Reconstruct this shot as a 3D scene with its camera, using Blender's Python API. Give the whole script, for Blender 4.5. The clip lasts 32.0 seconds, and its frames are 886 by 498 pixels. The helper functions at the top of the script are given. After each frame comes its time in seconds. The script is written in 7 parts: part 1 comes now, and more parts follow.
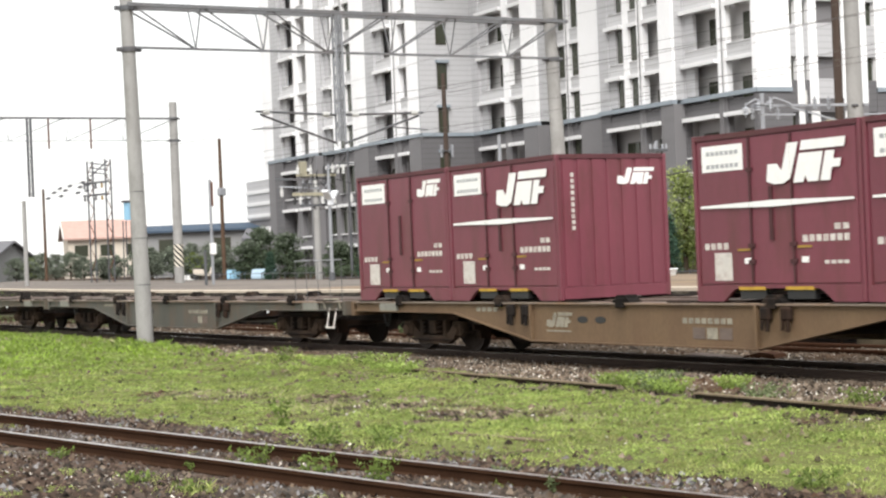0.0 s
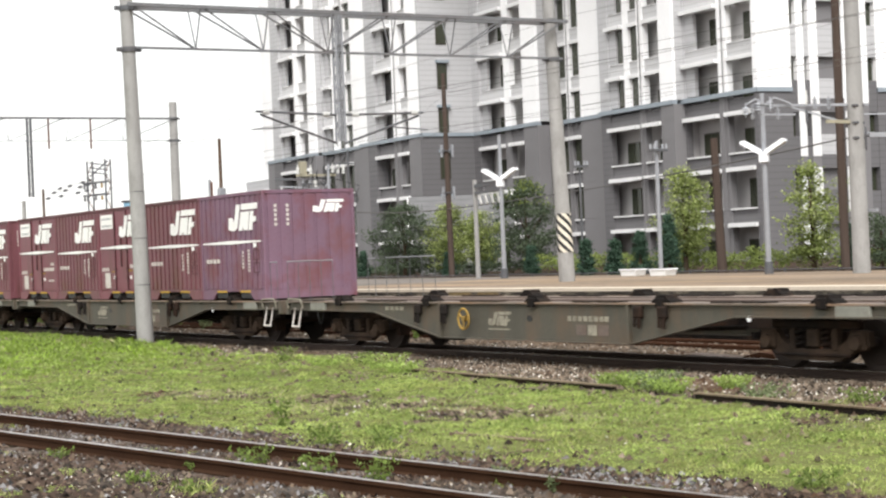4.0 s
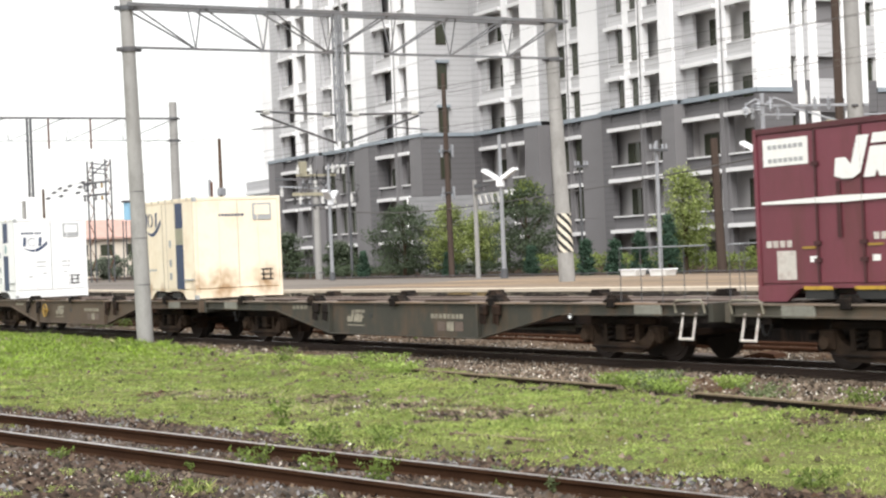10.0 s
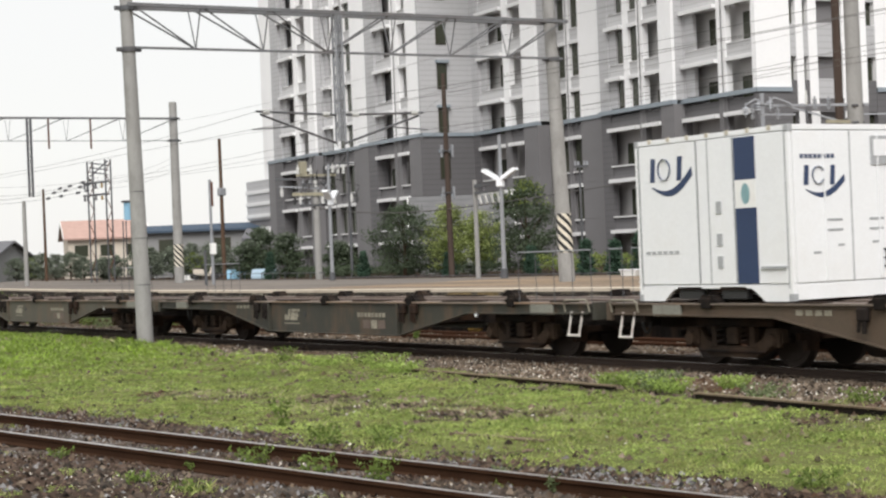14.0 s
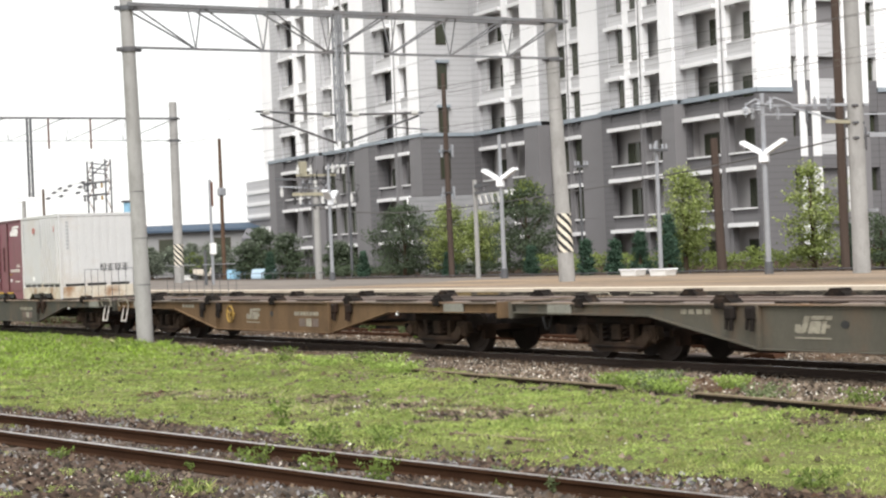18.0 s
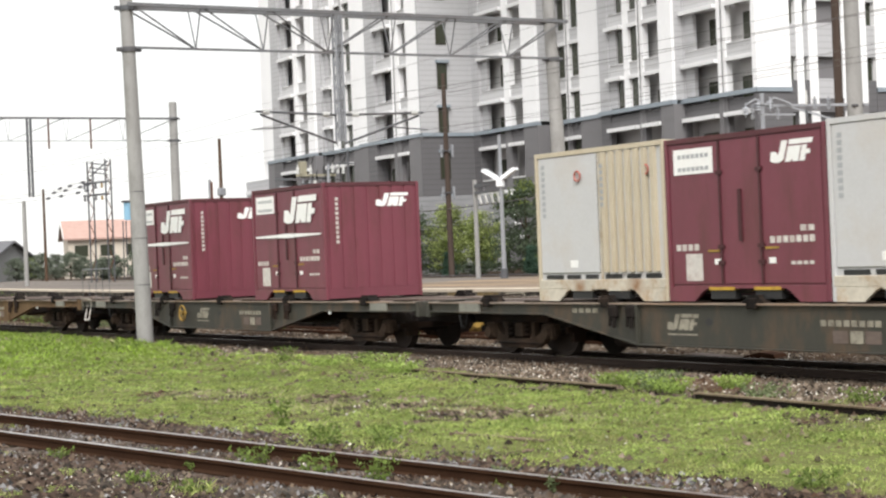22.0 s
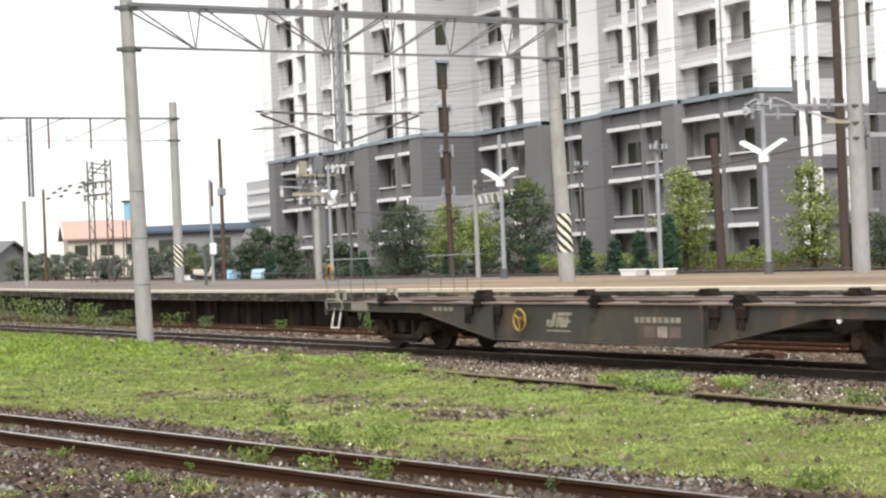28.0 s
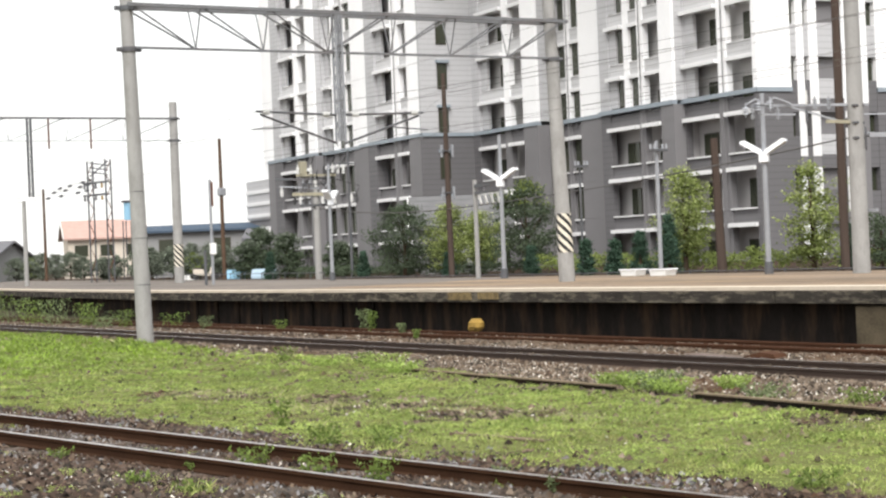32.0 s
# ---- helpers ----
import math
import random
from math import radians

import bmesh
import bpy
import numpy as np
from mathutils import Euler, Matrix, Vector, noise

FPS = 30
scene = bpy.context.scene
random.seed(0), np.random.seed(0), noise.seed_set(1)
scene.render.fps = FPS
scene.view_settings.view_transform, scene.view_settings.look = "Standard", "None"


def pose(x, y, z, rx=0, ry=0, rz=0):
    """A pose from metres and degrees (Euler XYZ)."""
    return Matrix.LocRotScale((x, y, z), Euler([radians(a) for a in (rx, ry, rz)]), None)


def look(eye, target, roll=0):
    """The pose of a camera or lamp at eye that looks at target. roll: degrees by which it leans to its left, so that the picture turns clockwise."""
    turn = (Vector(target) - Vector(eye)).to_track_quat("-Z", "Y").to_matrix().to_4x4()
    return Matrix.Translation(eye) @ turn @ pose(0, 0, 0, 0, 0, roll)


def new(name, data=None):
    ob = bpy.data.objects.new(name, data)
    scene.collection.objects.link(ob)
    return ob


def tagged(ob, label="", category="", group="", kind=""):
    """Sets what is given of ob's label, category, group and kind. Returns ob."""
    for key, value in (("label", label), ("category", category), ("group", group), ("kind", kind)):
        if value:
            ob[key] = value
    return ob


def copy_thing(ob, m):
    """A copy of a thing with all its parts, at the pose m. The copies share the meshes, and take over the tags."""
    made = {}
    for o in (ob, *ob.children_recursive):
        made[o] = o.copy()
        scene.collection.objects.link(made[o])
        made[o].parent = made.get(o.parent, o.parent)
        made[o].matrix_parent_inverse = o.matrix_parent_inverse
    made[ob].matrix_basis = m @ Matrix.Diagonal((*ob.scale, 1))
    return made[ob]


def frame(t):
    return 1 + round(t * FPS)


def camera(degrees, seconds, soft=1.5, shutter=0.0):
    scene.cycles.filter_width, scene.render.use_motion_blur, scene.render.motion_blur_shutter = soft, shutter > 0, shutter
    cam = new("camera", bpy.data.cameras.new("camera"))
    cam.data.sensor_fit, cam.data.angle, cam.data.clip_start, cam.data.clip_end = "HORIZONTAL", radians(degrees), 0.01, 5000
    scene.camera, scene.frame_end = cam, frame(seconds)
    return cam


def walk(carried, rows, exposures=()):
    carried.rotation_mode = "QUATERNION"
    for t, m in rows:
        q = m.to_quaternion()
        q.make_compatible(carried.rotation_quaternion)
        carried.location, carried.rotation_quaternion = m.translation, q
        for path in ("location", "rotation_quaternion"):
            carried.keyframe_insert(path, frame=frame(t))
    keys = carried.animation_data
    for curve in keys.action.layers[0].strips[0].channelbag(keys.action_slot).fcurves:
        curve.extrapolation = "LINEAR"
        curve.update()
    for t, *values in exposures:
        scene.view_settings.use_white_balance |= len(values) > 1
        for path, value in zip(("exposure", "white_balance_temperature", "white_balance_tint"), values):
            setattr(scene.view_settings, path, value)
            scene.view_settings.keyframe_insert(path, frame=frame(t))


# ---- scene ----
cam = camera(28.108, 32.0, soft=2.3, shutter=0.12)
EYE = (0.0, -17.771, 1.954)
AIM = Vector((math.cos(radians(0.155)) * -math.sin(radians(59.089)), math.cos(radians(0.155)) * math.cos(radians(59.089)), math.sin(radians(0.155))))
STAND = look(EYE, Vector(EYE) + AIM * 40.0, roll=-2.337)
# the exposure drops a little while the white load passes
walk(cam, [(0.0, STAND), (32.0, STAND)], exposures=[(0.0, 0.57), (10.0, 0.57), (10.5, 0.52), (11.0, 0.4), (11.5, 0.27), (12.0, 0.13), (13.0, 0.11), (14.0, 0.12), (14.5, 0.15), (16.5, 0.5), (17.5, 0.53), (19.5, 0.55), (20.2, 0.53), (21.0, 0.44), (22.0, 0.42), (22.6, 0.46), (23.2, 0.52), (32.0, 0.53)])

# ---- light: bright overcast day ----
world = bpy.data.worlds.new("overcast")
scene.world = world
world.use_nodes = True
wn = world.node_tree.nodes
wl = world.node_tree.links
sky = wn.new("ShaderNodeTexSky")
sky.sky_type = "NISHITA"
sky.sun_disc = False
sky.sun_elevation = radians(48)
sky.sun_rotation = radians(125)
sky.air_density, sky.dust_density, sky.ozone_density = 1.0, 2.0, 1.0
veil = wn.new("ShaderNodeMix")
veil.data_type = "RGBA"
veil.inputs[0].default_value = 0.9
veil.inputs[7].default_value = (6.1, 6.02, 5.88, 1)
wl.new(sky.outputs[0], veil.inputs[6])
wl.new(veil.outputs[2], wn["Background"].inputs[0])
wn["Background"].inputs[1].default_value = 0.15
sun = new("sun", bpy.data.lights.new("sun", "SUN"))
sun.data.energy, sun.data.angle, sun.data.color = 3.0, radians(38), (1.0, 0.975, 0.945)
SUN_FROM = Vector((math.sin(radians(125)) * math.cos(radians(48)), math.cos(radians(125)) * math.cos(radians(48)), math.sin(radians(48))))
sun.matrix_world = look(SUN_FROM * 50, (0, 0, 0))


# ---- materials ----
def srgb(r, g, b):
    """Linear colour from 0-255 values."""
    return tuple((c / 255 / 12.92) if c <= 10 else ((c / 255 + 0.055) / 1.055) ** 2.4 for c in (r, g, b))


def mat(name, base, rough=0.7, vary=0.12, scale=1.2, fine=25.0, bump=0.15, metal=0.0, stain=None, stain_amount=0.35, stain_scale=0.8, stretch=(1, 1, 1), per_object=0.0, per_island=0.0, leafy=0.0, courses=0.0):
    """A surface with grain at a small scale, patches at a large one, and stains of their own shape."""
    m = bpy.data.materials.new(name)
    m.use_nodes = True
    n, l = m.node_tree.nodes, m.node_tree.links
    b = n["Principled BSDF"]
    b.inputs["Roughness"].default_value = rough
    b.inputs["Metallic"].default_value = metal
    # rough, porous and leafy surfaces have little sheen
    b.inputs["Specular IOR Level"].default_value = 0.08 if rough >= 0.85 else 0.2 if leafy else 0.5
    co = n.new("ShaderNodeTexCoord")
    mp = n.new("ShaderNodeMapping")
    mp.inputs["Scale"].default_value = stretch
    l.new(co.outputs["Object"], mp.inputs["Vector"])
    big = n.new("ShaderNodeTexNoise")
    big.inputs["Scale"].default_value, big.inputs["Detail"].default_value = scale, 6
    l.new(mp.outputs[0], big.inputs["Vector"])
    small = n.new("ShaderNodeTexNoise")
    small.inputs["Scale"].default_value, small.inputs["Detail"].default_value = fine, 4
    l.new(mp.outputs[0], small.inputs["Vector"])
    add = n.new("ShaderNodeMath")
    add.operation = "MULTIPLY_ADD"
    l.new(big.outputs["Fac"], add.inputs[0])
    add.inputs[1].default_value = 1.3
    l.new(small.outputs["Fac"], add.inputs[2])
    rng = n.new("ShaderNodeMapRange")
    rng.inputs["From Min"].default_value, rng.inputs["From Max"].default_value = 0.7, 1.6
    rng.inputs["To Min"].default_value, rng.inputs["To Max"].default_value = 1 - vary, 1 + vary
    l.new(add.outputs[0], rng.inputs["Value"])
    value = rng.outputs[0]
    if per_object or per_island:
        if per_object:
            info = n.new("ShaderNodeObjectInfo")
            rnd = info.outputs["Random"]
        else:
            info = n.new("ShaderNodeNewGeometry")
            rnd = info.outputs["Random Per Island"]
        amount = per_object or per_island
        r2 = n.new("ShaderNodeMapRange")
        r2.inputs["To Min"].default_value, r2.inputs["To Max"].default_value = 1 - amount, 1 + amount
        l.new(rnd, r2.inputs["Value"])
        mul = n.new("ShaderNodeMath")
        mul.operation = "MULTIPLY"
        l.new(value, mul.inputs[0])
        l.new(r2.outputs[0], mul.inputs[1])
        value = mul.outputs[0]
    tint = n.new("ShaderNodeVectorMath")
    tint.operation = "SCALE"
    tint.inputs[0].default_value = base
    l.new(value, tint.inputs["Scale"])
    colour = tint.outputs[0]
    if stain:
        sn = n.new("ShaderNodeTexNoise")
        sn.inputs["Scale"].default_value, sn.inputs["Detail"].default_value, sn.inputs["Roughness"].default_value = stain_scale, 8, 0.65
        l.new(mp.outputs[0], sn.inputs["Vector"])
        sr = n.new("ShaderNodeMapRange")
        sr.inputs["From Min"].default_value, sr.inputs["From Max"].default_value = 0.48, 0.72
        sr.inputs["To Min"].default_value, sr.inputs["To Max"].default_value = 0.0, min(1.0, stain_amount * 2)
        l.new(sn.outputs["Fac"], sr.inputs["Value"])
        mx = n.new("ShaderNodeMix")
        mx.data_type = "RGBA"
        l.new(sr.outputs[0], mx.inputs[0])
        l.new(colour, mx.inputs[6])
        mx.inputs[7].default_value = (*stain, 1)
        colour = mx.outputs[2]
    if courses:
        # thin dark joints between the courses of tiles
        sep = n.new("ShaderNodeSeparateXYZ")
        l.new(co.outputs["Object"], sep.inputs[0])
        wrap = n.new("ShaderNodeMath")
        wrap.operation = "FLOORED_MODULO"
        wrap.inputs[1].default_value = courses
        l.new(sep.outputs["Z"], wrap.inputs[0])
        under = n.new("ShaderNodeMath")
        under.operation = "LESS_THAN"
        under.inputs[1].default_value = 0.05
        l.new(wrap.outputs[0], under.inputs[0])
        less = n.new("ShaderNodeMapRange")
        less.inputs["To Min"].default_value, less.inputs["To Max"].default_value = 1.0, 0.8
        l.new(under.outputs[0], less.inputs["Value"])
        joint = n.new("ShaderNodeVectorMath")
        joint.operation = "SCALE"
        l.new(colour, joint.inputs[0])
        l.new(less.outputs[0], joint.inputs["Scale"])
        colour = joint.outputs[0]
    l.new(colour, b.inputs["Base Color"])
    if bump:
        bp = n.new("ShaderNodeBump")
        bp.inputs["Strength"].default_value, bp.inputs["Distance"].default_value = bump, 0.02
        l.new(small.outputs["Fac"], bp.inputs["Height"])
        l.new(bp.outputs[0], b.inputs["Normal"])
    if leafy:
        tl = n.new("ShaderNodeBsdfTranslucent")
        mix = n.new("ShaderNodeMixShader")
        mix.inputs[0].default_value = leafy
        l.new(colour, tl.inputs["Color"])
        l.new(b.outputs[0], mix.inputs[1])
        l.new(tl.outputs[0], mix.inputs[2])
        l.new(mix.outputs[0], n["Material Output"].inputs[0])
    return m


RUST = (0.16, 0.06, 0.025)
M = dict(
    rail_side=mat("rusty_rail", (0.036, 0.021, 0.014), 0.8, 0.25, 2, 40, 0.3),
    rail_brown=mat("brown_rail_side", (0.04, 0.02, 0.011), 0.95, 0.3, 2, 40, 0.3),
    rail_rust=mat("rusty_rail_unused", (0.07, 0.034, 0.02), 0.9, 0.25, 2, 40, 0.3),
    rail_dull=mat("dull_rail_head", (0.55, 0.53, 0.52), 0.3, 0.2, 3, 30, 0.05, metal=0.85, stain=(0.3, 0.17, 0.1), stain_amount=0.3, stain_scale=2.0),
    rail_head=mat("worn_rail_head", (0.5, 0.5, 0.52), 0.22, 0.15, 1, 30, 0.05, metal=0.9),
    sleeper=mat("sleeper_concrete", (0.12, 0.1, 0.085), 0.95, 0.25, 3, 40, 0.3, stain=(0.06, 0.035, 0.02)),
    concrete=mat("pole_concrete", (0.31, 0.305, 0.295), 0.85, 0.16, 1.5, 30, 0.15, stain=(0.19, 0.185, 0.175), stain_amount=0.42, stain_scale=1.2, stretch=(1.5, 1.5, 0.7)),
    black=mat("black_paint", (0.02, 0.02, 0.02), 0.6, 0.2),
    yellow=mat("cream_white_paint", (0.68, 0.63, 0.52), 0.6, 0.1),
    galv=mat("galvanised_steel", (0.3, 0.31, 0.33), 0.5, 0.15, 3, 30, 0.05, metal=0.35),
    galv_dark=mat("weathered_steel", (0.1, 0.104, 0.112), 0.65, 0.2, 3, 30, 0.1, metal=0.3, stain=RUST, stain_amount=0.1),
    gantry=mat("grey_gantry_steel", (0.165, 0.17, 0.178), 0.6, 0.2, 3, 30, 0.1, metal=0.3, stain=RUST, stain_amount=0.1),
    rust_steel=mat("rusty_steel", (0.12, 0.055, 0.035), 0.85, 0.25, 2, 30, 0.2),
    wood_pole=mat("tarred_wood_pole", (0.07, 0.052, 0.043), 0.9, 0.25, 2, 20, 0.3, stretch=(6, 6, 0.4)),
    brown_pole=mat("weathered_brown_pole", (0.1, 0.065, 0.045), 0.9, 0.25, 2, 20, 0.2),
    wire=mat("copper_wire", (0.08, 0.075, 0.07), 0.6, 0.1),
    lichen_steel=mat("weathered_yellow_grey_steel", (0.3, 0.28, 0.21), 0.85, 0.25, 4, 30, 0.1),
    insulator=mat("porcelain", (0.6, 0.6, 0.58), 0.3, 0.05),
    white_paint=mat("white_paint", (0.8, 0.8, 0.78), 0.5, 0.06),
    lamp_white=mat("lamp_reflector_white", (0.85, 0.87, 0.9), 0.25, 0.03),
    platform_top=mat("platform_paving", (0.198, 0.157, 0.12), 0.9, 0.5, 0.3, 8, 0.1, stain=(0.4, 0.27, 0.15), stain_amount=0.45, stain_scale=0.6, stretch=(0.14, 1.5, 1)),
    platform_grey=mat("grey_platform_concrete", (0.15, 0.135, 0.122), 0.9, 0.4, 0.3, 8, 0.1, stain=(0.26, 0.215, 0.175), stain_amount=0.35, stain_scale=0.6, stretch=(0.14, 1.5, 1)),
    coping=mat("platform_coping", (0.56, 0.49, 0.4), 0.85, 0.15, 0.8, 14, 0.1, stain=(0.3, 0.24, 0.18), stain_amount=0.3),
    fascia=mat("weathered_platform_edge", (0.04, 0.036, 0.031), 0.95, 0.45, 1.2, 14, 0.5, stain=(0.42, 0.37, 0.28), stain_amount=0.2, stain_scale=3.0, stretch=(0.7, 1, 2.5)),
    # base kept near black for the shade of the undercut; the brown stains are dirt
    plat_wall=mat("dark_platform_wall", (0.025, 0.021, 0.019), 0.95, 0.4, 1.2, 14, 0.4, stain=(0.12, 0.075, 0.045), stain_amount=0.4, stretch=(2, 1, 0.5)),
    ochre=mat("ochre_paint_worn", (0.34, 0.22, 0.06), 0.85, 0.3, 5, 30, 0.2, stain=(0.1, 0.07, 0.04), stain_amount=0.4, stain_scale=6),
    ochre_worn=mat("ochre_paint_almost_gone", (0.2, 0.15, 0.075), 0.9, 0.4, 5, 30, 0.2, stain=(0.05, 0.042, 0.034), stain_amount=0.5, stain_scale=4),
    beige_block=mat("beige_stone_block", (0.085, 0.07, 0.047), 0.9, 0.4, 2, 20, 0.3, stain=(0.03, 0.026, 0.02), stain_amount=0.4),
    b_white=mat("building_white_render", (0.86, 0.86, 0.865), 0.7, 0.04, 0.25, 6, 0.03),
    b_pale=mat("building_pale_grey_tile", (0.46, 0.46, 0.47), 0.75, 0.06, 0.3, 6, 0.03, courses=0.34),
    b_grey=mat("building_brown_grey_tile", (0.125, 0.121, 0.126), 0.7, 0.08, 0.3, 14, 0.08, courses=0.34),
    b_greypier=mat("building_mid_grey_tile", (0.175, 0.17, 0.175), 0.7, 0.08, 0.3, 14, 0.08),
    b_spandrel=mat("building_parapet_tile", (0.51, 0.51, 0.515), 0.75, 0.06, 0.3, 6, 0.03, courses=0.34),
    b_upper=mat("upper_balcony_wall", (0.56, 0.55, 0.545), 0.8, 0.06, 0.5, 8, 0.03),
    b_inner=mat("balcony_inner_wall", (0.4, 0.385, 0.385), 0.8, 0.06, 0.5, 8, 0.03),
    b_trim=mat("building_trim_white", (0.72, 0.72, 0.72), 0.6, 0.05),
    b_blue=mat("blue_grey_coping", (0.26, 0.3, 0.335), 0.6, 0.08),
    frame=mat("bronze_window_frame", (0.06, 0.055, 0.038), 0.45, 0.1, metal=0.4),
    roof_tile=mat("grey_roof_tiles", (0.145, 0.145, 0.148), 0.86, 0.2, 2, 20, 0.2, courses=0.3),
    roof_blue=mat("blue_grey_roof", (0.07, 0.095, 0.13), 0.86, 0.15, 2, 20, 0.2),
    roof_pink=mat("salmon_roof_tiles", (0.42, 0.28, 0.24), 0.8, 0.12, 2, 20, 0.3),
    roof_dark=mat("dark_grey_roof", (0.13, 0.13, 0.14), 0.8, 0.15, 2, 20, 0.3),
    house_wall=mat("cream_house_wall", (0.6, 0.54, 0.46), 0.85, 0.1, 1, 14, 0.1),
    grey_wall=mat("grey_shed_wall", (0.26, 0.26, 0.26), 0.85, 0.1, 1, 14, 0.1),
    bark=mat("bark", (0.07, 0.05, 0.035), 0.95, 0.3, 4, 20, 0.5, stretch=(3, 3, 0.6)),
    leaf_dark=mat("dark_foliage", (0.088, 0.115, 0.07), 0.7, 0.3, 1.5, 12, 0, per_island=0.45, leafy=0.4),
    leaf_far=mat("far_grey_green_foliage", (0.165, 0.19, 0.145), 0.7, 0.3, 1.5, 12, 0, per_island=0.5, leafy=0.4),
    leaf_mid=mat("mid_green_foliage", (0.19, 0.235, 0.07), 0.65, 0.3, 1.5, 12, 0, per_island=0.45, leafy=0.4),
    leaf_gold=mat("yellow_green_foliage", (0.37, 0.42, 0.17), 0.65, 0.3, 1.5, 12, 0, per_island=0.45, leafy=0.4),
    leaf_blue=mat("cypress_foliage", (0.055, 0.1, 0.066), 0.75, 0.3, 1.5, 12, 0, per_island=0.4, leafy=0.2),
    clover=mat("clover_leaves", (0.295, 0.395, 0.105), 0.6, 0.5, 0.7, 9, 0, per_island=0.42, leafy=0.4, stain=(0.24, 0.3, 0.08), stain_amount=0.35, stain_scale=1.1),
    weed=mat("grass_blades", (0.37, 0.43, 0.14), 0.6, 0.6, 0.7, 13, 0, per_island=0.6, leafy=0.4, stain=(0.3, 0.28, 0.12), stain_amount=0.45, stain_scale=0.9),
    lush=mat("lush_grass_blades", (0.25, 0.37, 0.05), 0.6, 0.6, 0.7, 9, 0, per_island=0.6, leafy=0.4, stain=(0.17, 0.21, 0.05), stain_amount=0.4, stain_scale=0.9),
    weed_grey=mat("grey_green_weed_leaves", (0.17, 0.215, 0.1), 0.7, 0.3, 1, 6, 0, per_island=0.5, leafy=0.3),
    weed_dark=mat("dark_weed_leaves", (0.16, 0.225, 0.055), 0.6, 0.3, 1, 6, 0, per_island=0.45, leafy=0.4),
    straw=mat("dry_grass_blades", (0.4, 0.36, 0.22), 0.8, 0.2, 1, 6, 0, per_island=0.4),
    stone_pale=mat("pale_ballast_stones", (0.45, 0.42, 0.37), 0.85, 0.2, 0.5, 10, 0.1, per_island=0.55),
    stone_grey=mat("grey_ballast_stones", (0.145, 0.142, 0.142), 0.88, 0.35, 0.7, 12, 0.2, per_island=0.85, stain=(0.09, 0.06, 0.05), stain_amount=0.4, stain_scale=1.1),
    stone_dirty=mat("oily_brown_ballast_stones", (0.055, 0.038, 0.029), 0.9, 0.4, 0.5, 10, 0.2, per_island=0.98, stain=(0.1, 0.09, 0.078), stain_amount=0.4, stain_scale=0.9),
    stone=mat("ballast_stones", (0.1, 0.079, 0.06), 0.9, 0.4, 0.5, 10, 0.2, per_island=0.95, stain=(0.1, 0.055, 0.03), stain_amount=0.42, stain_scale=0.55),
    board=mat("weathered_edging", (0.2, 0.16, 0.11), 0.9, 0.3, 2, 20, 0.3, stain=(0.07, 0.05, 0.03), stain_amount=0.5, stain_scale=2.0),
    maroon=mat("maroon_container_paint", (0.155, 0.038, 0.054), 0.42, 0.12, 0.8, 20, 0.05, stain=(0.085, 0.03, 0.024), stain_amount=0.36, stain_scale=1.1, stretch=(2.2, 2.2, 0.5), per_object=0.06),
    maroon_old=mat("faded_maroon_container_paint", (0.15, 0.054, 0.066), 0.5, 0.16, 0.8, 20, 0.06, stain=(0.1, 0.04, 0.03), stain_amount=0.4, stain_scale=1.2, stretch=(2.2, 2.2, 0.5), per_object=0.1),
    purple=mat("bleached_purple_container_paint", (0.165, 0.094, 0.135), 0.65, 0.16, 0.8, 20, 0.06, stain=(0.15, 0.04, 0.04), stain_amount=0.4, stain_scale=1.2),
    # darkened maroon: the shadow line along the container tops, put into the colour
    maroon_shade=mat("shaded_maroon_rail_paint", (0.085, 0.022, 0.028), 0.6, 0.2, 2, 20, 0.05, stain=(0.07, 0.03, 0.02)),
    maroon_dark=mat("dark_maroon_trim", (0.05, 0.012, 0.014), 0.6, 0.15),
    mark=mat("white_marking", (0.82, 0.82, 0.8), 0.55, 0.06, 3, 30, 0, stain=(0.5, 0.42, 0.38), stain_amount=0.12, stain_scale=3),
    mark_mid=mat("greyed_white_marking", (0.56, 0.53, 0.49), 0.6, 0.2, 5, 30, 0, stain=(0.25, 0.14, 0.12), stain_amount=0.3, stain_scale=6),
    mark_wagon=mat("dirty_white_marking", (0.27, 0.25, 0.195), 0.7, 0.3, 5, 30, 0, stain=(0.12, 0.1, 0.075), stain_amount=0.5, stain_scale=7),
    pocket_yellow=mat("yellow_pocket_paint", (0.45, 0.28, 0.03), 0.7, 0.2, 5, 30, stain=(0.12, 0.06, 0.03), stain_amount=0.45, stain_scale=6),
    reefer_white=mat("white_container_paint", (0.8, 0.81, 0.82), 0.4, 0.05, 0.8, 20, 0.02, stain=(0.62, 0.6, 0.56), stain_amount=0.15),
    reefer_cream=mat("cream_container_paint", (0.87, 0.77, 0.61), 0.45, 0.07, 0.8, 20, 0.03, stain=(0.6, 0.47, 0.3), stain_amount=0.2, stain_scale=1.4),
    reefer_line=mat("grey_seal_strip", (0.35, 0.36, 0.37), 0.6, 0.1),
    badge_red=mat("faded_red_badge", (0.42, 0.13, 0.1), 0.6, 0.2, 4, 20, 0),
    teal=mat("grey_green_badge", (0.2, 0.34, 0.36), 0.6, 0.2, 8, 20, 0),
    badge=mat("faded_stripe_patch", (0.3, 0.29, 0.22), 0.6, 0.15, 4, 20, 0),
    seam=mat("cream_seam", (0.55, 0.49, 0.4), 0.6, 0.1),
    navy=mat("navy_blue_marking", (0.02, 0.04, 0.1), 0.45, 0.1),
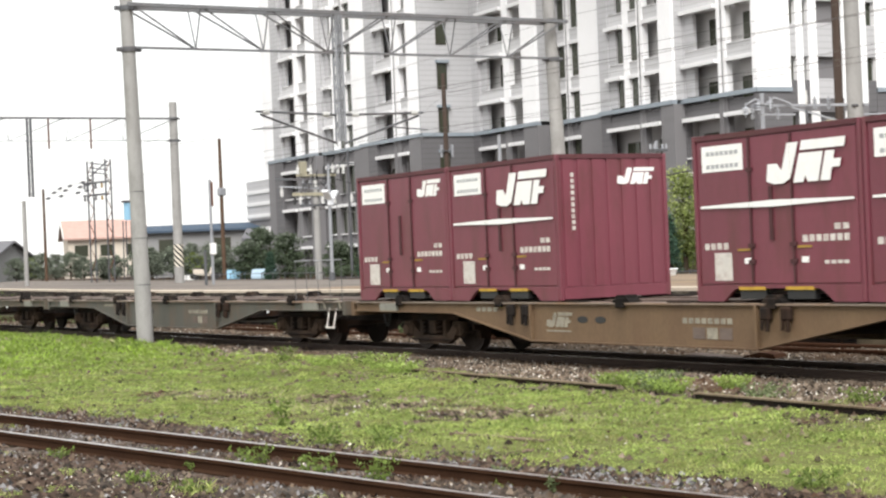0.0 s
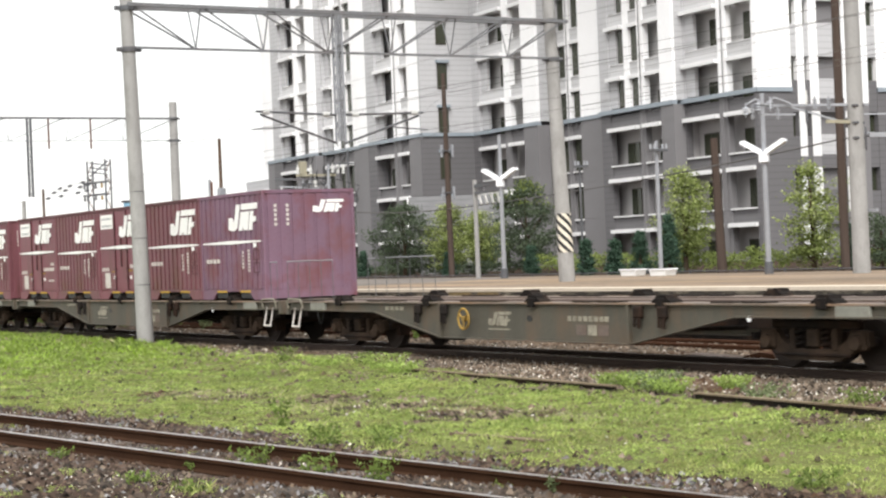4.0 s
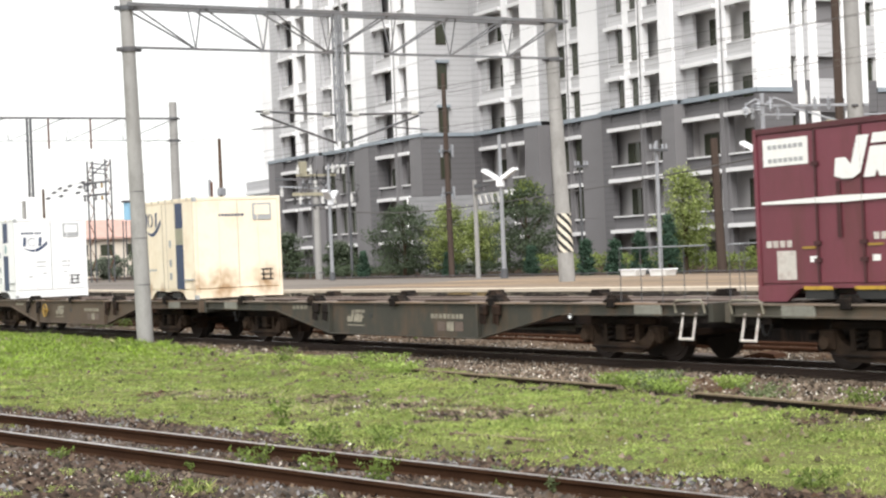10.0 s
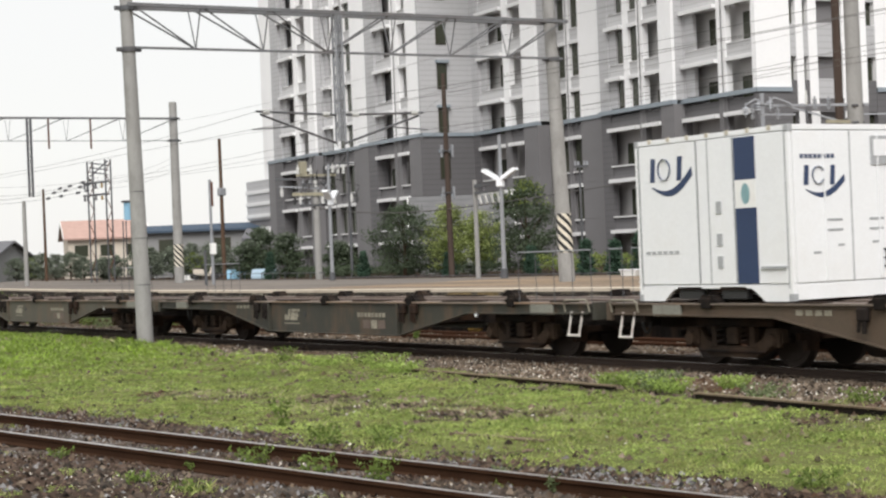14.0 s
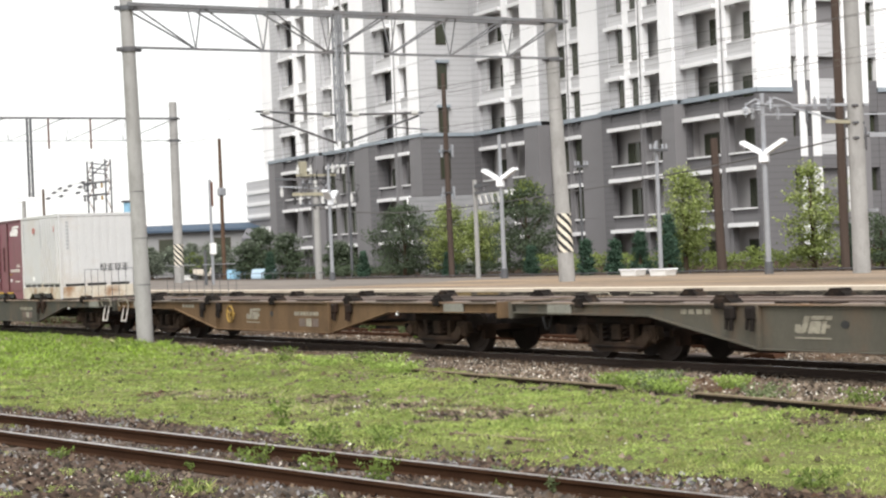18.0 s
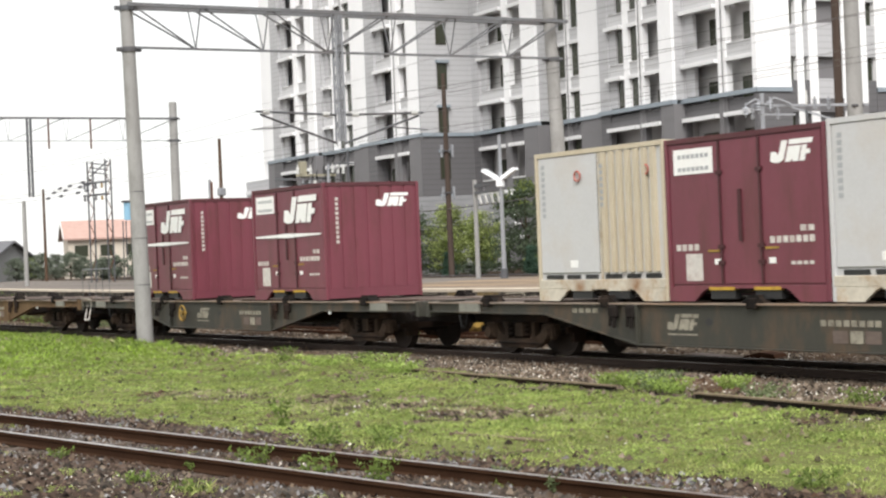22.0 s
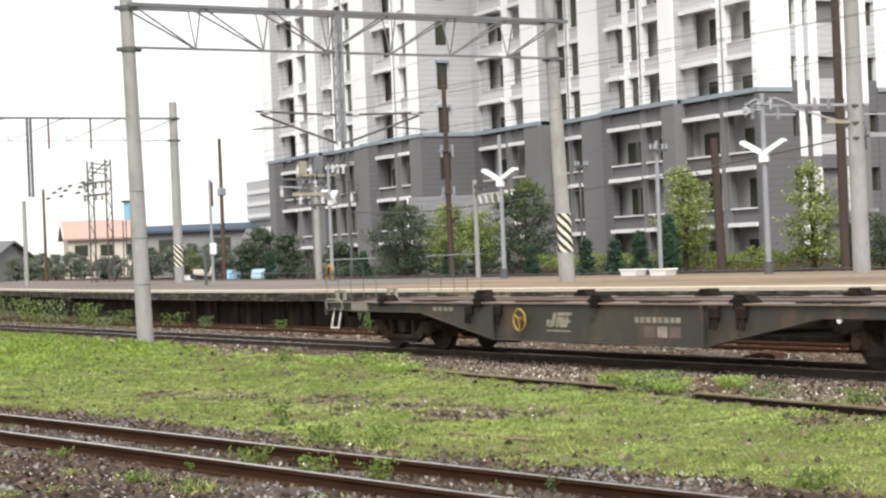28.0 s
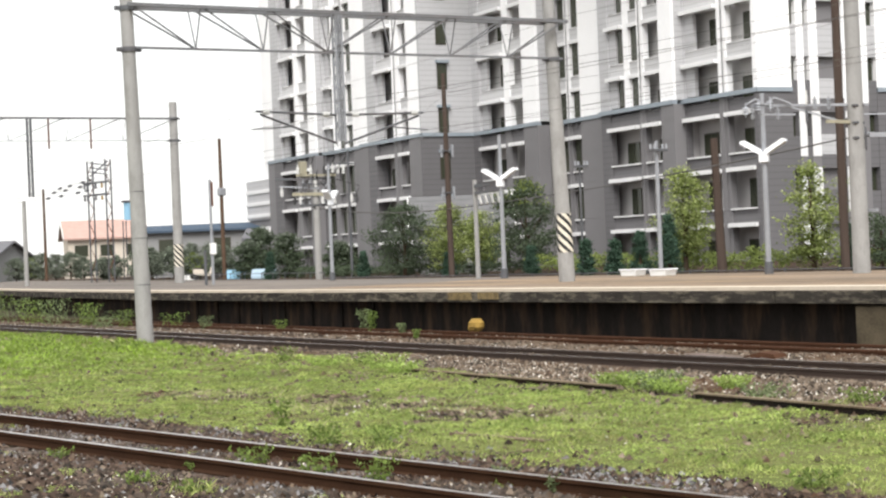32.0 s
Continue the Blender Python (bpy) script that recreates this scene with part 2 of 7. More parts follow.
    box_white=mat("off_white_container_paint", (0.52, 0.52, 0.52), 0.55, 0.07, 0.8, 20, 0.04, stain=(0.4, 0.33, 0.25), stain_amount=0.2),
    box_rusty=mat("rusting_white_frame", (0.5, 0.46, 0.38), 0.75, 0.25, 2, 20, 0.1, stain=(0.34, 0.2, 0.09), stain_amount=0.4, stain_scale=3),
    box_cream=mat("off_white_yellowed_paint", (0.5, 0.44, 0.33), 0.6, 0.1, 0.8, 20, 0.04, stain=(0.35, 0.25, 0.15), stain_amount=0.2),
    steel_dark=mat("dirty_underframe", (0.018, 0.015, 0.0135), 0.9, 0.3, 3, 30, 0.3, stain=(0.055, 0.028, 0.016), stain_amount=0.35),
    bogie=mat("brown_bogie_casting", (0.036, 0.027, 0.021), 0.9, 0.4, 3, 30, 0.3, stain=(0.085, 0.055, 0.036), stain_amount=0.4),
    wheel=mat("wheel_steel", (0.03, 0.021, 0.017), 0.75, 0.2, 3, 30, 0.1, metal=0.3),
    w_green=mat("wagon_grey_green_paint", (0.04, 0.0385, 0.029), 0.65, 0.2, 1, 20, 0.1, stain=(0.11, 0.065, 0.035), stain_amount=0.48, stain_scale=1.0, stretch=(1.6, 1.6, 0.7), per_object=0.08),
    w_grey=mat("wagon_olive_grey_paint", (0.082, 0.08, 0.066), 0.65, 0.2, 1, 20, 0.1, stain=(0.12, 0.075, 0.045), stain_amount=0.48, stretch=(1.6, 1.6, 0.7), per_object=0.08),
    w_rust=mat("wagon_rust_brown_paint", (0.135, 0.085, 0.045), 0.75, 0.2, 1, 20, 0.1, stain=(0.1, 0.055, 0.03), stain_amount=0.35, stretch=(1.6, 1.6, 0.7)),
    w_tan=mat("wagon_dusty_tan_paint", (0.152, 0.1, 0.057), 0.87, 0.2, 1, 20, 0.1, stain=(0.06, 0.043, 0.03), stain_amount=0.4, stretch=(1.6, 1.6, 0.7), per_object=0.08),
    w_brown=mat("wagon_dusty_brown_paint", (0.08, 0.058, 0.039), 0.75, 0.2, 1, 20, 0.1, stain=(0.1, 0.06, 0.035), stain_amount=0.35, stretch=(1.6, 1.6, 0.7), per_object=0.08),
    w_beige=mat("wagon_grey_beige_paint", (0.076, 0.07, 0.053), 0.7, 0.2, 1, 20, 0.1, stain=(0.12, 0.075, 0.045), stain_amount=0.48, stretch=(1.6, 1.6, 0.7), per_object=0.08),
    lug=mat("greasy_black_lug", (0.014, 0.012, 0.011), 0.9, 0.3, 4, 30, 0.2, stain=(0.07, 0.045, 0.03), stain_amount=0.3, stain_scale=4),
    # wear and rust, with the base lightened for sky reflected along the edge
    flange=mat("worn_skylit_deck_edge", (0.2, 0.158, 0.125), 0.55, 0.3, 1.2, 20, 0.1, stain=(0.24, 0.13, 0.06), stain_amount=0.4, stain_scale=1.2, stretch=(0.5, 1, 1), per_object=0.3),
    deck=mat("wagon_deck_top", (0.1, 0.068, 0.052), 0.75, 0.35, 1.0, 20, 0.1, stain=(0.2, 0.19, 0.18), stain_amount=0.25, stretch=(0.4, 1, 1)),
    plate_grey=mat("grey_wagon_plate", (0.2, 0.2, 0.17), 0.7, 0.2, 2, 20, 0.1, stain=(0.1, 0.08, 0.06), stain_amount=0.4, stain_scale=3),
    car_blue=mat("light_blue_car_paint", (0.25, 0.45, 0.6), 0.3, 0.05),
    car_white=mat("pale_car_paint", (0.3, 0.4, 0.48), 0.3, 0.05),
    tyre=mat("tyre_rubber", (0.02, 0.02, 0.02), 0.9, 0.1),
    asphalt=mat("asphalt", (0.06, 0.06, 0.06), 0.9, 0.2, 1, 20, 0.2),
)


def rust_patches(m, spots, colour=(0.2, 0.085, 0.03)):
    """Rust that has broken through the paint round some points of the thing: (x, y, z, reach)."""
    n, l = m.node_tree.nodes, m.node_tree.links
    b = n["Principled BSDF"]
    co = n.new("ShaderNodeTexCoord")
    noise = n.new("ShaderNodeTexNoise")
    noise.inputs["Scale"].default_value, noise.inputs["Detail"].default_value = 5.0, 8
    l.new(co.outputs["Object"], noise.inputs["Vector"])
    total = None
    for x, y, z, reach in spots:
        d = n.new("ShaderNodeVectorMath")
        d.operation = "DISTANCE"
        d.inputs[1].default_value = (x, y, z)
        l.new(co.outputs["Object"], d.inputs[0])
        r = n.new("ShaderNodeMapRange")
        r.inputs["From Min"].default_value, r.inputs["From Max"].default_value = 0.0, reach
        r.inputs["To Min"].default_value, r.inputs["To Max"].default_value = 1.0, 0.0
        l.new(d.outputs["Value"], r.inputs["Value"])
        if total is None:
            total = r.outputs[0]
        else:
            mx = n.new("ShaderNodeMath")
            mx.operation = "MAXIMUM"
            l.new(total, mx.inputs[0])
            l.new(r.outputs[0], mx.inputs[1])
            total = mx.outputs[0]
    mul = n.new("ShaderNodeMath")
    mul.operation = "MULTIPLY"
    l.new(total, mul.inputs[0])
    l.new(noise.outputs["Fac"], mul.inputs[1])
    rg = n.new("ShaderNodeMapRange")
    rg.inputs["From Min"].default_value, rg.inputs["From Max"].default_value = 0.12, 0.55
    l.new(mul.outputs[0], rg.inputs["Value"])
    old = b.inputs["Base Color"].links[0].from_socket
    mix = n.new("ShaderNodeMix")
    mix.data_type = "RGBA"
    l.new(rg.outputs[0], mix.inputs[0])
    l.new(old, mix.inputs[6])
    mix.inputs[7].default_value = (*colour, 1)
    l.new(mix.outputs[2], b.inputs["Base Color"])


rust_patches(M["reefer_cream"], ((1.85, -0.45, 0.25, 0.85), (1.85, 0.75, 0.35, 0.7), (1.85, -1.2, 0.3, 0.5), (-1.3, -1.2, 0.2, 0.4), (-0.4, -1.2, 0.15, 0.35), (0.9, -1.2, 0.15, 0.4)), (0.4, 0.25, 0.13))
rust_patches(M["purple"], ((1.85, 0.0, 0.4, 1.0), (1.85, 0.9, 1.3, 0.8), (0.5, -1.2, 0.5, 0.8), (-1.2, -1.2, 0.6, 0.7)), (0.15, 0.06, 0.065))
rust_patches(M["maroon_old"], ((1.85, 0.3, 0.3, 0.7), (0.2, -1.2, 0.4, 0.6), (-1.3, -1.2, 0.3, 0.5), (1.2, -1.2, 1.9, 0.5)), (0.11, 0.045, 0.03))
rust_patches(M["box_rusty"], ((1.85, -1.0, 0.2, 0.4), (1.85, 0.4, 0.15, 0.4), (1.0, -1.2, 0.2, 0.4), (-0.6, -1.2, 0.2, 0.3)), (0.24, 0.12, 0.05))
glass = bpy.data.materials.new("window_glass")
glass.use_nodes = True
gb = glass.node_tree.nodes["Principled BSDF"]
gb.inputs["Base Color"].default_value = (0.045, 0.05, 0.034, 1)
gb.inputs["Roughness"].default_value = 0.12
gb.inputs["IOR"].default_value = 1.4
M["glass"] = glass


def ground_material():
    """Stony soil, with turf where the attribute says that grass grows."""
    m = mat("stony_ground", (0.04, 0.029, 0.021), 0.95, 0.5, 1.2, 18, 0.6, stain=(0.085, 0.05, 0.034), stain_amount=0.35, stain_scale=0.6)
    n, l = m.node_tree.nodes, m.node_tree.links
    b = n["Principled BSDF"]
    old = b.inputs["Base Color"].links[0].from_socket
    at = n.new("ShaderNodeAttribute")
    at.attribute_name = "turf"
    co = n.new("ShaderNodeTexCoord")
    no = n.new("ShaderNodeTexNoise")
    no.inputs["Scale"].default_value, no.inputs["Detail"].default_value = 3.0, 8
    l.new(co.outputs["Object"], no.inputs["Vector"])
    ad = n.new("ShaderNodeMath")
    ad.operation = "ADD"
    l.new(at.outputs["Fac"], ad.inputs[0])
    l.new(no.outputs["Fac"], ad.inputs[1])
    rg = n.new("ShaderNodeMapRange")
    rg.inputs["From Min"].default_value, rg.inputs["From Max"].default_value = 0.85, 1.25
    l.new(ad.outputs[0], rg.inputs["Value"])
    ramp = n.new("ShaderNodeMix")
    ramp.data_type = "RGBA"
    n2 = n.new("ShaderNodeTexNoise")
    n2.inputs["Scale"].default_value = 0.8
    l.new(co.outputs["Object"], n2.inputs["Vector"])
    l.new(n2.outputs["Fac"], ramp.inputs[0])
    ramp.inputs[6].default_value = (0.09, 0.118, 0.034, 1)
    ramp.inputs[7].default_value = (0.145, 0.14, 0.055, 1)
    mx = n.new("ShaderNodeMix")
    mx.data_type = "RGBA"
    l.new(rg.outputs[0], mx.inputs[0])
    l.new(old, mx.inputs[6])
    l.new(ramp.outputs[2], mx.inputs[7])
    l.new(mx.outputs[2], b.inputs["Base Color"])
    return m


M["ground"] = ground_material()


# ---- mesh helpers ----
def box(bm, x0, x1, y0, y1, z0, z1, bevel=0.0):
    r = bmesh.ops.create_cube(bm, size=1.0, matrix=Matrix.Translation(((x0 + x1) / 2, (y0 + y1) / 2, (z0 + z1) / 2)) @ Matrix.Diagonal((abs(x1 - x0), abs(y1 - y0), abs(z1 - z0), 1)))
    if bevel:
        edges = {e for v in r["verts"] for e in v.link_edges}
        bmesh.ops.bevel(bm, geom=list(edges), offset=bevel, segments=1, affect="EDGES", profile=0.5)
    return r["verts"]


def rod(bm, a, b, r0, r1=None, seg=8):
    """A tapered round bar from a to b."""
    a, b = Vector(a), Vector(b)
    d = b - a
    m = Matrix.Translation((a + b) / 2) @ d.to_track_quat("Z", "Y").to_matrix().to_4x4()
    bmesh.ops.create_cone(bm, cap_ends=True, segments=seg, radius1=r0, radius2=r0 if r1 is None else r1, depth=d.length, matrix=m)


def bar(bm, a, b, w, h):
    """A square bar from a to b."""
    a, b = Vector(a), Vector(b)
    d = b - a
    m = Matrix.Translation((a + b) / 2) @ d.to_track_quat("Z", "Y").to_matrix().to_4x4() @ Matrix.Diagonal((w, h, d.length, 1))
    bmesh.ops.create_cube(bm, size=1.0, matrix=m)


def slab(bm, outline, y0, y1):
    """An outline of (x, z) corners, given thickness from y0 to y1."""
    f = [bm.verts.new((x, y0, z)) for x, z in outline]
    k = [bm.verts.new((x, y1, z)) for x, z in outline]
    bm.faces.new(f)
    bm.faces.new(k[::-1])
    for i in range(len(f)):
        j = (i + 1) % len(f)
        bm.faces.new((f[j], f[i], k[i], k[j]))


def tube(bm, pts, r, seg=5):
    """One round bar bent along points."""
    pts = [Vector(p) for p in pts]
    rings = []
    for i, p in enumerate(pts):
        d = (pts[min(i + 1, len(pts) - 1)] - pts[max(i - 1, 0)]).normalized()
        q = d.to_track_quat("Z", "Y")
        rings.append([bm.verts.new(p + q @ Vector((r * math.cos(2 * math.pi * k / seg), r * math.sin(2 * math.pi * k / seg), 0))) for k in range(seg)])
    for a, b in zip(rings, rings[1:]):
        for k in range(seg):
            j = (k + 1) % seg
            bm.faces.new((a[k], a[j], b[j], b[k]))
    bm.faces.new(rings[0][::-1])
    bm.faces.new(rings[-1])


def ring(bm, centre, radius, tube, axis="Y", seg=20, arc=1.0):
    """A ring of round bar."""
    pts = []
    for i in range(seg + (0 if arc >= 1 else 1)):
        a = 2 * math.pi * arc * i / seg
        u, v = radius * math.cos(a), radius * math.sin(a)
        pts.append(Vector(centre) + (Vector((u, 0, v)) if axis == "Y" else Vector((0, u, v))))
    for i in range(len(pts) - (0 if arc >= 1 else 1)):
        rod(bm, pts[i], pts[(i + 1) % len(pts)], tube, seg=5)


def part(name, bm, material, parent=None, label="", smooth=False):
    me = bpy.data.meshes.new(name)
    bmesh.ops.recalc_face_normals(bm, faces=bm.faces)
    if smooth:
        for f in bm.faces:
            f.smooth = True
    bm.to_mesh(me)
    bm.free()
    me.materials.append(material)
    ob = new(name, me)
    if parent is not None:
        ob.parent = parent
    if label:
        ob["label"] = label
    return ob


def boxes(name, material, parent, label, *dims, bevel=0.0):
    bm = bmesh.new()
    for d in dims:
        box(bm, *d, bevel=bevel)
    return part(name, bm, material, parent, label)


def thing(name, label, category, m, group="", kind=""):
    ob = new(name)
    ob.matrix_basis = m
    return tagged(ob, label, category, group, kind)


def raw_mesh(name, verts, faces, material, parent=None):
    me = bpy.data.meshes.new(name)
    n, k = len(faces), faces.shape[1]
    me.vertices.add(len(verts))
    me.vertices.foreach_set("co", np.asarray(verts, dtype=np.float32).ravel())
    me.loops.add(n * k)
    me.loops.foreach_set("vertex_index", np.asarray(faces, dtype=np.int32).ravel())
    me.polygons.add(n)
    me.polygons.foreach_set("loop_start", np.arange(0, n * k, k, dtype=np.int32))
    me.update(calc_edges=True)
    me.validate()
    me.materials.append(material)
    ob = new(name, me)
    ob.parent = parent
    return ob


rng = np.random.default_rng(7)


# ---- ground ----
SIDING = math.tan(radians(6.72))


def siding_far(x):
    """y of the nearer siding's far rail."""
    return -10.38 + (x + 24.69) * SIDING


def step(a, b, v):
    t = np.clip((v - a) / (b - a), 0, 1)
    return t * t * (3 - 2 * t)


def wave(x, y, s, seed):
    """Cheap smooth noise, about -1 to 1."""
    v = 0
    for i, (a, b, k) in enumerate(((1.0, 0.35, 1.0), (0.6, -1.1, 0.8), (-0.3, 1.7, 0.7), (2.1, 0.9, 0.5), (-1.7, 2.3, 0.4), (3.3, -2.9, 0.3))):
        v = v + k * np.sin((a * x + b * y) / s + seed * (i + 1.7) + 0.8 * np.sin((b * x - a * y) / s * 0.7 + seed))
    return v / 2.2


TABLE = np.random.default_rng(3).random((256, 256))


def noise(x, y, s, seed):
    """Smooth uneven noise, 0 to 1, with lumps about s metres wide."""
    u, v = x / s + 17.3 * seed, y / s + 9.1 * seed
    i, j = np.floor(u).astype(int), np.floor(v).astype(int)
    p, q = u - i, v - j
    p, q = p * p * (3 - 2 * p), q * q * (3 - 2 * q)
    a, b, c, d = TABLE[i % 256, j % 256], TABLE[(i + 1) % 256, j % 256], TABLE[i % 256, (j + 1) % 256], TABLE[(i + 1) % 256, (j + 1) % 256]
    return (a * (1 - p) + b * p) * (1 - q) + (c * (1 - p) + d * p) * q


def lumps(x, y, s, seed):
    return (noise(x, y, s, seed) + 0.5 * noise(x, y, s * 0.47, seed + 1) + 0.3 * noise(x, y, s * 0.21, seed + 2)) / 1.8


def dryness(x, y):
    """The worn strip along the middle of the grass, 0 to 1."""
    line = y + 6.0 - 0.2 * (x + 24)
    return np.exp(-(line / (0.75 + 0.5 * lumps(x, y, 1.5, 31))) ** 2) * step(-31, -27, x) * step(-15.5, -18.5, x)


def turf(x, y):
    """How thick the grass grows, 0 to 1."""
    far_edge = np.interp(x, (-75, -56, -48, -40, -32, -28, -24, -20, -15), (-0.3, -0.6, -1.35, -1.75, -1.9, -1.6, -1.8, -2.35, -2.8)) + 0.7 * (lumps(x, y, 0.9, 2) - 0.5)
    near_edge = siding_far(x) + np.interp(x, (-30, -22, -17.5, -12), (1.2, 1.15, 0.95, 1.2)) + 1.3 * (lumps(x, y, 1.0, 5) - 0.5)
    band = step(-0.15, 0.4, far_edge - y) * step(-0.1, 0.6, y - near_edge)
    patch = 1.05 + 1.9 * (lumps(x, y, 1.7, 1) - 0.5) + 1.3 * (lumps(x, y, 0.45, 8) - 0.5) + 0.3 * step(-26, -36, x) - 0.5 * dryness(x, y)
    stray = 0.62 * step(0.58, 0.74, lumps(x, y, 0.55, 12)) * step(-16.5, -12.5, y) * step(-1.0, -2.6, y)
    edge = 0.75 * step(0.4, 0.1, abs(y + 2.3 + 0.048 * (x + 24))) * step(0.45, 0.6, lumps(x, 0 * y, 1.6, 14)) * step(-36, -33, x)
    return np.clip(np.clip(band * patch, 0, 1) + (stray + edge) * (1 - band), 0, 1)


def mound(x, y):
    """Height of the small cushions that the turf forms, 0 to 1."""
    return np.clip((lumps(x, y, 0.3, 21) - 0.4) * 3.2, 0, 1)


def platform_front(x):
    """y of the platform's edge, which bends away far down the line."""
    return np.interp(x, (-160, -110, -80, -64, -52), (22.0, 13.2, 8.9, 7.1, 6.55))


def ground_z(x, y):
    z = -0.2 + 0.02 * wave(x, y, 0.9, 4.0)
    z = z + 0.2 * step(-24, -42, x) * step(-8.5, -4.5, y) * step(-0.6, -1.9, y)
    z = z + 0.06 * step(-3.2, -2.0, y) * step(8.0, 6.0, y)
    z = z + 0.03 * np.clip(turf(x, y), 0, 1) * mound(x, y)
    z = z - 0.012 * step(0.5, 0.2, y - siding_far(x)) * step(-1.8, -1.4, y - siding_far(x))
    z = z + 1.1 * step(1.95, 7.45, y - platform_front(x))
    z = z - 0.85 * step(-91, -95, x) * step(-114, -110, x) * step(28.3, 29.2, y) * step(36, 34, y)
    return z


gx = np.concatenate([-np.geomspace(2600, 132, 18), np.arange(-130, -75, 2.0), np.arange(-74, -36, 0.24), np.arange(-36, -9, 0.13), np.arange(-9, -6, 0.3), np.geomspace(6, 2600, 24) - 10])
gy = np.concatenate([-np.geomspace(2600, 17.5, 16), np.arange(-17.2, -13.0, 0.24), np.arange(-13.0, -1.0, 0.13), np.arange(-1.0, 8.5, 0.24), np.linspace(8.8, 40, 40), np.geomspace(42, 2600, 22)])
GX, GY = np.meshgrid(gx, gy, indexing="ij")
GZ = ground_z(GX, GY)
nx, ny = GX.shape
idx = np.arange(nx * ny).reshape(nx, ny)
faces = np.stack([idx[:-1, :-1], idx[1:, :-1], idx[1:, 1:], idx[:-1, 1:]], -1).reshape(-1, 4)
ground = raw_mesh("ground", np.stack([GX, GY, GZ], -1).reshape(-1, 3), faces, M["ground"])
tagged(ground, "stony railway yard soil with patches of bright grass", "ground", kind="structure")
ga = ground.data.attributes.new("turf", "FLOAT", "POINT")
ga.data.foreach_set("value", turf(GX, GY).astype(np.float32).ravel())

def two(a, b):
    return np.concatenate([a[0], b[0]]), np.concatenate([a[1], b[1] + len(a[0])])


# loose stones
def stones(n, x0, x1, y0, y1, size, keep, seed):
    r = np.random.default_rng(seed)
    x, y = r.uniform(x0, x1, n), r.uniform(y0, y1, n)
    ok = r.random(n) < keep(x, y)
    x, y = x[ok], y[ok]
    n = len(x)
    # the upper half of an octahedron, sunk to its waist
    base = np.array([(1, 0, -0.15), (-1, 0, -0.15), (0, 1, -0.15), (0, -1, -0.15), (0, 0, 1)], float)
    tri = np.array([(0, 2, 4), (2, 1, 4), (1, 3, 4), (3, 0, 4)])
    s = size * r.uniform(0.45, 1.75, (n, 1, 1)) * r.uniform(0.6, 1.2, (n, 5, 1))
    a = r.uniform(0, 6.28, n)
    v = base[None] * s + r.normal(0, 0.2, (n, 5, 3)) * size
    v[:, :, 2] *= 0.75
    vx = v[:, :, 0] * np.cos(a)[:, None] - v[:, :, 1] * np.sin(a)[:, None]
    vy = v[:, :, 0] * np.sin(a)[:, None] + v[:, :, 1] * np.cos(a)[:, None]
    z = ground_z(x, y) + 0.15 * size
    v = np.stack([vx + x[:, None], vy + y[:, None], v[:, :, 2] + z[:, None]], -1)
    f = tri[None] + (np.arange(n) * 5)[:, None, None]
    return v.reshape(-1, 3), f.reshape(-1, 3)


def bed(x, y):
    """Where ballast lies: along the tracks, and thin among the grass."""
    main = step(-3.6, -2.2, y) * step(6.6, 5.5, y)
    side = step(2.3, 1.2, abs(y - siding_far(x) + 0.5))
    return np.clip(main * 0.95 + side * 0.8 + 0.2, 0, 1) * (1 - 0.8 * np.clip(turf(x, y), 0, 1))


def thin_bed(x, y):
    """Pale stones: along the main line, in the worn strip and beside the siding."""
    near = 0.12 + 0.5 * dryness(x, y) + 0.5 * step(0.52, 0.66, lumps(x, y, 0.9, 17))
    main = step(-4.0, -2.8, y + 0.03 * (x + 24))
    return bed(x, y) * (1 - 0.85 * np.clip(1.6 * turf(x, y), 0, 1)) * (1 - 0.5 * step(2.0, 2.6, y)) * (near * (1 - main) + main)


def siding_bed(x, y):
    return bed(x, y) * step(2.6, 1.6, y - siding_far(x))


def grey_bed(x, y):
    return siding_bed(x, y) * (0.12 + 0.88 * step(0.47, 0.6, lumps(x, y, 1.3, 19)))


def main_bed(x, y):
    return bed(x, y) * (0.3 + 0.7 * step(1.2, 2.2, y - siding_far(x)))


v1, f1 = stones(105000, -36, -9, -13, 6.3, 0.036, main_bed, 11)
v2, f2 = stones(42000, -75, -33, -9, 6.3, 0.045, bed, 12)
ballast = raw_mesh("ballast", np.concatenate([v1, v2]), np.concatenate([f1, f2 + len(v1)]), M["stone"])
tagged(ballast, "loose brown and grey ballast stones", "ballast", kind="stuff")
v3, f3 = stones(105000, -36, -9, -14.5, -5, 0.031, siding_bed, 13)
dirty = raw_mesh("siding_ballast", v3, f3, M["stone_dirty"])
tagged(dirty, "dark oily brown ballast stones under the siding", "ballast", kind="stuff")
v3, f3 = stones(52000, -34, -9, -14.5, -5, 0.032, grey_bed, 16)
grey = raw_mesh("grey_ballast", v3, f3, M["stone_grey"])
tagged(grey, "cool grey ballast stones in patches beside the siding", "ballast", kind="stuff")
v4, f4 = two(stones(62000, -36, -9, -14, 6.3, 0.021, thin_bed, 14), stones(8000, -70, -36, -9, 6.3, 0.03, thin_bed, 15))
pale = raw_mesh("pale_ballast", v4, f4, M["stone_pale"])
tagged(pale, "scattered pale ballast stones", "ballast", kind="stuff")


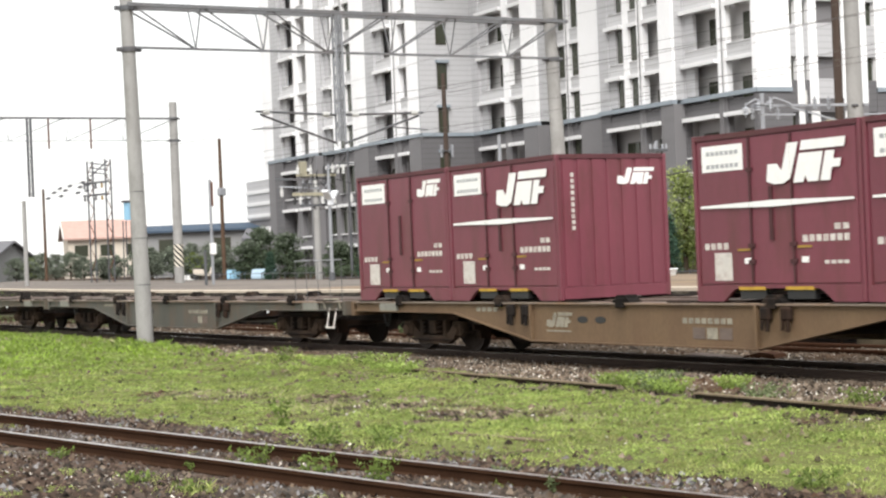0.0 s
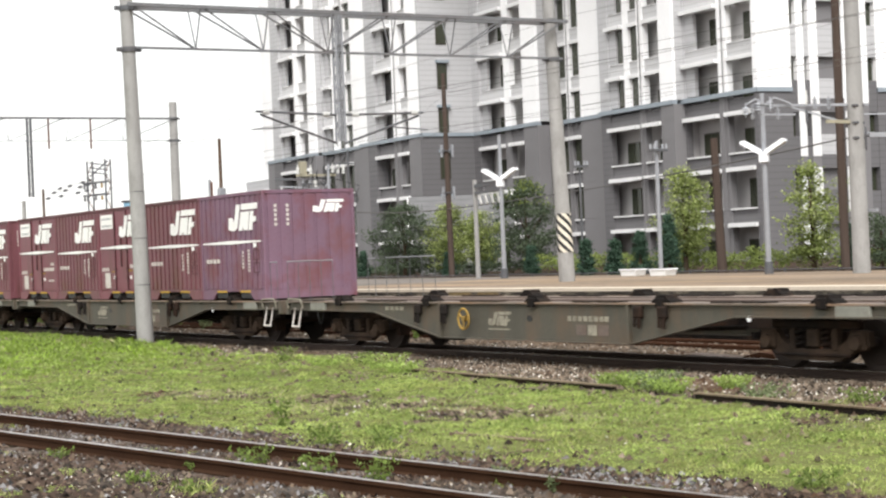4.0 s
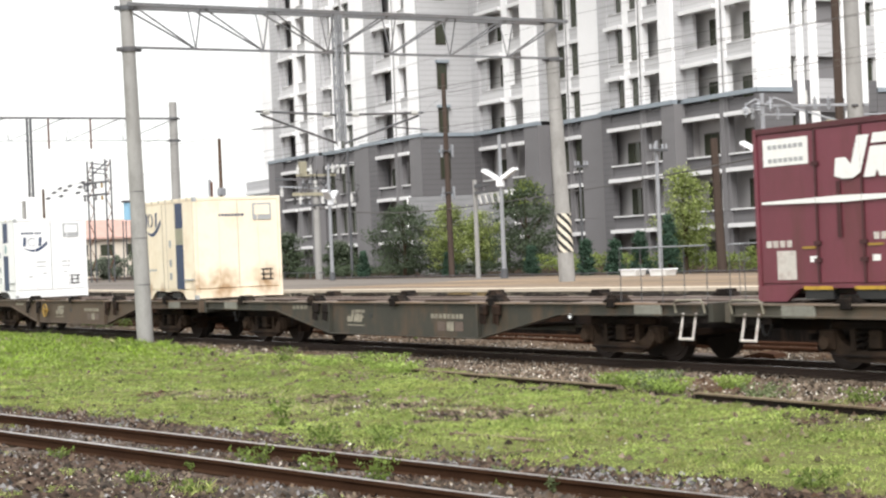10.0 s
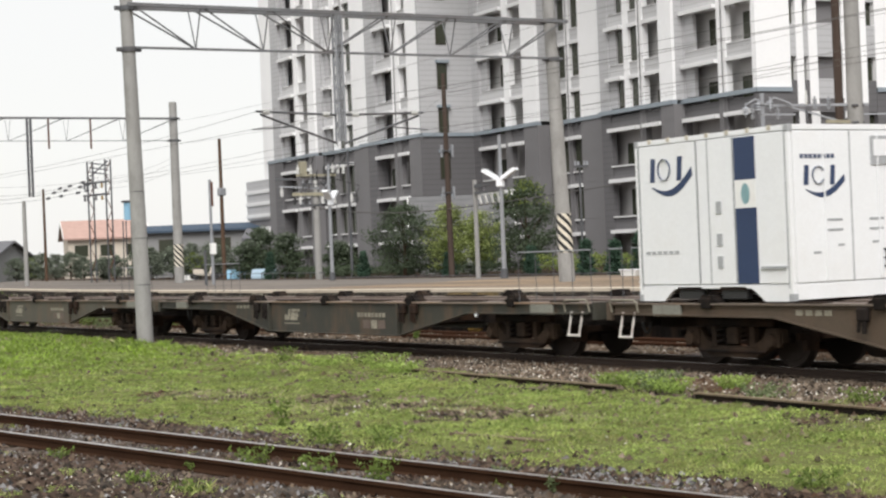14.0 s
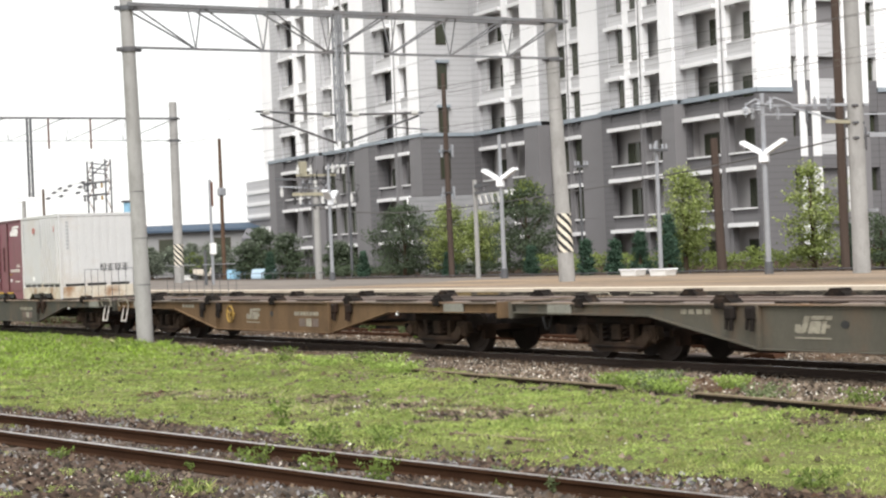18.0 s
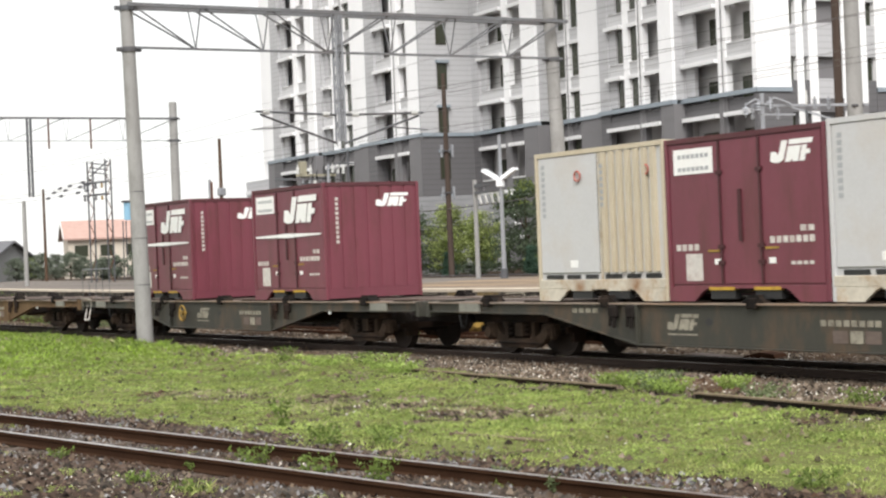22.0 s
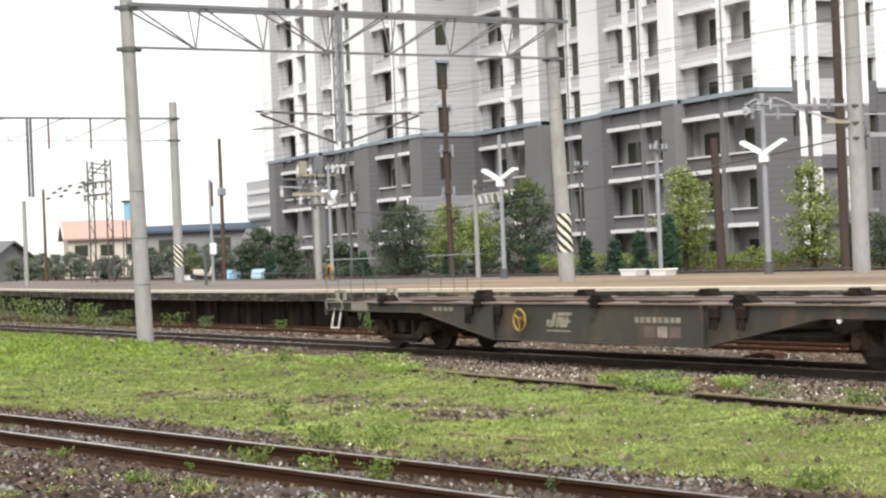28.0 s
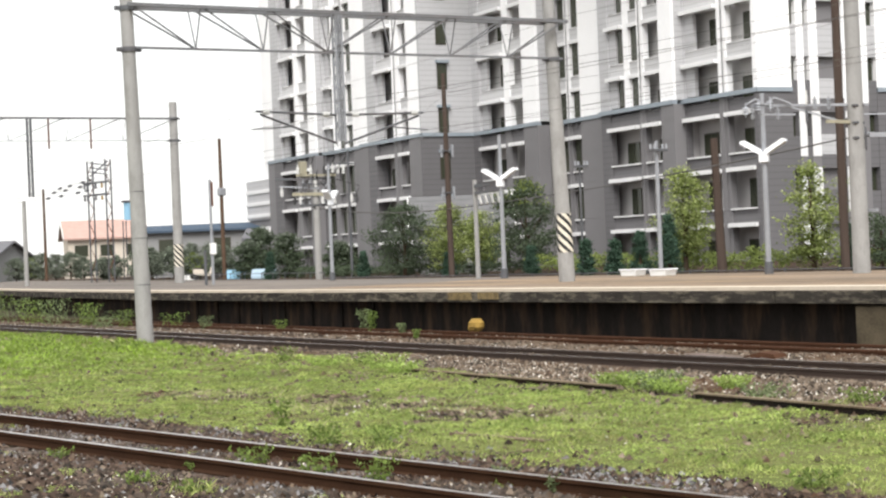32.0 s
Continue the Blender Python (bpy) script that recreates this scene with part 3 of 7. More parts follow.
# grass blades and weeds
def blades(n, x0, x1, y0, y1, tall, wide, density, seed):
    r = np.random.default_rng(seed)
    x, y = r.uniform(x0, x1, n), r.uniform(y0, y1, n)
    g = density(x, y)
    ok = r.random(n) < g
    x, y, g = x[ok], y[ok], g[ok]
    n = len(x)
    z = ground_z(x, y) - 0.01
    h = tall * r.uniform(0.35, 1.25, n) * (0.4 + 0.5 * g) * (0.45 + 1.5 * mound(x, y))
    a = r.uniform(0, 6.28, n)
    dx, dy = np.cos(a), np.sin(a)
    w = wide * r.uniform(0.6, 1.4, n)
    lx, ly = r.normal(0, 0.55, n) * h, r.normal(0, 0.55, n) * h
    p0 = np.stack([x - dx * w, y - dy * w, z], -1)
    p1 = np.stack([x + dx * w, y + dy * w, z], -1)
    p2 = np.stack([x + dx * w * 0.8 + lx * 0.5, y + dy * w * 0.8 + ly * 0.5, z + h * 0.65], -1)
    p3 = np.stack([x + lx, y + ly, z + h], -1)
    return np.stack([p0, p1, p2, p3], 1).reshape(-1, 3), np.arange(n * 4).reshape(-1, 4)


def turf_leaves(n, x0, x1, y0, y1, size, tall, density, seed):
    """Small broad leaves lying over the cushions of the turf."""
    r = np.random.default_rng(seed)
    x, y = r.uniform(x0, x1, n), r.uniform(y0, y1, n)
    g = density(x, y)
    ok = r.random(n) < g
    x, y, g = x[ok], y[ok], g[ok]
    k = len(x)
    m = mound(x, y)
    z = ground_z(x, y) + tall * (0.2 + m) * (0.35 + 0.65 * g) * r.random(k) ** 0.6
    a, tilt = r.uniform(0, 6.28, k), r.normal(0, 0.45, k)
    u = np.stack([np.cos(a), np.sin(a), tilt], -1)
    w = np.stack([-np.sin(a), np.cos(a), r.normal(0, 0.45, k)], -1)
    c = np.stack([x, y, z], -1)
    s = (size * r.uniform(0.55, 1.5, k))[:, None]
    return np.stack([c - u * s, c - w * s * 0.6, c + u * s, c + w * s * 0.6], 1).reshape(-1, 3), np.arange(k * 4).reshape(-1, 4)


def near_turf(x, y):
    return turf(x, y) * step(-40, -30, x + 5 * (lumps(x, y, 3.0, 7) - 0.5))


def far_turf(x, y):
    return turf(x, y) * step(-28, -38, x + 5 * (lumps(x, y, 3.0, 7) - 0.5))


def green_patch(x, y):
    """Where the turf is of the fresh broad-leaved kind."""
    return turf(x, y) * (0.38 + 0.62 * step(0.42, 0.6, lumps(x, y, 1.2, 41) + 0.1 * step(-26, -36, x)))


gv, gf = blades(560000, -42, -9, -13.5, -1.2, 0.036, 0.0034, near_turf, 21)
grass = raw_mesh("grass", gv, gf, M["weed"])
tagged(grass, "low bright yellow-green grass between the tracks", "grass", kind="stuff")
gv, gf = blades(170000, -75, -26, -14, -0.9, 0.07, 0.008, far_turf, 22)
lush = raw_mesh("grass", gv, gf, M["lush"])
tagged(lush, "lush bright green grass along the main line", "grass", kind="stuff")
gv, gf = two(turf_leaves(420000, -32, -9, -13.5, -1.2, 0.0105, 0.05, green_patch, 31), turf_leaves(150000, -75, -30, -13, -0.7, 0.021, 0.07, green_patch, 32))
fresh = raw_mesh("clover", gv, gf, M["clover"])
tagged(fresh, "fresh green clover cushions in the turf", "clover", kind="stuff")


def tufts(x, y):
    return np.clip(turf(x, y) + 0.12, 0, 1) * step(0.5, 0.64, lumps(x, y, 0.5, 44))


gv, gf = two(blades(170000, -38, -9, -13.5, -1.2, 0.05, 0.004, tufts, 25), blades(70000, -70, -38, -13, -0.9, 0.1, 0.012, tufts, 26))
tuft = raw_mesh("grass", gv, gf, M["weed_dark"])
tagged(tuft, "darker green grass tufts scattered through the turf", "grass", kind="stuff")
CLUMPS = ((-17.2, -9.93, 0.35), (-16.0, -9.75, 0.35), (-14.85, -9.7, 0.3), (-18.3, -8.6, 0.5), (-17.3, -8.2, 0.5), (-20.8, -7.85, 0.3), (-17.35, -6.45, 0.5), (-16.3, -7.0, 0.45), (-21.5, -2.2, 0.6), (-20.2, -2.3, 0.7), (-18.0, -2.2, 0.5), (-16.2, -2.3, 0.5), (-29.8, -2.0, 0.5), (-33.0, -2.2, 0.6), (-19.7, -11.2, 0.35), (-16.75, -11.4, 0.4), (-15.6, -11.3, 0.4), (-11.7, -7.1, 0.4), (-25.5, -7.0, 0.4), (-28, -4.0, 0.5))


def clumps(x, y):
    return sum(np.exp(-((x - a) ** 2 + 2 * (y - b) ** 2) / (c * c)) for a, b, c in CLUMPS) * step(0.35, 0.65, lumps(x, y, 0.3, 47))


gv, gf = blades(170000, -35, -11, -13, -1.4, 0.1, 0.0045, clumps, 27)
clump = raw_mesh("grass", gv, gf, M["weed"])
tagged(clump, "taller tufts of grass along the edging and rails", "grass", kind="stuff")


def straw_bed(x, y):
    return np.clip(0.35 * turf(x, y) * step(0.45, 0.6, lumps(x, y, 1.3, 51)) + 0.95 * dryness(x, y) + 0.06, 0, 1) * step(-13, -11, y + 0.118 * (x + 20) + 1.0)


gv, gf = two(blades(150000, -40, -9, -13, -1.2, 0.045, 0.0036, straw_bed, 23), blades(8000, -70, -40, -13, -1, 0.1, 0.014, lambda x, y: 0.4 * turf(x, y), 24))
dry = raw_mesh("dry_grass", gv, gf, M["straw"])
tagged(dry, "dry straw-coloured grass among the stones", "grass", kind="stuff")


def weed_plant(x, y, h, spread, n, seed, material="weed_dark", z=None):
    """A leafy weed: many leaves on a few stems."""
    r = np.random.default_rng(seed)
    k = n
    zz = ground_z(np.array(x), np.array(y)) if z is None else z
    hh = r.uniform(0.05, 1, k) * h
    rad = spread * np.sqrt(r.random(k)) * (0.5 + 0.6 * hh / h)
    a = r.uniform(0, 6.28, k)
    c = np.stack([x + rad * np.cos(a), y + rad * np.sin(a), zz + hh], -1)
    u = r.normal(0, 1, (k, 3))
    u /= np.linalg.norm(u, axis=1)[:, None]
    w = np.cross(u, r.normal(0, 1, (k, 3)))
    w /= np.linalg.norm(w, axis=1)[:, None]
    s = 0.015 * r.uniform(0.6, 1.5, (k, 1)) * (1 + h)
    v = np.stack([c - u * s * 1.6, c - w * s * 0.6, c + u * s * 1.6, c + w * s * 0.6], 1).reshape(-1, 3)
    t = thing("weed_plant", "leafy green weed growing by the track", "weed", pose(0, 0, 0), group="weeds")
    raw_mesh("foliage", v, np.arange(k * 4).reshape(-1, 4), M[material], t)
    for i in range(5):
        bm = bmesh.new()
        j = i * (k // 5)
        tube(bm, [(x, y, float(zz) - 0.03), (float(c[j][0] + x) / 2, float(c[j][1] + y) / 2, float(zz) + float(hh[j]) * 0.6), tuple(float(q) for q in c[j])], 0.006, 4)
        part("stem", bm, M[material], t)
    return t


# ---- tracks ----
def rail_bm(x0, x1, y, top, seg=1):
    bm = bmesh.new()
    prof = [(-0.062, -0.15), (0.062, -0.15), (0.062, -0.138), (0.012, -0.118), (0.012, -0.045), (0.034, -0.036), (0.034, -0.004), (-0.034, -0.004), (-0.034, -0.036), (-0.012, -0.045), (-0.012, -0.118), (-0.062, -0.138)]
    a = [bm.verts.new((x0, y + p, top + z)) for p, z in prof]
    b = [bm.verts.new((x1, y + p, top + z)) for p, z in prof]
    bm.faces.new(a)
    bm.faces.new(b[::-1])
    for i in range(len(prof)):
        j = (i + 1) % len(prof)
        bm.faces.new((a[i], a[j], b[j], b[i]))
    return bm


SLEEPER = bmesh.new()
box(SLEEPER, -0.11, 0.11, -1.0, 1.0, -0.13, 0.0, bevel=0.012)
sleeper_mesh = bpy.data.meshes.new("sleeper")
SLEEPER.to_mesh(sleeper_mesh)
SLEEPER.free()
sleeper_mesh.materials.append(M["sleeper"])


def track(label, m, x0, x1, top, side, head, s0, s1):
    t = thing("railway_track", label, "railway track", m, kind="structure")
    for y in (-0.55, 0.55):
        r = part("rail", rail_bm(x0, x1, y, top), M[side], t)
        bm = bmesh.new()
        box(bm, x0, x1, y - 0.029, y + 0.029, top - 0.004, top)
        part("rail_head", bm, M[head], r, "worn running surface")
    x = s0
    while x < s1:
        ob = new("sleeper", sleeper_mesh)
        ob.parent = t
        ob.location = (x, 0, top - 0.15)
        x += 0.62
    return t


track("straight main line with dark rails on stone ballast", pose(0, 1.225, 0), -700, 200, 0.0, "rail_side", "rail_head", -70, -8)
track("disused rusty track along the platform", pose(0, 5.02, 0), -700, 200, -0.03, "rail_rust", "rail_rust", -62, -14)
track("siding with rusty rails and shiny heads", pose(-18, siding_far(-18) - 0.55, 0, 0, 0, 6.72), -120, 60, -0.05, "rail_brown", "rail_dull", -12, 12)


# edging half sunk in the grass
def edging(a, b, za, zb, label):
    """A board on edge with a pale worn top, standing a little clear of the ground."""
    a, b = Vector((*a, za)), Vector((*b, zb))
    t = thing("timber_edging", label, "edging", pose(0, 0, 0), group="edgings")
    bm = bmesh.new()
    bar(bm, a, b, 0.09, 0.022)
    part("top_board", bm, M["board"], t, "pale worn top")
    # added dark strip that stands in for the shadow beneath the board
    bm = bmesh.new()
    down = Vector((0, 0, -0.065))
    bar(bm, a + down, b + down, 0.03, 0.1)
    part("sunk_board", bm, M["steel_dark"], t, "dark strip for the shadow below the board")


edging((-28.0, -2.1), (-20.9, -2.42), -0.075, -0.075, "weathered edging half sunk in the grass beside the ballast")
edging((-18.9, -2.55), (-14.0, -2.82), -0.075, -0.075, "weathered edging half sunk in the grass beside the ballast")
edging((-32.5, -1.95), (-30.2, -2.0), -0.08, -0.08, "short stretch of weathered edging in the grass")
edging((-17.9, -7.0), (-16.25, -6.79), -0.165, -0.165, "rusty rail end buried in the grass")
# scrap lying between the tracks
bm = bmesh.new()
slab(bm, [(-0.42, 0.0), (0.42, 0.0), (0.36, 0.1), (0.05, 0.13), (-0.3, 0.05)], -0.17, 0.17)
scrap = part("rail_brake_shoe", bm, M["rail_rust"])
scrap.matrix_basis = pose(-24.05, 3.15, -0.14, 0, 0, 10)
tagged(scrap, "rust-red steel wedge lying on the ballast", "wedge")
bm = bmesh.new()
box(bm, -0.6, 0.6, -0.2, 0.2, 0, 0.035, 0.01)
plate = part("steel_plate", bm, M["deck"])
plate.matrix_basis = pose(-25.1, 2.95, -0.12, 0, 2, 4)
tagged(plate, "dark worn steel plate lying on the ballast", "plate")


# ---- platform ----
def platform():
    t = thing("platform", "long low railway platform with dark weathered edge", "platform", pose(0, 0, 0), kind="structure")
    # deck outline: straight, then bending away
    front = [(120, 6.55), (-52, 6.55), (-64, 7.1), (-80, 8.9), (-110, 13.2), (-160, 22.0)]
    back = [(120, 17.6), (-52, 17.9), (-70, 19.0), (-80, 20.6), (-110, 25.5), (-160, 34.0)]

    def strip(name, f, b, z0, z1, material, label=""):
        bm = bmesh.new()
        rows = []
        for (xf, yf), (xb, yb) in zip(f, b):
            rows.append([bm.verts.new(p) for p in ((xf, yf, z0), (xf, yf, z1), (xb, yb, z1), (xb, yb, z0))])
        for a, c in zip(rows, rows[1:]):
            for i in range(4):
                j = (i + 1) % 4
                bm.faces.new((a[i], a[j], c[j], c[i]))
        bm.faces.new(rows[0])
        bm.faces.new(rows[-1][::-1])
        return part(name, bm, material, t, label)

    off = lambda line, d: [(x, y + d) for x, y in line]
    strip("deck", off(front[:2], 0.62), back[:2], 0.7, 1.0, M["platform_top"], "brown paved platform surface")
    strip("deck", off(front[1:], 0.62), back[1:], 0.7, 0.998, M["platform_grey"], "grey concrete surface of the far platform")
    strip("coping", off(front, -0.02), off(front, 0.617), 0.93, 1.008, M["coping"], "pale concrete edge stones")
    strip("edge_beam", off(front, 0.0), off(front, 0.5), 0.66, 0.927, M["fascia"], "dark stained concrete edge")
    strip("retaining_wall", off(front, 0.75), off(front, 1.0), -0.3, 0.695, M["plat_wall"], "stained wall under the edge, its colour darkened for undercut shade")
    # ribs below the edge
    x = -60.0
    while x < -44:
        y = 6.55 if x > -52 else 6.55 + (-52 - x) / 12 * 0.55
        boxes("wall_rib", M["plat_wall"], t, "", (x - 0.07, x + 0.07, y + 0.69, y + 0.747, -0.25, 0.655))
        x += 2.0
    # joints of the edge beam, recessed stones
    x = -50.0
    k = 0
    while x < -16:
        boxes("edge_stone", M["fascia"], t, "", (x + 0.012, x + 1.488, 6.522 - 0.006 * (k % 3), 6.548, 0.67, 0.92), bevel=0.004)
        x += 1.5
        k += 1
    boxes("paint_patch", M["ochre_worn"], t, "worn ochre paint on the edge", (-40.4, -39.2, 6.499, 6.509, 0.72, 0.92), (-38.9, -37.9, 6.499, 6.509, 0.74, 0.92))
    boxes("end_block", M["beige_block"], t, "beige stone block under the edge", (-25.3, -22.0, 6.6, 7.2, -0.2, 0.62), bevel=0.02)
    return t


platform()
bm = bmesh.new()
box(bm, -0.25, 0.25, -0.15, 0.15, 0.02, 0.34, 0.1)
box(bm, -0.3, 0.1, -0.12, 0.12, 0.0, 0.2, 0.06)
ob = part("ochre_box", bm, M["ochre"])
ob.matrix_basis = pose(-39.0, 6.5, -0.1, 0, 0, 0)
tagged(ob, "ochre-painted box at the foot of the platform wall", "box")


# ---- apartment building ----
def building():
    t = thing("apartment_building", "tall white apartment block with dark grey lower floors", "building", pose(-69.54, 43.25, 0, 0, 0, -5))
    FLOORS, ST, LINT, OPEN = 9, 2.93, 2.7, 2.0
    TOP = 27.4
    BAND = 9.75
    # bays from the near corner: (start, end) of the openings, and the plane they lie in
    sections = [
        (0.0, 7.6, 0.0, [(0.35, 2.83), (3.6, 6.75)]),
        (6.85, 14.75, -0.6, [(8.15, 9.96), (10.55, 11.5), (12.05, 13.7)]),
        (14.6, 22.6, 0.0, [(17.9, 19.2), (19.75, 20.8)]),
        (20.75, 31.3, -1.4, [(22.55, 24.45), (25.25, 28.5)]),
        (29.7, 39.65, -5.2, [(31.45, 33.0), (34.15, 36.75)]),
        (39.66, 49.0, -4.6, [(42.2, 43.7), (44.2, 45.3), (46.2, 47.6)]),
        (48.0, 58.2, -5.2, [(49.35, 51.45), (52.35, 55.05)]),
    ]

    def wall_box(name, s0, s1, y0, y1, white, grey, label=""):
        boxes(name, M[grey], t, label, (-s1, -s0, y0, y1, 0.2, BAND - 0.12))
        boxes(name, M[white], t, label, (-s1, -s0, y0, y1, BAND + 0.12, TOP))

    def bay(a, b, y, j, cheek):
        """One opening of one storey: parapet over it, hood, sill and what stands in it."""
        lint = LINT + ST * j
        sill = lint - OPEN if j != 3 else BAND + 0.12
        low = j < 3
        top = min(lint - OPEN + ST, TOP)
        if lint < BAND < top:
            boxes("spandrel", M["b_grey"], t, "", (-b, -a, y + 0.02, y + 0.3, lint + 0.1, BAND - 0.12))
        else:
            boxes("spandrel", M["b_grey" if low else "b_spandrel"], t, "", (-b, -a, y + 0.02, y + 0.3, lint + 0.1, top))
        boxes("balcony_slab", M["b_trim"], t, "", (-b, -a, y + 0.302, y + 0.86, lint + 0.1, lint + 0.35))
        boxes("hood", M["b_trim"], t, "pale projecting hood over the opening", (-b - 0.02, -a, y - (0.34 if cheek or low else 0.1), y + 0.018, lint + 0.02, lint + 0.24))
        if low and j:
            boxes("balcony_sill", M["b_trim"], t, "pale sill", (-b, -a, y - 0.12, y + 0.33, sill + 0.005, sill + 0.085))
        elif j > 3:
            boxes("balcony_sill", M["b_trim"], t, "pale sill", (-b, -a, y - 0.03, y + 0.33, sill + 0.005, sill + 0.055))
        foot = sill + 0.09 if j else 0.5
        if cheek and not low:
            # flush pale panel under the same hood, standing in for the sky-lit jamb
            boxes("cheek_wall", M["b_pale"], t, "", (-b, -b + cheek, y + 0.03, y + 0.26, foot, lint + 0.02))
            b = b - cheek
        w = b - a
        if w < 1.52:
            q0, q1, y0, z0, z1 = -b + 0.01, -a - 0.01, y + 0.16, foot, lint + 0.02
        else:
            # the window lies in the back wall, towards the far jamb
            ww = min(w * 0.5, 1.35)
            q0 = -b - 0.3 + 0.22 * w
            q1 = q0 + ww
            y0, z0, z1 = y + 0.8, lint - 2.2, lint - (0.62 if low else 0.8)
            if j % 3 == 1:
                q0, z1 = q0 + 0.25, lint - 0.35
        win = boxes("window", M["frame"], t, "dark framed window", (q0, q1, y0, y0 + 0.06, z0, z1))
        mid = (q0 + q1) / 2
        for p0, p1 in ((q0 + 0.06, mid - 0.03), (mid + 0.03, q1 - 0.06)):
            boxes("pane", glass, win, "", (p0, p1, y0 - 0.015, y0 - 0.003, z0 + 0.07, z1 - 0.07))

    def front(bays, low_bays, s0, s1, y, jut):
        for z0, z1, cols, white in ((0.2, BAND - 0.12, low_bays, False), (BAND + 0.12, TOP, bays, True)):
            edges = [s0] + [v for b in cols for v in b] + [s1]
            for a, b in zip(edges[0::2], edges[1::2]):
                wide = b - a > 1.3
                face = y - (jut if wide else 0.05)
                if b == s1 and b - a > 2.5:
                    # a lighter strip up the far corner
                    boxes("corner_strip", M["b_white" if white else "b_greypier"], t, "", (-b, -b + 1.4, face - 0.004, y + 0.66, z0, z1))
                    b = b - 1.404
                plain = a == s0 or not wide and b != s1
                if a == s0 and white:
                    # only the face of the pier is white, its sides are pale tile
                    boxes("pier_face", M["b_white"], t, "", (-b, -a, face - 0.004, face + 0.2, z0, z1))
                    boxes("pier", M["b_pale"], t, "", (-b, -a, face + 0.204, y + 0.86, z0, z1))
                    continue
                tone = ("b_white" if plain else "b_pale") if white else ("b_greypier" if plain else "b_grey")
                boxes("pier" if wide else "column", M[tone], t, "", (-b, -a, face, y + (0.66 if wide else 0.34), z0, z1))
                if wide and not white:
                    for j in range(3):
                        for dz in (0.28, -0.9, -1.9):
                            z = LINT + ST * j + dz
                            boxes("tile_course", M["b_greypier"], t, "", (-b + 0.02, -a - 0.02, y - jut - 0.012, y - jut - 0.001, z, z + 0.035))
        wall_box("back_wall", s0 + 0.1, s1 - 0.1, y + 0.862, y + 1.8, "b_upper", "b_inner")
        for cols, floors in ((low_bays, range(3)), (bays, range(3, FLOORS))):
            for a, b in cols:
                cheek = 0.0
                if (a, b) == bays[-1] and b - a > 1.3:
                    cheek = 0.85 if b - a > 2 else 0.75
                for j in floors:
                    bay(a, b, y, j, cheek)
        # coloured course between the dark and the white floors
        boxes("string_course", M["b_blue"], t, "blue-grey course", (-s1, -s0, y - jut - 0.07, y + 0.07, BAND - 0.117, BAND + 0.117))

    for s0, s1, y, bays in sections:
        # the dark floors of the middle bay have one broad opening where the white ones have two
        low = [bays[0], (bays[1][0], bays[2][1])] if s0 == 6.85 else bays
        front(bays, low, s0, s1, y, 0.18)
    # core behind the balconies
    boxes("core", M["b_pale"], t, "", (-58.0, -0.4, 1.81, 14.0, 0.2, TOP))
    boxes("core", M["b_pale"], t, "", (-58.0, -30.0, -2.69, 1.8, 0.2, TOP))
    # side wall of the forward block, with a strip of windows
    wall_box("side_wall", 29.45, 29.695, -5.38, -1.39, "b_pale", "b_grey")
    for j in range(FLOORS):
        lint = LINT + ST * j
        win = boxes("side_window", M["frame"], t, "narrow side window", (-29.45, -29.4, -4.12, -3.4, lint - 1.7, lint))
        boxes("pane", glass, win, "", (-29.397, -29.385, -4.06, -3.46, lint - 1.62, lint - 0.08))
        boxes("window_hood", M["b_blue"], t, "", (-29.45, -29.15, -4.2, -3.32, lint + 0.02, lint + 0.2))
    boxes("string_course", M["b_blue"], t, "blue-grey course", (-29.448, -29.35, -5.38, -1.4, BAND - 0.117, BAND + 0.117))
    # gable end
    gx0 = 0.0
    slits = [(2.0, 2.4), (2.85, 3.2), (3.75, 5.4), (7.0, 7.6)]
    edges = [-0.18] + [v for b in slits for v in b] + [14.0]
    for i, (a, b) in enumerate(zip(edges[0::2], edges[1::2])):
        foot = BAND + 0.12 if i in (0, 4) else BAND - 0.75
        boxes("gable_pier", M["b_greypier" if 0 < i < 4 else "b_grey"], t, "", (gx0 - 0.35, gx0 + 0.02, a, b, 0.2, min(foot - 0.004, BAND - 0.12)))
        boxes("gable_pier", M["b_white"], t, "", (gx0 - 0.35, gx0 + 0.02, a, b, foot, TOP))
        if i in (1, 2, 3):
            for j in range(3):
                boxes("white_panel", M["b_trim"], t, "white panel between the windows", (gx0 + 0.021, gx0 + 0.06, a, min(b, a + 0.7), LINT + ST * j - 2.3, LINT + ST * j + 0.05))
    for (a, b) in slits:
        for j in range(FLOORS):
            lint = LINT + ST * j
            h = 1.25 if b - a < 1 else 2.2
            boxes("gable_panel", M["b_grey" if j < 3 else "b_pale"], t, "", (gx0 - 0.34, gx0 - 0.02, a, b, lint + 0.0, lint + ST - h))
            if b - a > 1:
                boxes("gable_recess", M["b_greypier"], t, "", (gx0 - 0.39, gx0 - 0.345, a, b, lint - h, lint))
                boxes("gable_parapet", M["b_grey" if j < 2 else "b_pale"], t, "", (gx0 - 0.2, gx0 - 0.1, a, b, lint - h, lint - h + 1.05))
                continue
            win = boxes("window", M["frame"], t, "window in the end wall", (gx0 - 0.38, gx0 - 0.341, a, b, lint - h, lint))
            boxes("pane", glass, win, "", (gx0 - 0.339, gx0 - 0.33, a + 0.05, b - 0.05, lint - h + 0.05, lint - 0.05))
    boxes("string_course", M["b_blue"], t, "blue-grey course", (gx0 + 0.021, gx0 + 0.1, -0.25, 2.0, BAND - 0.117, BAND + 0.117))
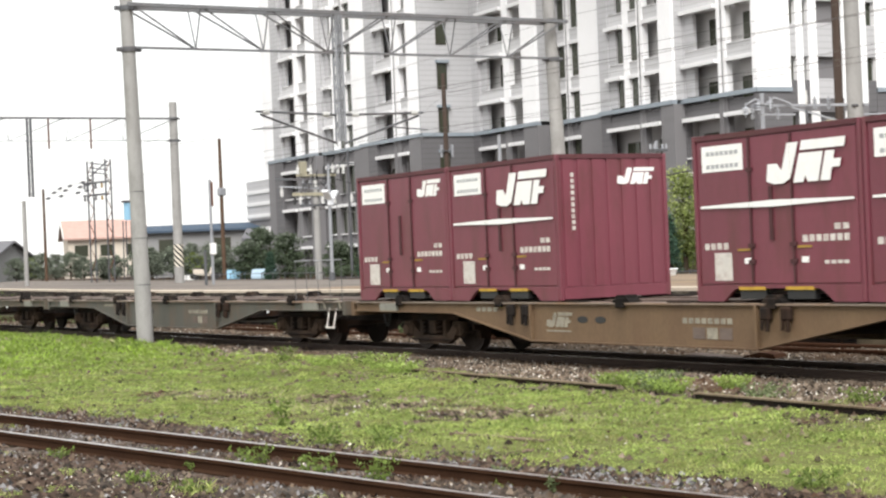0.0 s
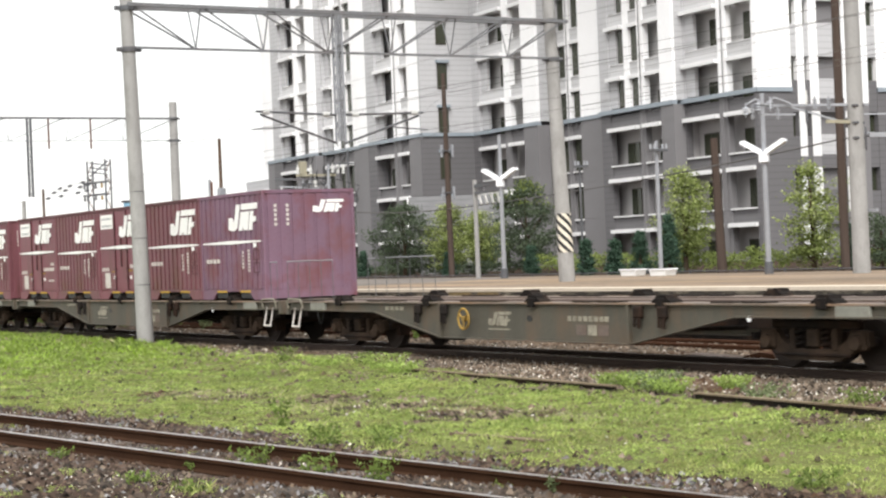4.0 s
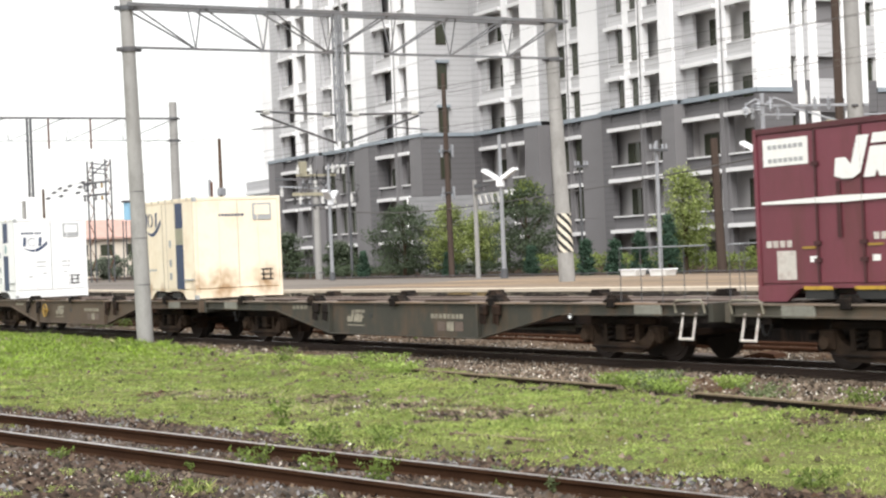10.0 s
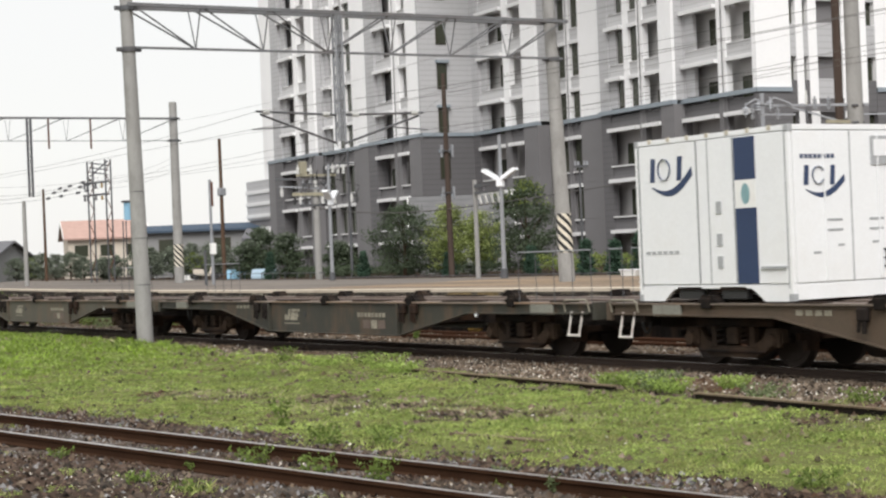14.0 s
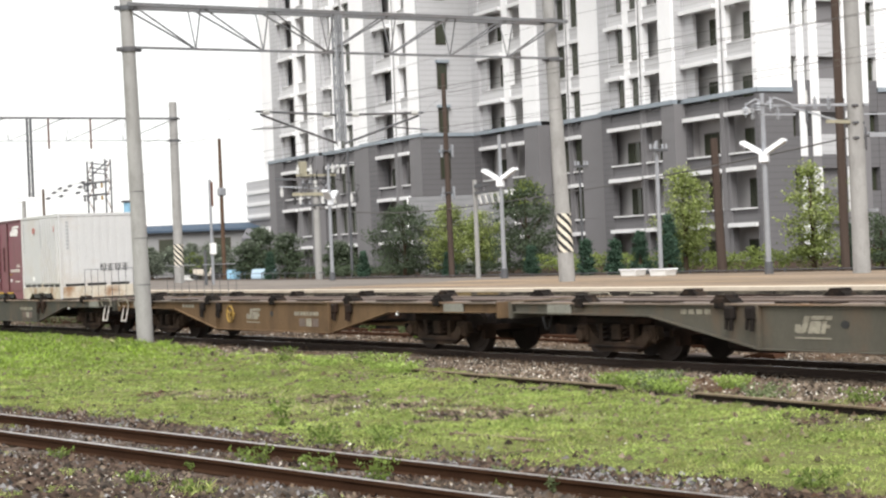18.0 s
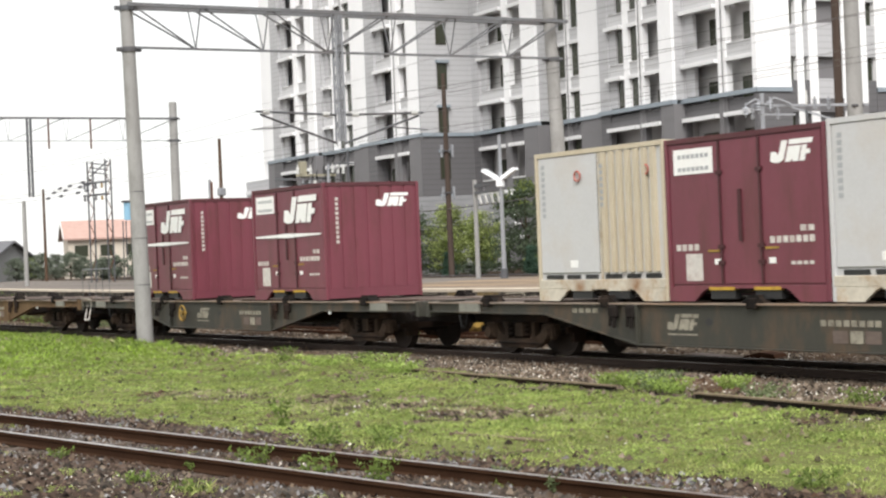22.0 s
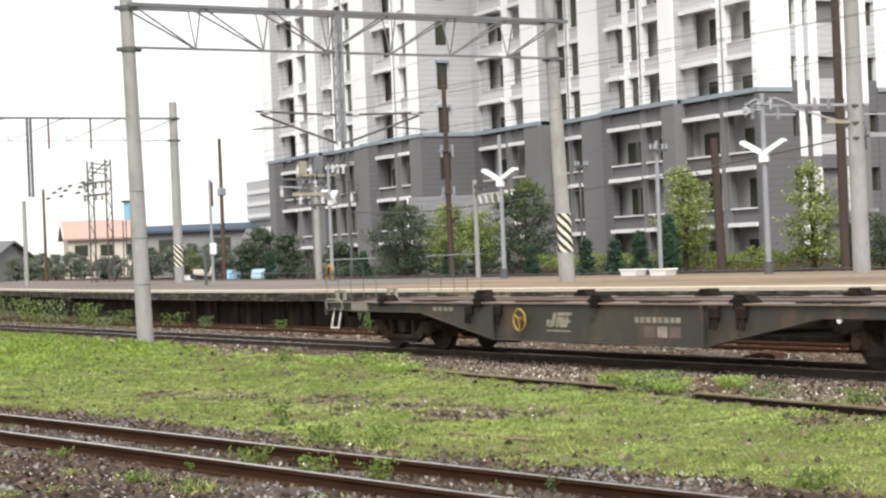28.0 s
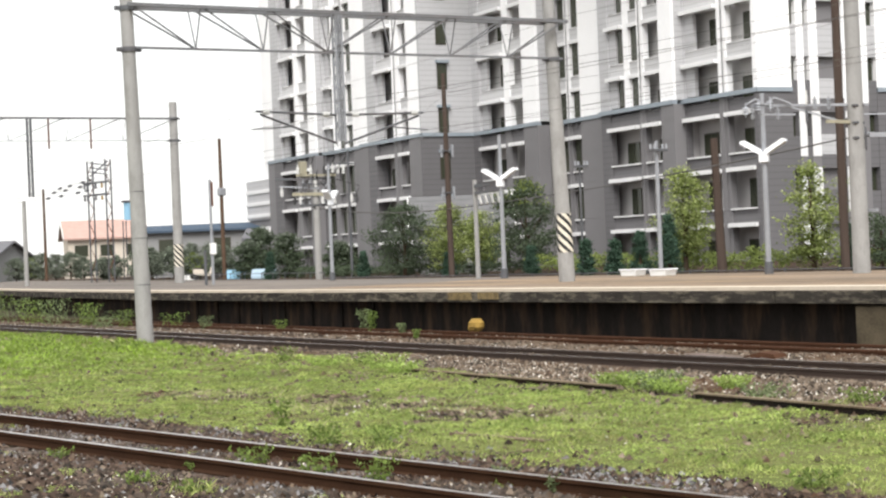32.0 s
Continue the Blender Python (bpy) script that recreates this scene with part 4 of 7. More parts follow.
    boxes("string_course", M["b_blue"], t, "blue-grey course", (gx0 + 0.021, gx0 + 0.1, 7.6, 14.0, BAND - 0.117, BAND + 0.117))
    # far low wing
    boxes("far_wing", M["b_greypier"], t, "dark lower part of the far wing", (-68.0, -58.22, -3.6, 6.0, 0.2, 5.4))
    boxes("far_wing", M["b_pale"], t, "pale balcony storey of the far wing", (-68.1, -58.22, -3.75, 6.0, 5.41, 8.7))
    for z in (5.6, 6.6, 7.6):
        boxes("balcony_bar", M["b_trim"], t, "", (-68.1, -58.3, -3.85, -3.752, z, z + 0.3))
    boxes("far_wing", M["b_white"], t, "pale upper part of the far wing", (-64.5, -58.22, -3.4, 6.0, 8.71, TOP - 2))
    for j in range(5):
        win = boxes("window", M["frame"], t, "", (-61.6, -60.6, -3.46, -3.402, 9.6 + ST * j, 11.0 + ST * j))
        boxes("pane", glass, win, "", (-61.5, -60.7, -3.475, -3.463, 9.7 + ST * j, 10.9 + ST * j))
    boxes("porch_roof", M["b_trim"], t, "pale porch roof", (-60.4, -58.3, -5.6, -3.61, 4.1, 4.7))
    boxes("porch_post", M["b_trim"], t, "pale porch post", (-60.35, -60.0, -5.55, -5.25, 0.2, 4.09))
    boxes("roof", M["b_pale"], t, "flat roof with parapet", (-58.3, 0.2, -5.5, 14.1, TOP, TOP + 0.9))
    # rain pipes
    for s, y in ((3.1, -0.08), (10.25, -0.68), (19.45, -0.08), (33.6, -5.28), (43.95, -4.68)):
        bm = bmesh.new()
        rod(bm, (-s, y - 0.03, 0.3), (-s, y - 0.03, TOP - 1), 0.035, seg=6)
        part("rain_pipe", bm, M["b_greypier"], t, "thin rain pipe")


building()


# ---- masts, wires and lamps ----
def concrete_mast(x, y, z, h, r0, r1, label, lean=(0, 0), stripes=None):
    t = thing("concrete_mast", label, "mast", pose(x, y, z))
    bm = bmesh.new()
    rod(bm, (0, 0, -0.3), (lean[0], lean[1], h), r0, r1, seg=20)
    part("shaft", bm, M["concrete"], t, smooth=False)
    if stripes:
        z0, z1 = stripes
        n = 4
        rr = lambda zz: r0 + (r1 - r0) * (zz + 0.3) / (h + 0.3) + 0.006
        lx = lambda zz: lean[0] * zz / h
        ly = lambda zz: lean[1] * zz / h
        bm = bmesh.new()
        rod(bm, (lx(z0), ly(z0), z0), (lx(z1), ly(z1), z1), rr(z0), rr(z1), seg=20)
        part("warning_sleeve", bm, M["yellow"], t, "cream sleeve with black stripes")
        pitch = (z1 - z0) / n
        for k in range(-4, n + 5):
            bm = bmesh.new()
            seg = 24
            lo, hi = [], []
            for i in range(seg + 1):
                a = -math.pi - 0.6 + 2 * math.pi * i / seg
                zc = z0 + pitch * (k + 0.5) - 0.95 * r0 * (a + 0.6)
                for lst, d in ((lo, -0.25), (hi, 0.25)):
                    zz = min(max(zc + d * pitch, z0), z1)
                    q = rr(zz) + 0.005
                    lst.append(bm.verts.new((lx(zz) + q * math.cos(a), ly(zz) + q * math.sin(a), zz)))
            for i in range(seg):
                if (hi[i].co - lo[i].co).length > 0.004 or (hi[i + 1].co - lo[i + 1].co).length > 0.004:
                    bm.faces.new((lo[i], lo[i + 1], hi[i + 1], hi[i]))
            if not bm.faces:
                bm.free()
                continue
            part("black_stripe", bm, M["black"], t, "black warning stripe")
    return t


def clamp(t, z, r, x=0, y=0):
    bm = bmesh.new()
    rod(bm, (x, y, z - 0.06), (x, y, z + 0.06), r, seg=18)
    box(bm, x - 0.05, x + 0.05, y - r - 0.12, y + r + 0.12, z - 0.05, z + 0.05)
    part("clamp", bm, M["galv_dark"], t, "dark steel clamp")


m1 = concrete_mast(-42.4, -1.27, 0.0, 10.4, 0.215, 0.15, "grey concrete overhead-line mast standing in the grass", lean=(-0.09, -0.16))
clamp(m1, 7.45, 0.2, -0.06, -0.11)
clamp(m1, 8.5, 0.19, -0.07, -0.13)
for z in (1.48, 2.66, 3.84):
    bm = bmesh.new()
    r = 0.215 - 0.065 * (z + 0.3) / 10.7 + 0.002
    rod(bm, (-0.09 * z / 10.4, -0.16 * z / 10.4, z - 0.012), (-0.09 * z / 10.4, -0.16 * z / 10.4, z + 0.012), r, seg=20)
    part("mould_joint", bm, M["galv_dark"], m1, "dark joint ring")
m2 = concrete_mast(-42.4, 11.8, 1.0, 9.6, 0.24, 0.155, "grey concrete mast with striped sleeve on the platform", lean=(-0.14, -0.24), stripes=(0.85, 1.98))
clamp(m2, 6.48, 0.2, -0.09, -0.16)
clamp(m2, 7.6, 0.19, -0.11, -0.19)
m3 = concrete_mast(-86.0, 17.7, 1.0, 9.4, 0.26, 0.2, "concrete overhead-line mast with striped sleeve", stripes=(0.85, 2.0))
clamp(m3, 7.4, 0.24)
clamp(m3, 8.55, 0.24)
concrete_mast(-34.33, 15.6, 1.0, 10.5, 0.235, 0.18, "thick grey concrete mast at the back of the platform")


def truss(x, y0, y1, z0, z1, n, label, k=1.0):
    t = thing("gantry_beam", label, "gantry", pose(x, 0, 0))
    w = 0.3
    for dx in (-w, w):
        bm = bmesh.new()
        bar(bm, (dx, y0, z1), (dx, y1, z1), 0.09 * k, 0.09 * k)
        part("top_chord", bm, M["gantry"], t, "steel angle top chord")
    bm = bmesh.new()
    bar(bm, (0, y0, z0), (0, y1, z0), 0.06 * k, 0.06 * k)
    part("bottom_chord", bm, M["gantry"], t, "steel bottom chord")
    p = (y1 - y0) / n
    for i in range(n):
        a = y0 + p * i
        mid = a + p / 2
        bm = bmesh.new()
        if i < n // 2:
            rod(bm, (-w, a + 0.1, z1), (0, a + p, z0), 0.024 * k, seg=6)
            rod(bm, (w, a + 0.1, z1), (0, a + p, z0), 0.024 * k, seg=6)
        else:
            rod(bm, (-w, a + p - 0.1, z1), (0, a, z0), 0.024 * k, seg=6)
            rod(bm, (w, a + p - 0.1, z1), (0, a, z0), 0.024 * k, seg=6)
        part("diagonal", bm, M["gantry"], t)
        if i:
            bm = bmesh.new()
            rod(bm, (-w, a - 0.05, z1), (0, a, z0), 0.018 * k, seg=6)
            rod(bm, (w, a + 0.05, z1), (0, a, z0), 0.018 * k, seg=6)
            part("hanger", bm, M["gantry"], t)
    return t


truss(-42.4, -1.5, 11.95, 7.5, 8.55, 7, "grey steel lattice gantry beam across the tracks")
truss(-86.0, -6.0, 17.9, 8.4, 9.55, 8, "thin steel lattice gantry beam further down the line", 0.6)


def drop_post(x, y, z0, z1, label, steel="galv"):
    """A lattice post hung from a gantry."""
    t = thing("hanging_lattice_post", label, "lattice post", pose(x, y, 0))
    for dx in (-0.09, 0.09):
        for dy in (-0.09, 0.09):
            bm = bmesh.new()
            bar(bm, (dx, dy, z0), (dx, dy, z1), 0.05, 0.05)
            part("leg", bm, M[steel], t)
    k = 0
    z = z0
    while z < z1 - 0.2:
        bm = bmesh.new()
        s = 1 if k % 2 else -1
        for q in (-0.09, 0.09):
            bar(bm, (-0.09 * s, q, z), (0.09 * s, q, z + 0.32), 0.018, 0.012)
            bar(bm, (q, -0.09 * s, z), (q, 0.09 * s, z + 0.32), 0.018, 0.012)
        part("lacing", bm, M[steel], t)
        z += 0.32
        k += 1
    return t


def bracket_arm(x, y, z, reach, label):
    """A hinged arm with insulator that holds the contact wire."""
    t = thing("bracket_arm", label, "bracket", pose(x, y, z))
    s = 1 if reach > 0 else -1
    bm = bmesh.new()
    rod(bm, (0, 0.12 * s, 0.62), (0, reach, 0.7), 0.032, seg=6)
    part("top_tube", bm, M["galv_dark"], t)
    bm = bmesh.new()
    rod(bm, (0, 0.12 * s, -0.15), (0, reach * 0.95, 0.62), 0.032, seg=6)
    part("strut_tube", bm, M["galv_dark"], t)
    bm = bmesh.new()
    rod(bm, (0, reach * 0.6, 0.3), (0.0, reach * 1.05, 0.22), 0.018, seg=6)
    part("steady_arm", bm, M["galv_dark"], t)
    for f in (0.14, 0.85):
        bm = bmesh.new()
        for i in range(4):
            rod(bm, (0, reach * f + 0.05 * i * s, 0.62 + f * 0.08), (0, reach * f + (0.05 * i + 0.03) * s, 0.62 + f * 0.08), 0.07, seg=10)
        part("insulator", bm, M["insulator"], t, "ribbed porcelain insulator")
    return t


drop_post(-42.4, 4.55, 5.1, 8.6, "steel lattice post hanging from the gantry")
bracket_arm(-42.4, 4.55, 5.2, -2.5, "overhead-line bracket arm with insulators")
bracket_arm(-42.4, 4.55, 5.2, 2.6, "overhead-line bracket arm with insulators")
drop_post(-86.0, 10.0, 5.6, 9.6, "steel lattice post hanging from the far gantry", "galv_dark")


def mast_frame():
    t = thing("mast_bracket", "weathered steel bracket with insulators on the concrete mast", "bracket", pose(-34.33, 15.6, 0))
    for a, b, r in (((-1.4, -2.35, 5.52), (0.18, 0.3, 5.43), 0.05), ((-1.28, -2.15, 5.28), (-0.8, -1.35, 5.24), 0.04), ((-0.92, -1.55, 5.48), (-0.1, -0.2, 4.95), 0.035), ((-0.15, 0.0, 5.2), (0.5, 0.8, 5.16), 0.035), ((-0.15, 0.0, 4.72), (0.5, 0.8, 4.62), 0.045)):
        bm = bmesh.new()
        bar(bm, a, b, r * 1.35, r * 1.35)
        part("steel_arm", bm, M["galv"], t)
    for p in ((-1.38, -2.33, 5.3), (-1.05, -1.75, 5.26), (-0.55, -0.9, 5.5), (-0.35, -0.6, 5.49)):
        bm = bmesh.new()
        for k in range(4):
            rod(bm, (p[0], p[1], p[2] - 0.12 + 0.07 * k), (p[0], p[1], p[2] - 0.08 + 0.07 * k), 0.06, seg=10)
        rod(bm, (p[0], p[1], p[2] - 0.16), (p[0], p[1], p[2] + 0.2), 0.025, seg=6)
        part("insulator", bm, M["galv"], t, "grey ribbed insulator")
    across = Vector((0.51, 0.86, 0))
    for u, z, r, n, tone in ((-2.95, 5.28, 0.1, 3, "galv"), (-2.62, 5.38, 0.11, 3, "galv"), (-2.3, 5.42, 0.08, 3, "galv"), (-1.35, 5.02, 0.05, 4, "galv_dark"), (0.75, 4.3, 0.06, 7, "galv_dark"), (0.18, 4.3, 0.05, 6, "galv_dark"), (-1.35, 5.56, 0.05, 3, "insulator")):
        bm = bmesh.new()
        for k in range(n):
            p = across * u + Vector((0.1, 0, z + 0.075 * k))
            rod(bm, p, p + Vector((0, 0, 0.045)), r, r * 0.7, seg=10)
        p = across * u + Vector((0.1, 0, z - 0.08))
        rod(bm, p, p + Vector((0, 0, 0.075 * n + 0.16)), 0.025, seg=6)
        part("insulator", bm, M[tone], t, "ribbed line insulator")
    # looped jumper cable, clamp plates and a heavy cross-piece at the mast
    bm = bmesh.new()
    tube(bm, [across * u + Vector((0.12, 0, z)) for u, z in ((-2.95, 5.55), (-2.7, 5.68), (-2.45, 5.52), (-2.2, 5.7), (-1.95, 5.6), (-1.75, 5.5))], 0.03, 5)
    part("jumper", bm, M["galv"], t, "looped jumper cable")
    bm = bmesh.new()
    bar(bm, across * -0.85 + Vector((0.1, 0, 5.02)), across * -0.1 + Vector((0.1, 0, 4.98)), 0.08, 0.09)
    part("cross_piece", bm, M["lichen_steel"], t, "weathered steel cross-piece")
    bm = bmesh.new()
    bar(bm, across * 0.2 + Vector((0.2, 0, 4.62)), across * 1.2 + Vector((0.2, 0, 4.6)), 0.11, 0.12)
    part("side_arm", bm, M["galv"], t, "grey side arm")
    for z in (4.55, 4.95, 5.4):
        boxes("clamp_plate", M["galv_dark"], t, "", (-0.12, 0.2, -0.2, 0.14, z - 0.035, z + 0.035), bevel=0.01)
    boxes("junction_box", M["galv_dark"], t, "small grey box", (-0.35, -0.2, -0.1, 0.1, 4.85, 5.1))
    boxes("lamp_arm", M["galv"], t, "", (0.1, 0.5, 0.12, 0.2, 2.6, 2.68))


mast_frame()
for y in (11.0, 13.2):
    bm = bmesh.new()
    rod(bm, (-86.0, y, 8.0), (-86.0, y, 9.5), 0.05, seg=6)
    ob = part("hanger_rod", bm, M["rust_steel"])
    tagged(ob, "rusty hanger below the far gantry", "hanger", group="hangers")


def wire(name, pts, r, sag, label, n=14):
    bm = bmesh.new()
    line = [Vector(pts[0])]
    for a, b in zip(pts, pts[1:]):
        a, b = Vector(a), Vector(b)
        line += [a.lerp(b, i / n) - Vector((0, 0, sag * 4 * (i / n) * (1 - i / n))) for i in range(1, n + 1)]
    tube(bm, line, r * 0.4, 4)
    ob = part(name, bm, M["wire"])
    return tagged(ob, label, "wire", group="overhead wires")


wire("contact_wire", [(40, 1.7, 5.4), (-42.4, 1.925, 5.42), (-86, 1.225, 5.4), (-160, 1.225, 5.4)], 0.012, 0.05, "overhead contact wire above the main line")
wire("catenary_wire", [(5, 1.7, 5.9), (-42.4, 2.08, 5.9), (-86, 1.225, 6.1), (-160, 1.225, 6.1)], 0.013, 0.5, "sagging catenary wire above the main line")
wire("contact_wire", [(40, 7.2, 5.4), (-42.4, 7.28, 5.42), (-86, 8.2, 5.4), (-160, 12, 5.4)], 0.012, 0.05, "overhead contact wire above the platform track")
wire("catenary_wire", [(5, 7.1, 6.0), (-42.4, 7.12, 5.9), (-86, 8.1, 6.1), (-160, 12, 6.1)], 0.013, 0.5, "sagging catenary wire above the platform track")
wire("feeder_wire", [(2, 11.6, 8.3), (-42.4, 11.5, 7.4), (-86, 17.5, 8.2)], 0.014, 0.3, "feeder wire along the masts")
wire("feeder_wire", [(2, 12.0, 9.6), (-42.4, 11.9, 8.7), (-86, 17.8, 9.4)], 0.012, 0.3, "feeder wire along the masts")
wire("feeder_wire", [(10, 15.6, 8.6), (-34.3, 15.4, 6.9), (-86, 17.7, 6.6)], 0.014, 0.3, "feeder wire along the masts")
for z, y1 in ((7.6, 17.5), (7.2, 16.0), (7.9, 19.0)):
    far = wire("feeder_wire", [(-111.12, 22.7, z), (-150, y1 + 8, z + 0.6)], 0.03, 0.4, "wire with insulators leading away from the lattice tower")
    for f in (0.07, 0.12, 0.22, 0.3):
        p = Vector((-111.12, 22.7, z)).lerp(Vector((-150, y1 + 8, z + 0.6)), f) - Vector((0, 0, 1.6 * f * (1 - f)))
        d = Vector((-0.98, 0.1, 0.0)) * 0.35
        bm = bmesh.new()
        rod(bm, p - d, p + d, 0.09, seg=8)
        part("insulator", bm, M["galv_dark"], far, "dark insulator string")
    wire("feeder_wire", [(-86.0, 17.7, z - 0.3), (-111.0, 22.9, z)], 0.016, 0.3, "wire leading to the lattice tower")
wire("telephone_cable", [(5, 18.5, 5.6), (-40.5, 21.0, 5.0), (-66.75, 22.5, 3.92), (-75.1, 20.4, 4.35)], 0.06, 0.2, "thick black telephone cable between the poles")
wire("feeder_wire", [(5, 18.6, 9.6), (-40.5, 21.0, 8.6), (-66.75, 22.5, 8.9), (-84.0, 26.8, 7.5)], 0.014, 0.3, "wire between the wooden poles")
wire("feeder_wire", [(5, 18.9, 8.8), (-40.5, 21.2, 7.6), (-66.75, 22.7, 7.6), (-84.0, 26.9, 7.0)], 0.014, 0.35, "wire between the wooden poles")


def platform_lamp(x, y, z, h, arm_z, label, turn=32):
    t = thing("platform_lamp", label, "lamp", pose(x, y, z, 0, 0, turn), group="platform lamps")
    bm = bmesh.new()
    rod(bm, (0, 0, 0), (0, 0, h), 0.085, 0.06, seg=12)
    part("pole", bm, M["galv"], t, "grey steel pole")
    bm = bmesh.new()
    rod(bm, (0, 0, 0), (0, 0, 0.35), 0.13, 0.12, seg=12)
    part("foot_sleeve", bm, M["galv_dark"], t)
    boxes("ballast_box", M["lamp_white"], t, "white lamp control box", (-0.13, 0.13, -0.15, 0.06, arm_z - 0.22, arm_z + 0.06), bevel=0.02)
    for s in (-1, 1):
        bm = bmesh.new()
        prof = [(-0.34, 0), (0.34, 0), (0.35, 0.08), (0.29, 0.13), (-0.29, 0.13), (-0.35, 0.08)]
        slab(bm, prof, -0.13, 0.13)
        bmesh.ops.transform(bm, matrix=pose(s * 0.38, -0.05, arm_z + 0.17, 0, -s * 31, 0), verts=bm.verts)
        part("lamp_head", bm, M["lamp_white"], t, "white fluorescent lamp housing")
    return t


platform_lamp(-38.49, 16.06, 1.0, 5.15, 3.4, "grey platform lamp post with two white heads in a V")
platform_lamp(-52.36, 16.06, 1.0, 5.05, 3.45, "grey platform lamp post with two white heads in a V")
platform_lamp(-67.58, 17.12, 1.0, 5.0, 3.45, "grey platform lamp post with two white heads set across the line", 132)


def pole(x, y, z, h, r0, r1, material, label, lean=(0, 0), arms=(), boxed=()):
    t = thing("utility_pole", label, "pole", pose(x, y, z), group="utility poles")
    bm = bmesh.new()
    rod(bm, (0, 0, -0.3), (lean[0], lean[1], h), r0, r1, seg=12)
    part("shaft", bm, M[material], t)
    for bz in boxed:
        for q in (-1, 1):
            boxes("cable_box", M["galv"], t, "narrow grey cable box", (q * 0.12 - 0.05, q * 0.12 + 0.05, q * 0.2 - 0.05, q * 0.2 + 0.05, bz - 0.3, bz + 0.25), bevel=0.01)
        boxes("band", M["galv_dark"], t, "steel band", (-0.15, 0.15, -0.22, 0.22, bz - 0.04, bz + 0.01))
    for az, half in arms:
        bm = bmesh.new()
        bar(bm, (0.12, -half, az), (0.12, half, az), 0.09, 0.09)
        part("cross_arm", bm, M["galv_dark"], t, "steel cross-arm")
        for q in (-half * 0.9, -half * 0.45, half * 0.45, half * 0.9):
            bm = bmesh.new()
            rod(bm, (0.12, q, az + 0.03), (0.12, q, az + 0.2), 0.045, 0.03, seg=8)
            part("insulator", bm, M["galv"], t, "small grey insulator")
    return t


pole(-66.74, 22.6, 0.9, 9.0, 0.14, 0.09, "wood_pole", "tall dark wooden utility pole behind the platform", (0, -0.05), boxed=(3.75, 5.6))
pole(-47.4, 21.8, 0.9, 4.65, 0.18, 0.13, "wood_pole", "short leaning brown wooden pole", (-0.06, -0.11))
pole(-40.55, 20.98, 0.9, 11.0, 0.15, 0.12, "wood_pole", "thick brown wooden utility pole")
pole(-45.3, 17.5, 1.0, 4.3, 0.075, 0.06, "galv", "grey pole with lamp fittings by the planters", arms=((4.0, 0.35),))
pole(-53.95, 20.6, 0.9, 4.3, 0.05, 0.04, "galv_dark", "thin dark signal pole", arms=((4.1, 0.3),))
pole(-75.12, 20.3, 0.9, 5.0, 0.17, 0.14, "concrete", "concrete pole with crossarms and transformer gear", arms=((3.6, 0.9), (4.6, 0.8)))


def transformer_gear():
    """Steel arms, drop fuses and cables on the concrete pole."""
    t = thing("transformer_rack", "rack of fuses and insulators with drooping cables on the concrete pole", "transformer rack", pose(-75.12, 20.3, 0))
    across = Vector((0.51, 0.86, 0))

    def at(u, z, back=0.0):
        return across * u + Vector((0.86 * back, -0.51 * back, z))

    # beams: length along the rack, height, thickness, paint
    for u0, u1, z0, z1, th, tone in ((-1.9, 0.1, 5.8, 5.72, 0.1, "galv_dark"), (-1.7, 0.2, 5.45, 5.3, 0.07, "galv"), (-1.1, 0.9, 5.06, 5.0, 0.15, "lichen_steel"), (-0.9, 1.0, 5.95, 5.9, 0.11, "lichen_steel"), (0.3, 1.9, 5.02, 4.98, 0.07, "galv_dark"), (0.7, 1.9, 6.45, 6.4, 0.08, "galv_dark"), (0.1, 0.8, 4.95, 5.75, 0.06, "galv"), (-0.6, 0.0, 4.95, 4.3, 0.06, "galv_dark")):
        bm = bmesh.new()
        bar(bm, at(u0, z0, 0.12), at(u1, z1, 0.12), th, th)
        part("steel_arm", bm, M[tone], t)
    # strings of porcelain below and above the beams
    for k, (u, z, dark) in enumerate(((-1.0, 4.62, 1), (-0.72, 4.6, 0), (-0.45, 4.55, 1), (0.32, 4.6, 0), (0.6, 4.6, 1), (0.88, 4.58, 0), (-0.8, 6.02, 0), (-0.2, 6.0, 0), (0.45, 5.98, 1), (0.85, 6.05, 0), (1.1, 6.0, 0), (1.35, 5.98, 0), (1.7, 4.62, 0), (1.95, 4.6, 1), (-1.6, 5.0, 0), (0.0, 5.4, 0))):
        bm = bmesh.new()
        for d in range(4):
            rod(bm, at(u, z + 0.08 * d, 0.14), at(u, z + 0.08 * d + 0.045, 0.14), 0.105 - 0.02 * (d % 2), 0.07, seg=8)
        rod(bm, at(u, z - 0.06, 0.14), at(u, z + 0.42, 0.14), 0.03, seg=6)
        part("fuse", bm, M["black" if dark else "insulator"], t, "dark drop-out fuse" if dark else "white porcelain fuse")
        if k % 2:
            bm = bmesh.new()
            tube(bm, [at(u, z + 0.4, 0.14), at(u + 0.15, z + 0.75, 0.3), at(u * 0.5, 5.7, 0.2), at(-0.1, 5.85, 0.1)], 0.02, 4)
            part("cable", bm, M["black"], t, "drooping black cable")
    boxes("switch_box", M["lichen_steel"], t, "pale weathered switch box", (-0.4, -0.12, -0.68, -0.35, 5.95, 6.6), bevel=0.02)


transformer_gear()
boxes("pole_transformer", M["galv"], None, "", (-103.4, -103.0, 27.65, 28.1, 6.2, 6.7), bevel=0.05)
tagged(bpy.data.objects["pole_transformer"], "small grey transformer fixed to the red-brown pole", "transformer")
boxes("signal_plate", M["rust_steel"], None, "", (-73.24, -73.14, 14.08, 14.17, 4.5, 5.6), bevel=0.02)
tagged(bpy.data.objects["signal_plate"], "narrow red-brown signal plate on the slim platform pole", "signal")


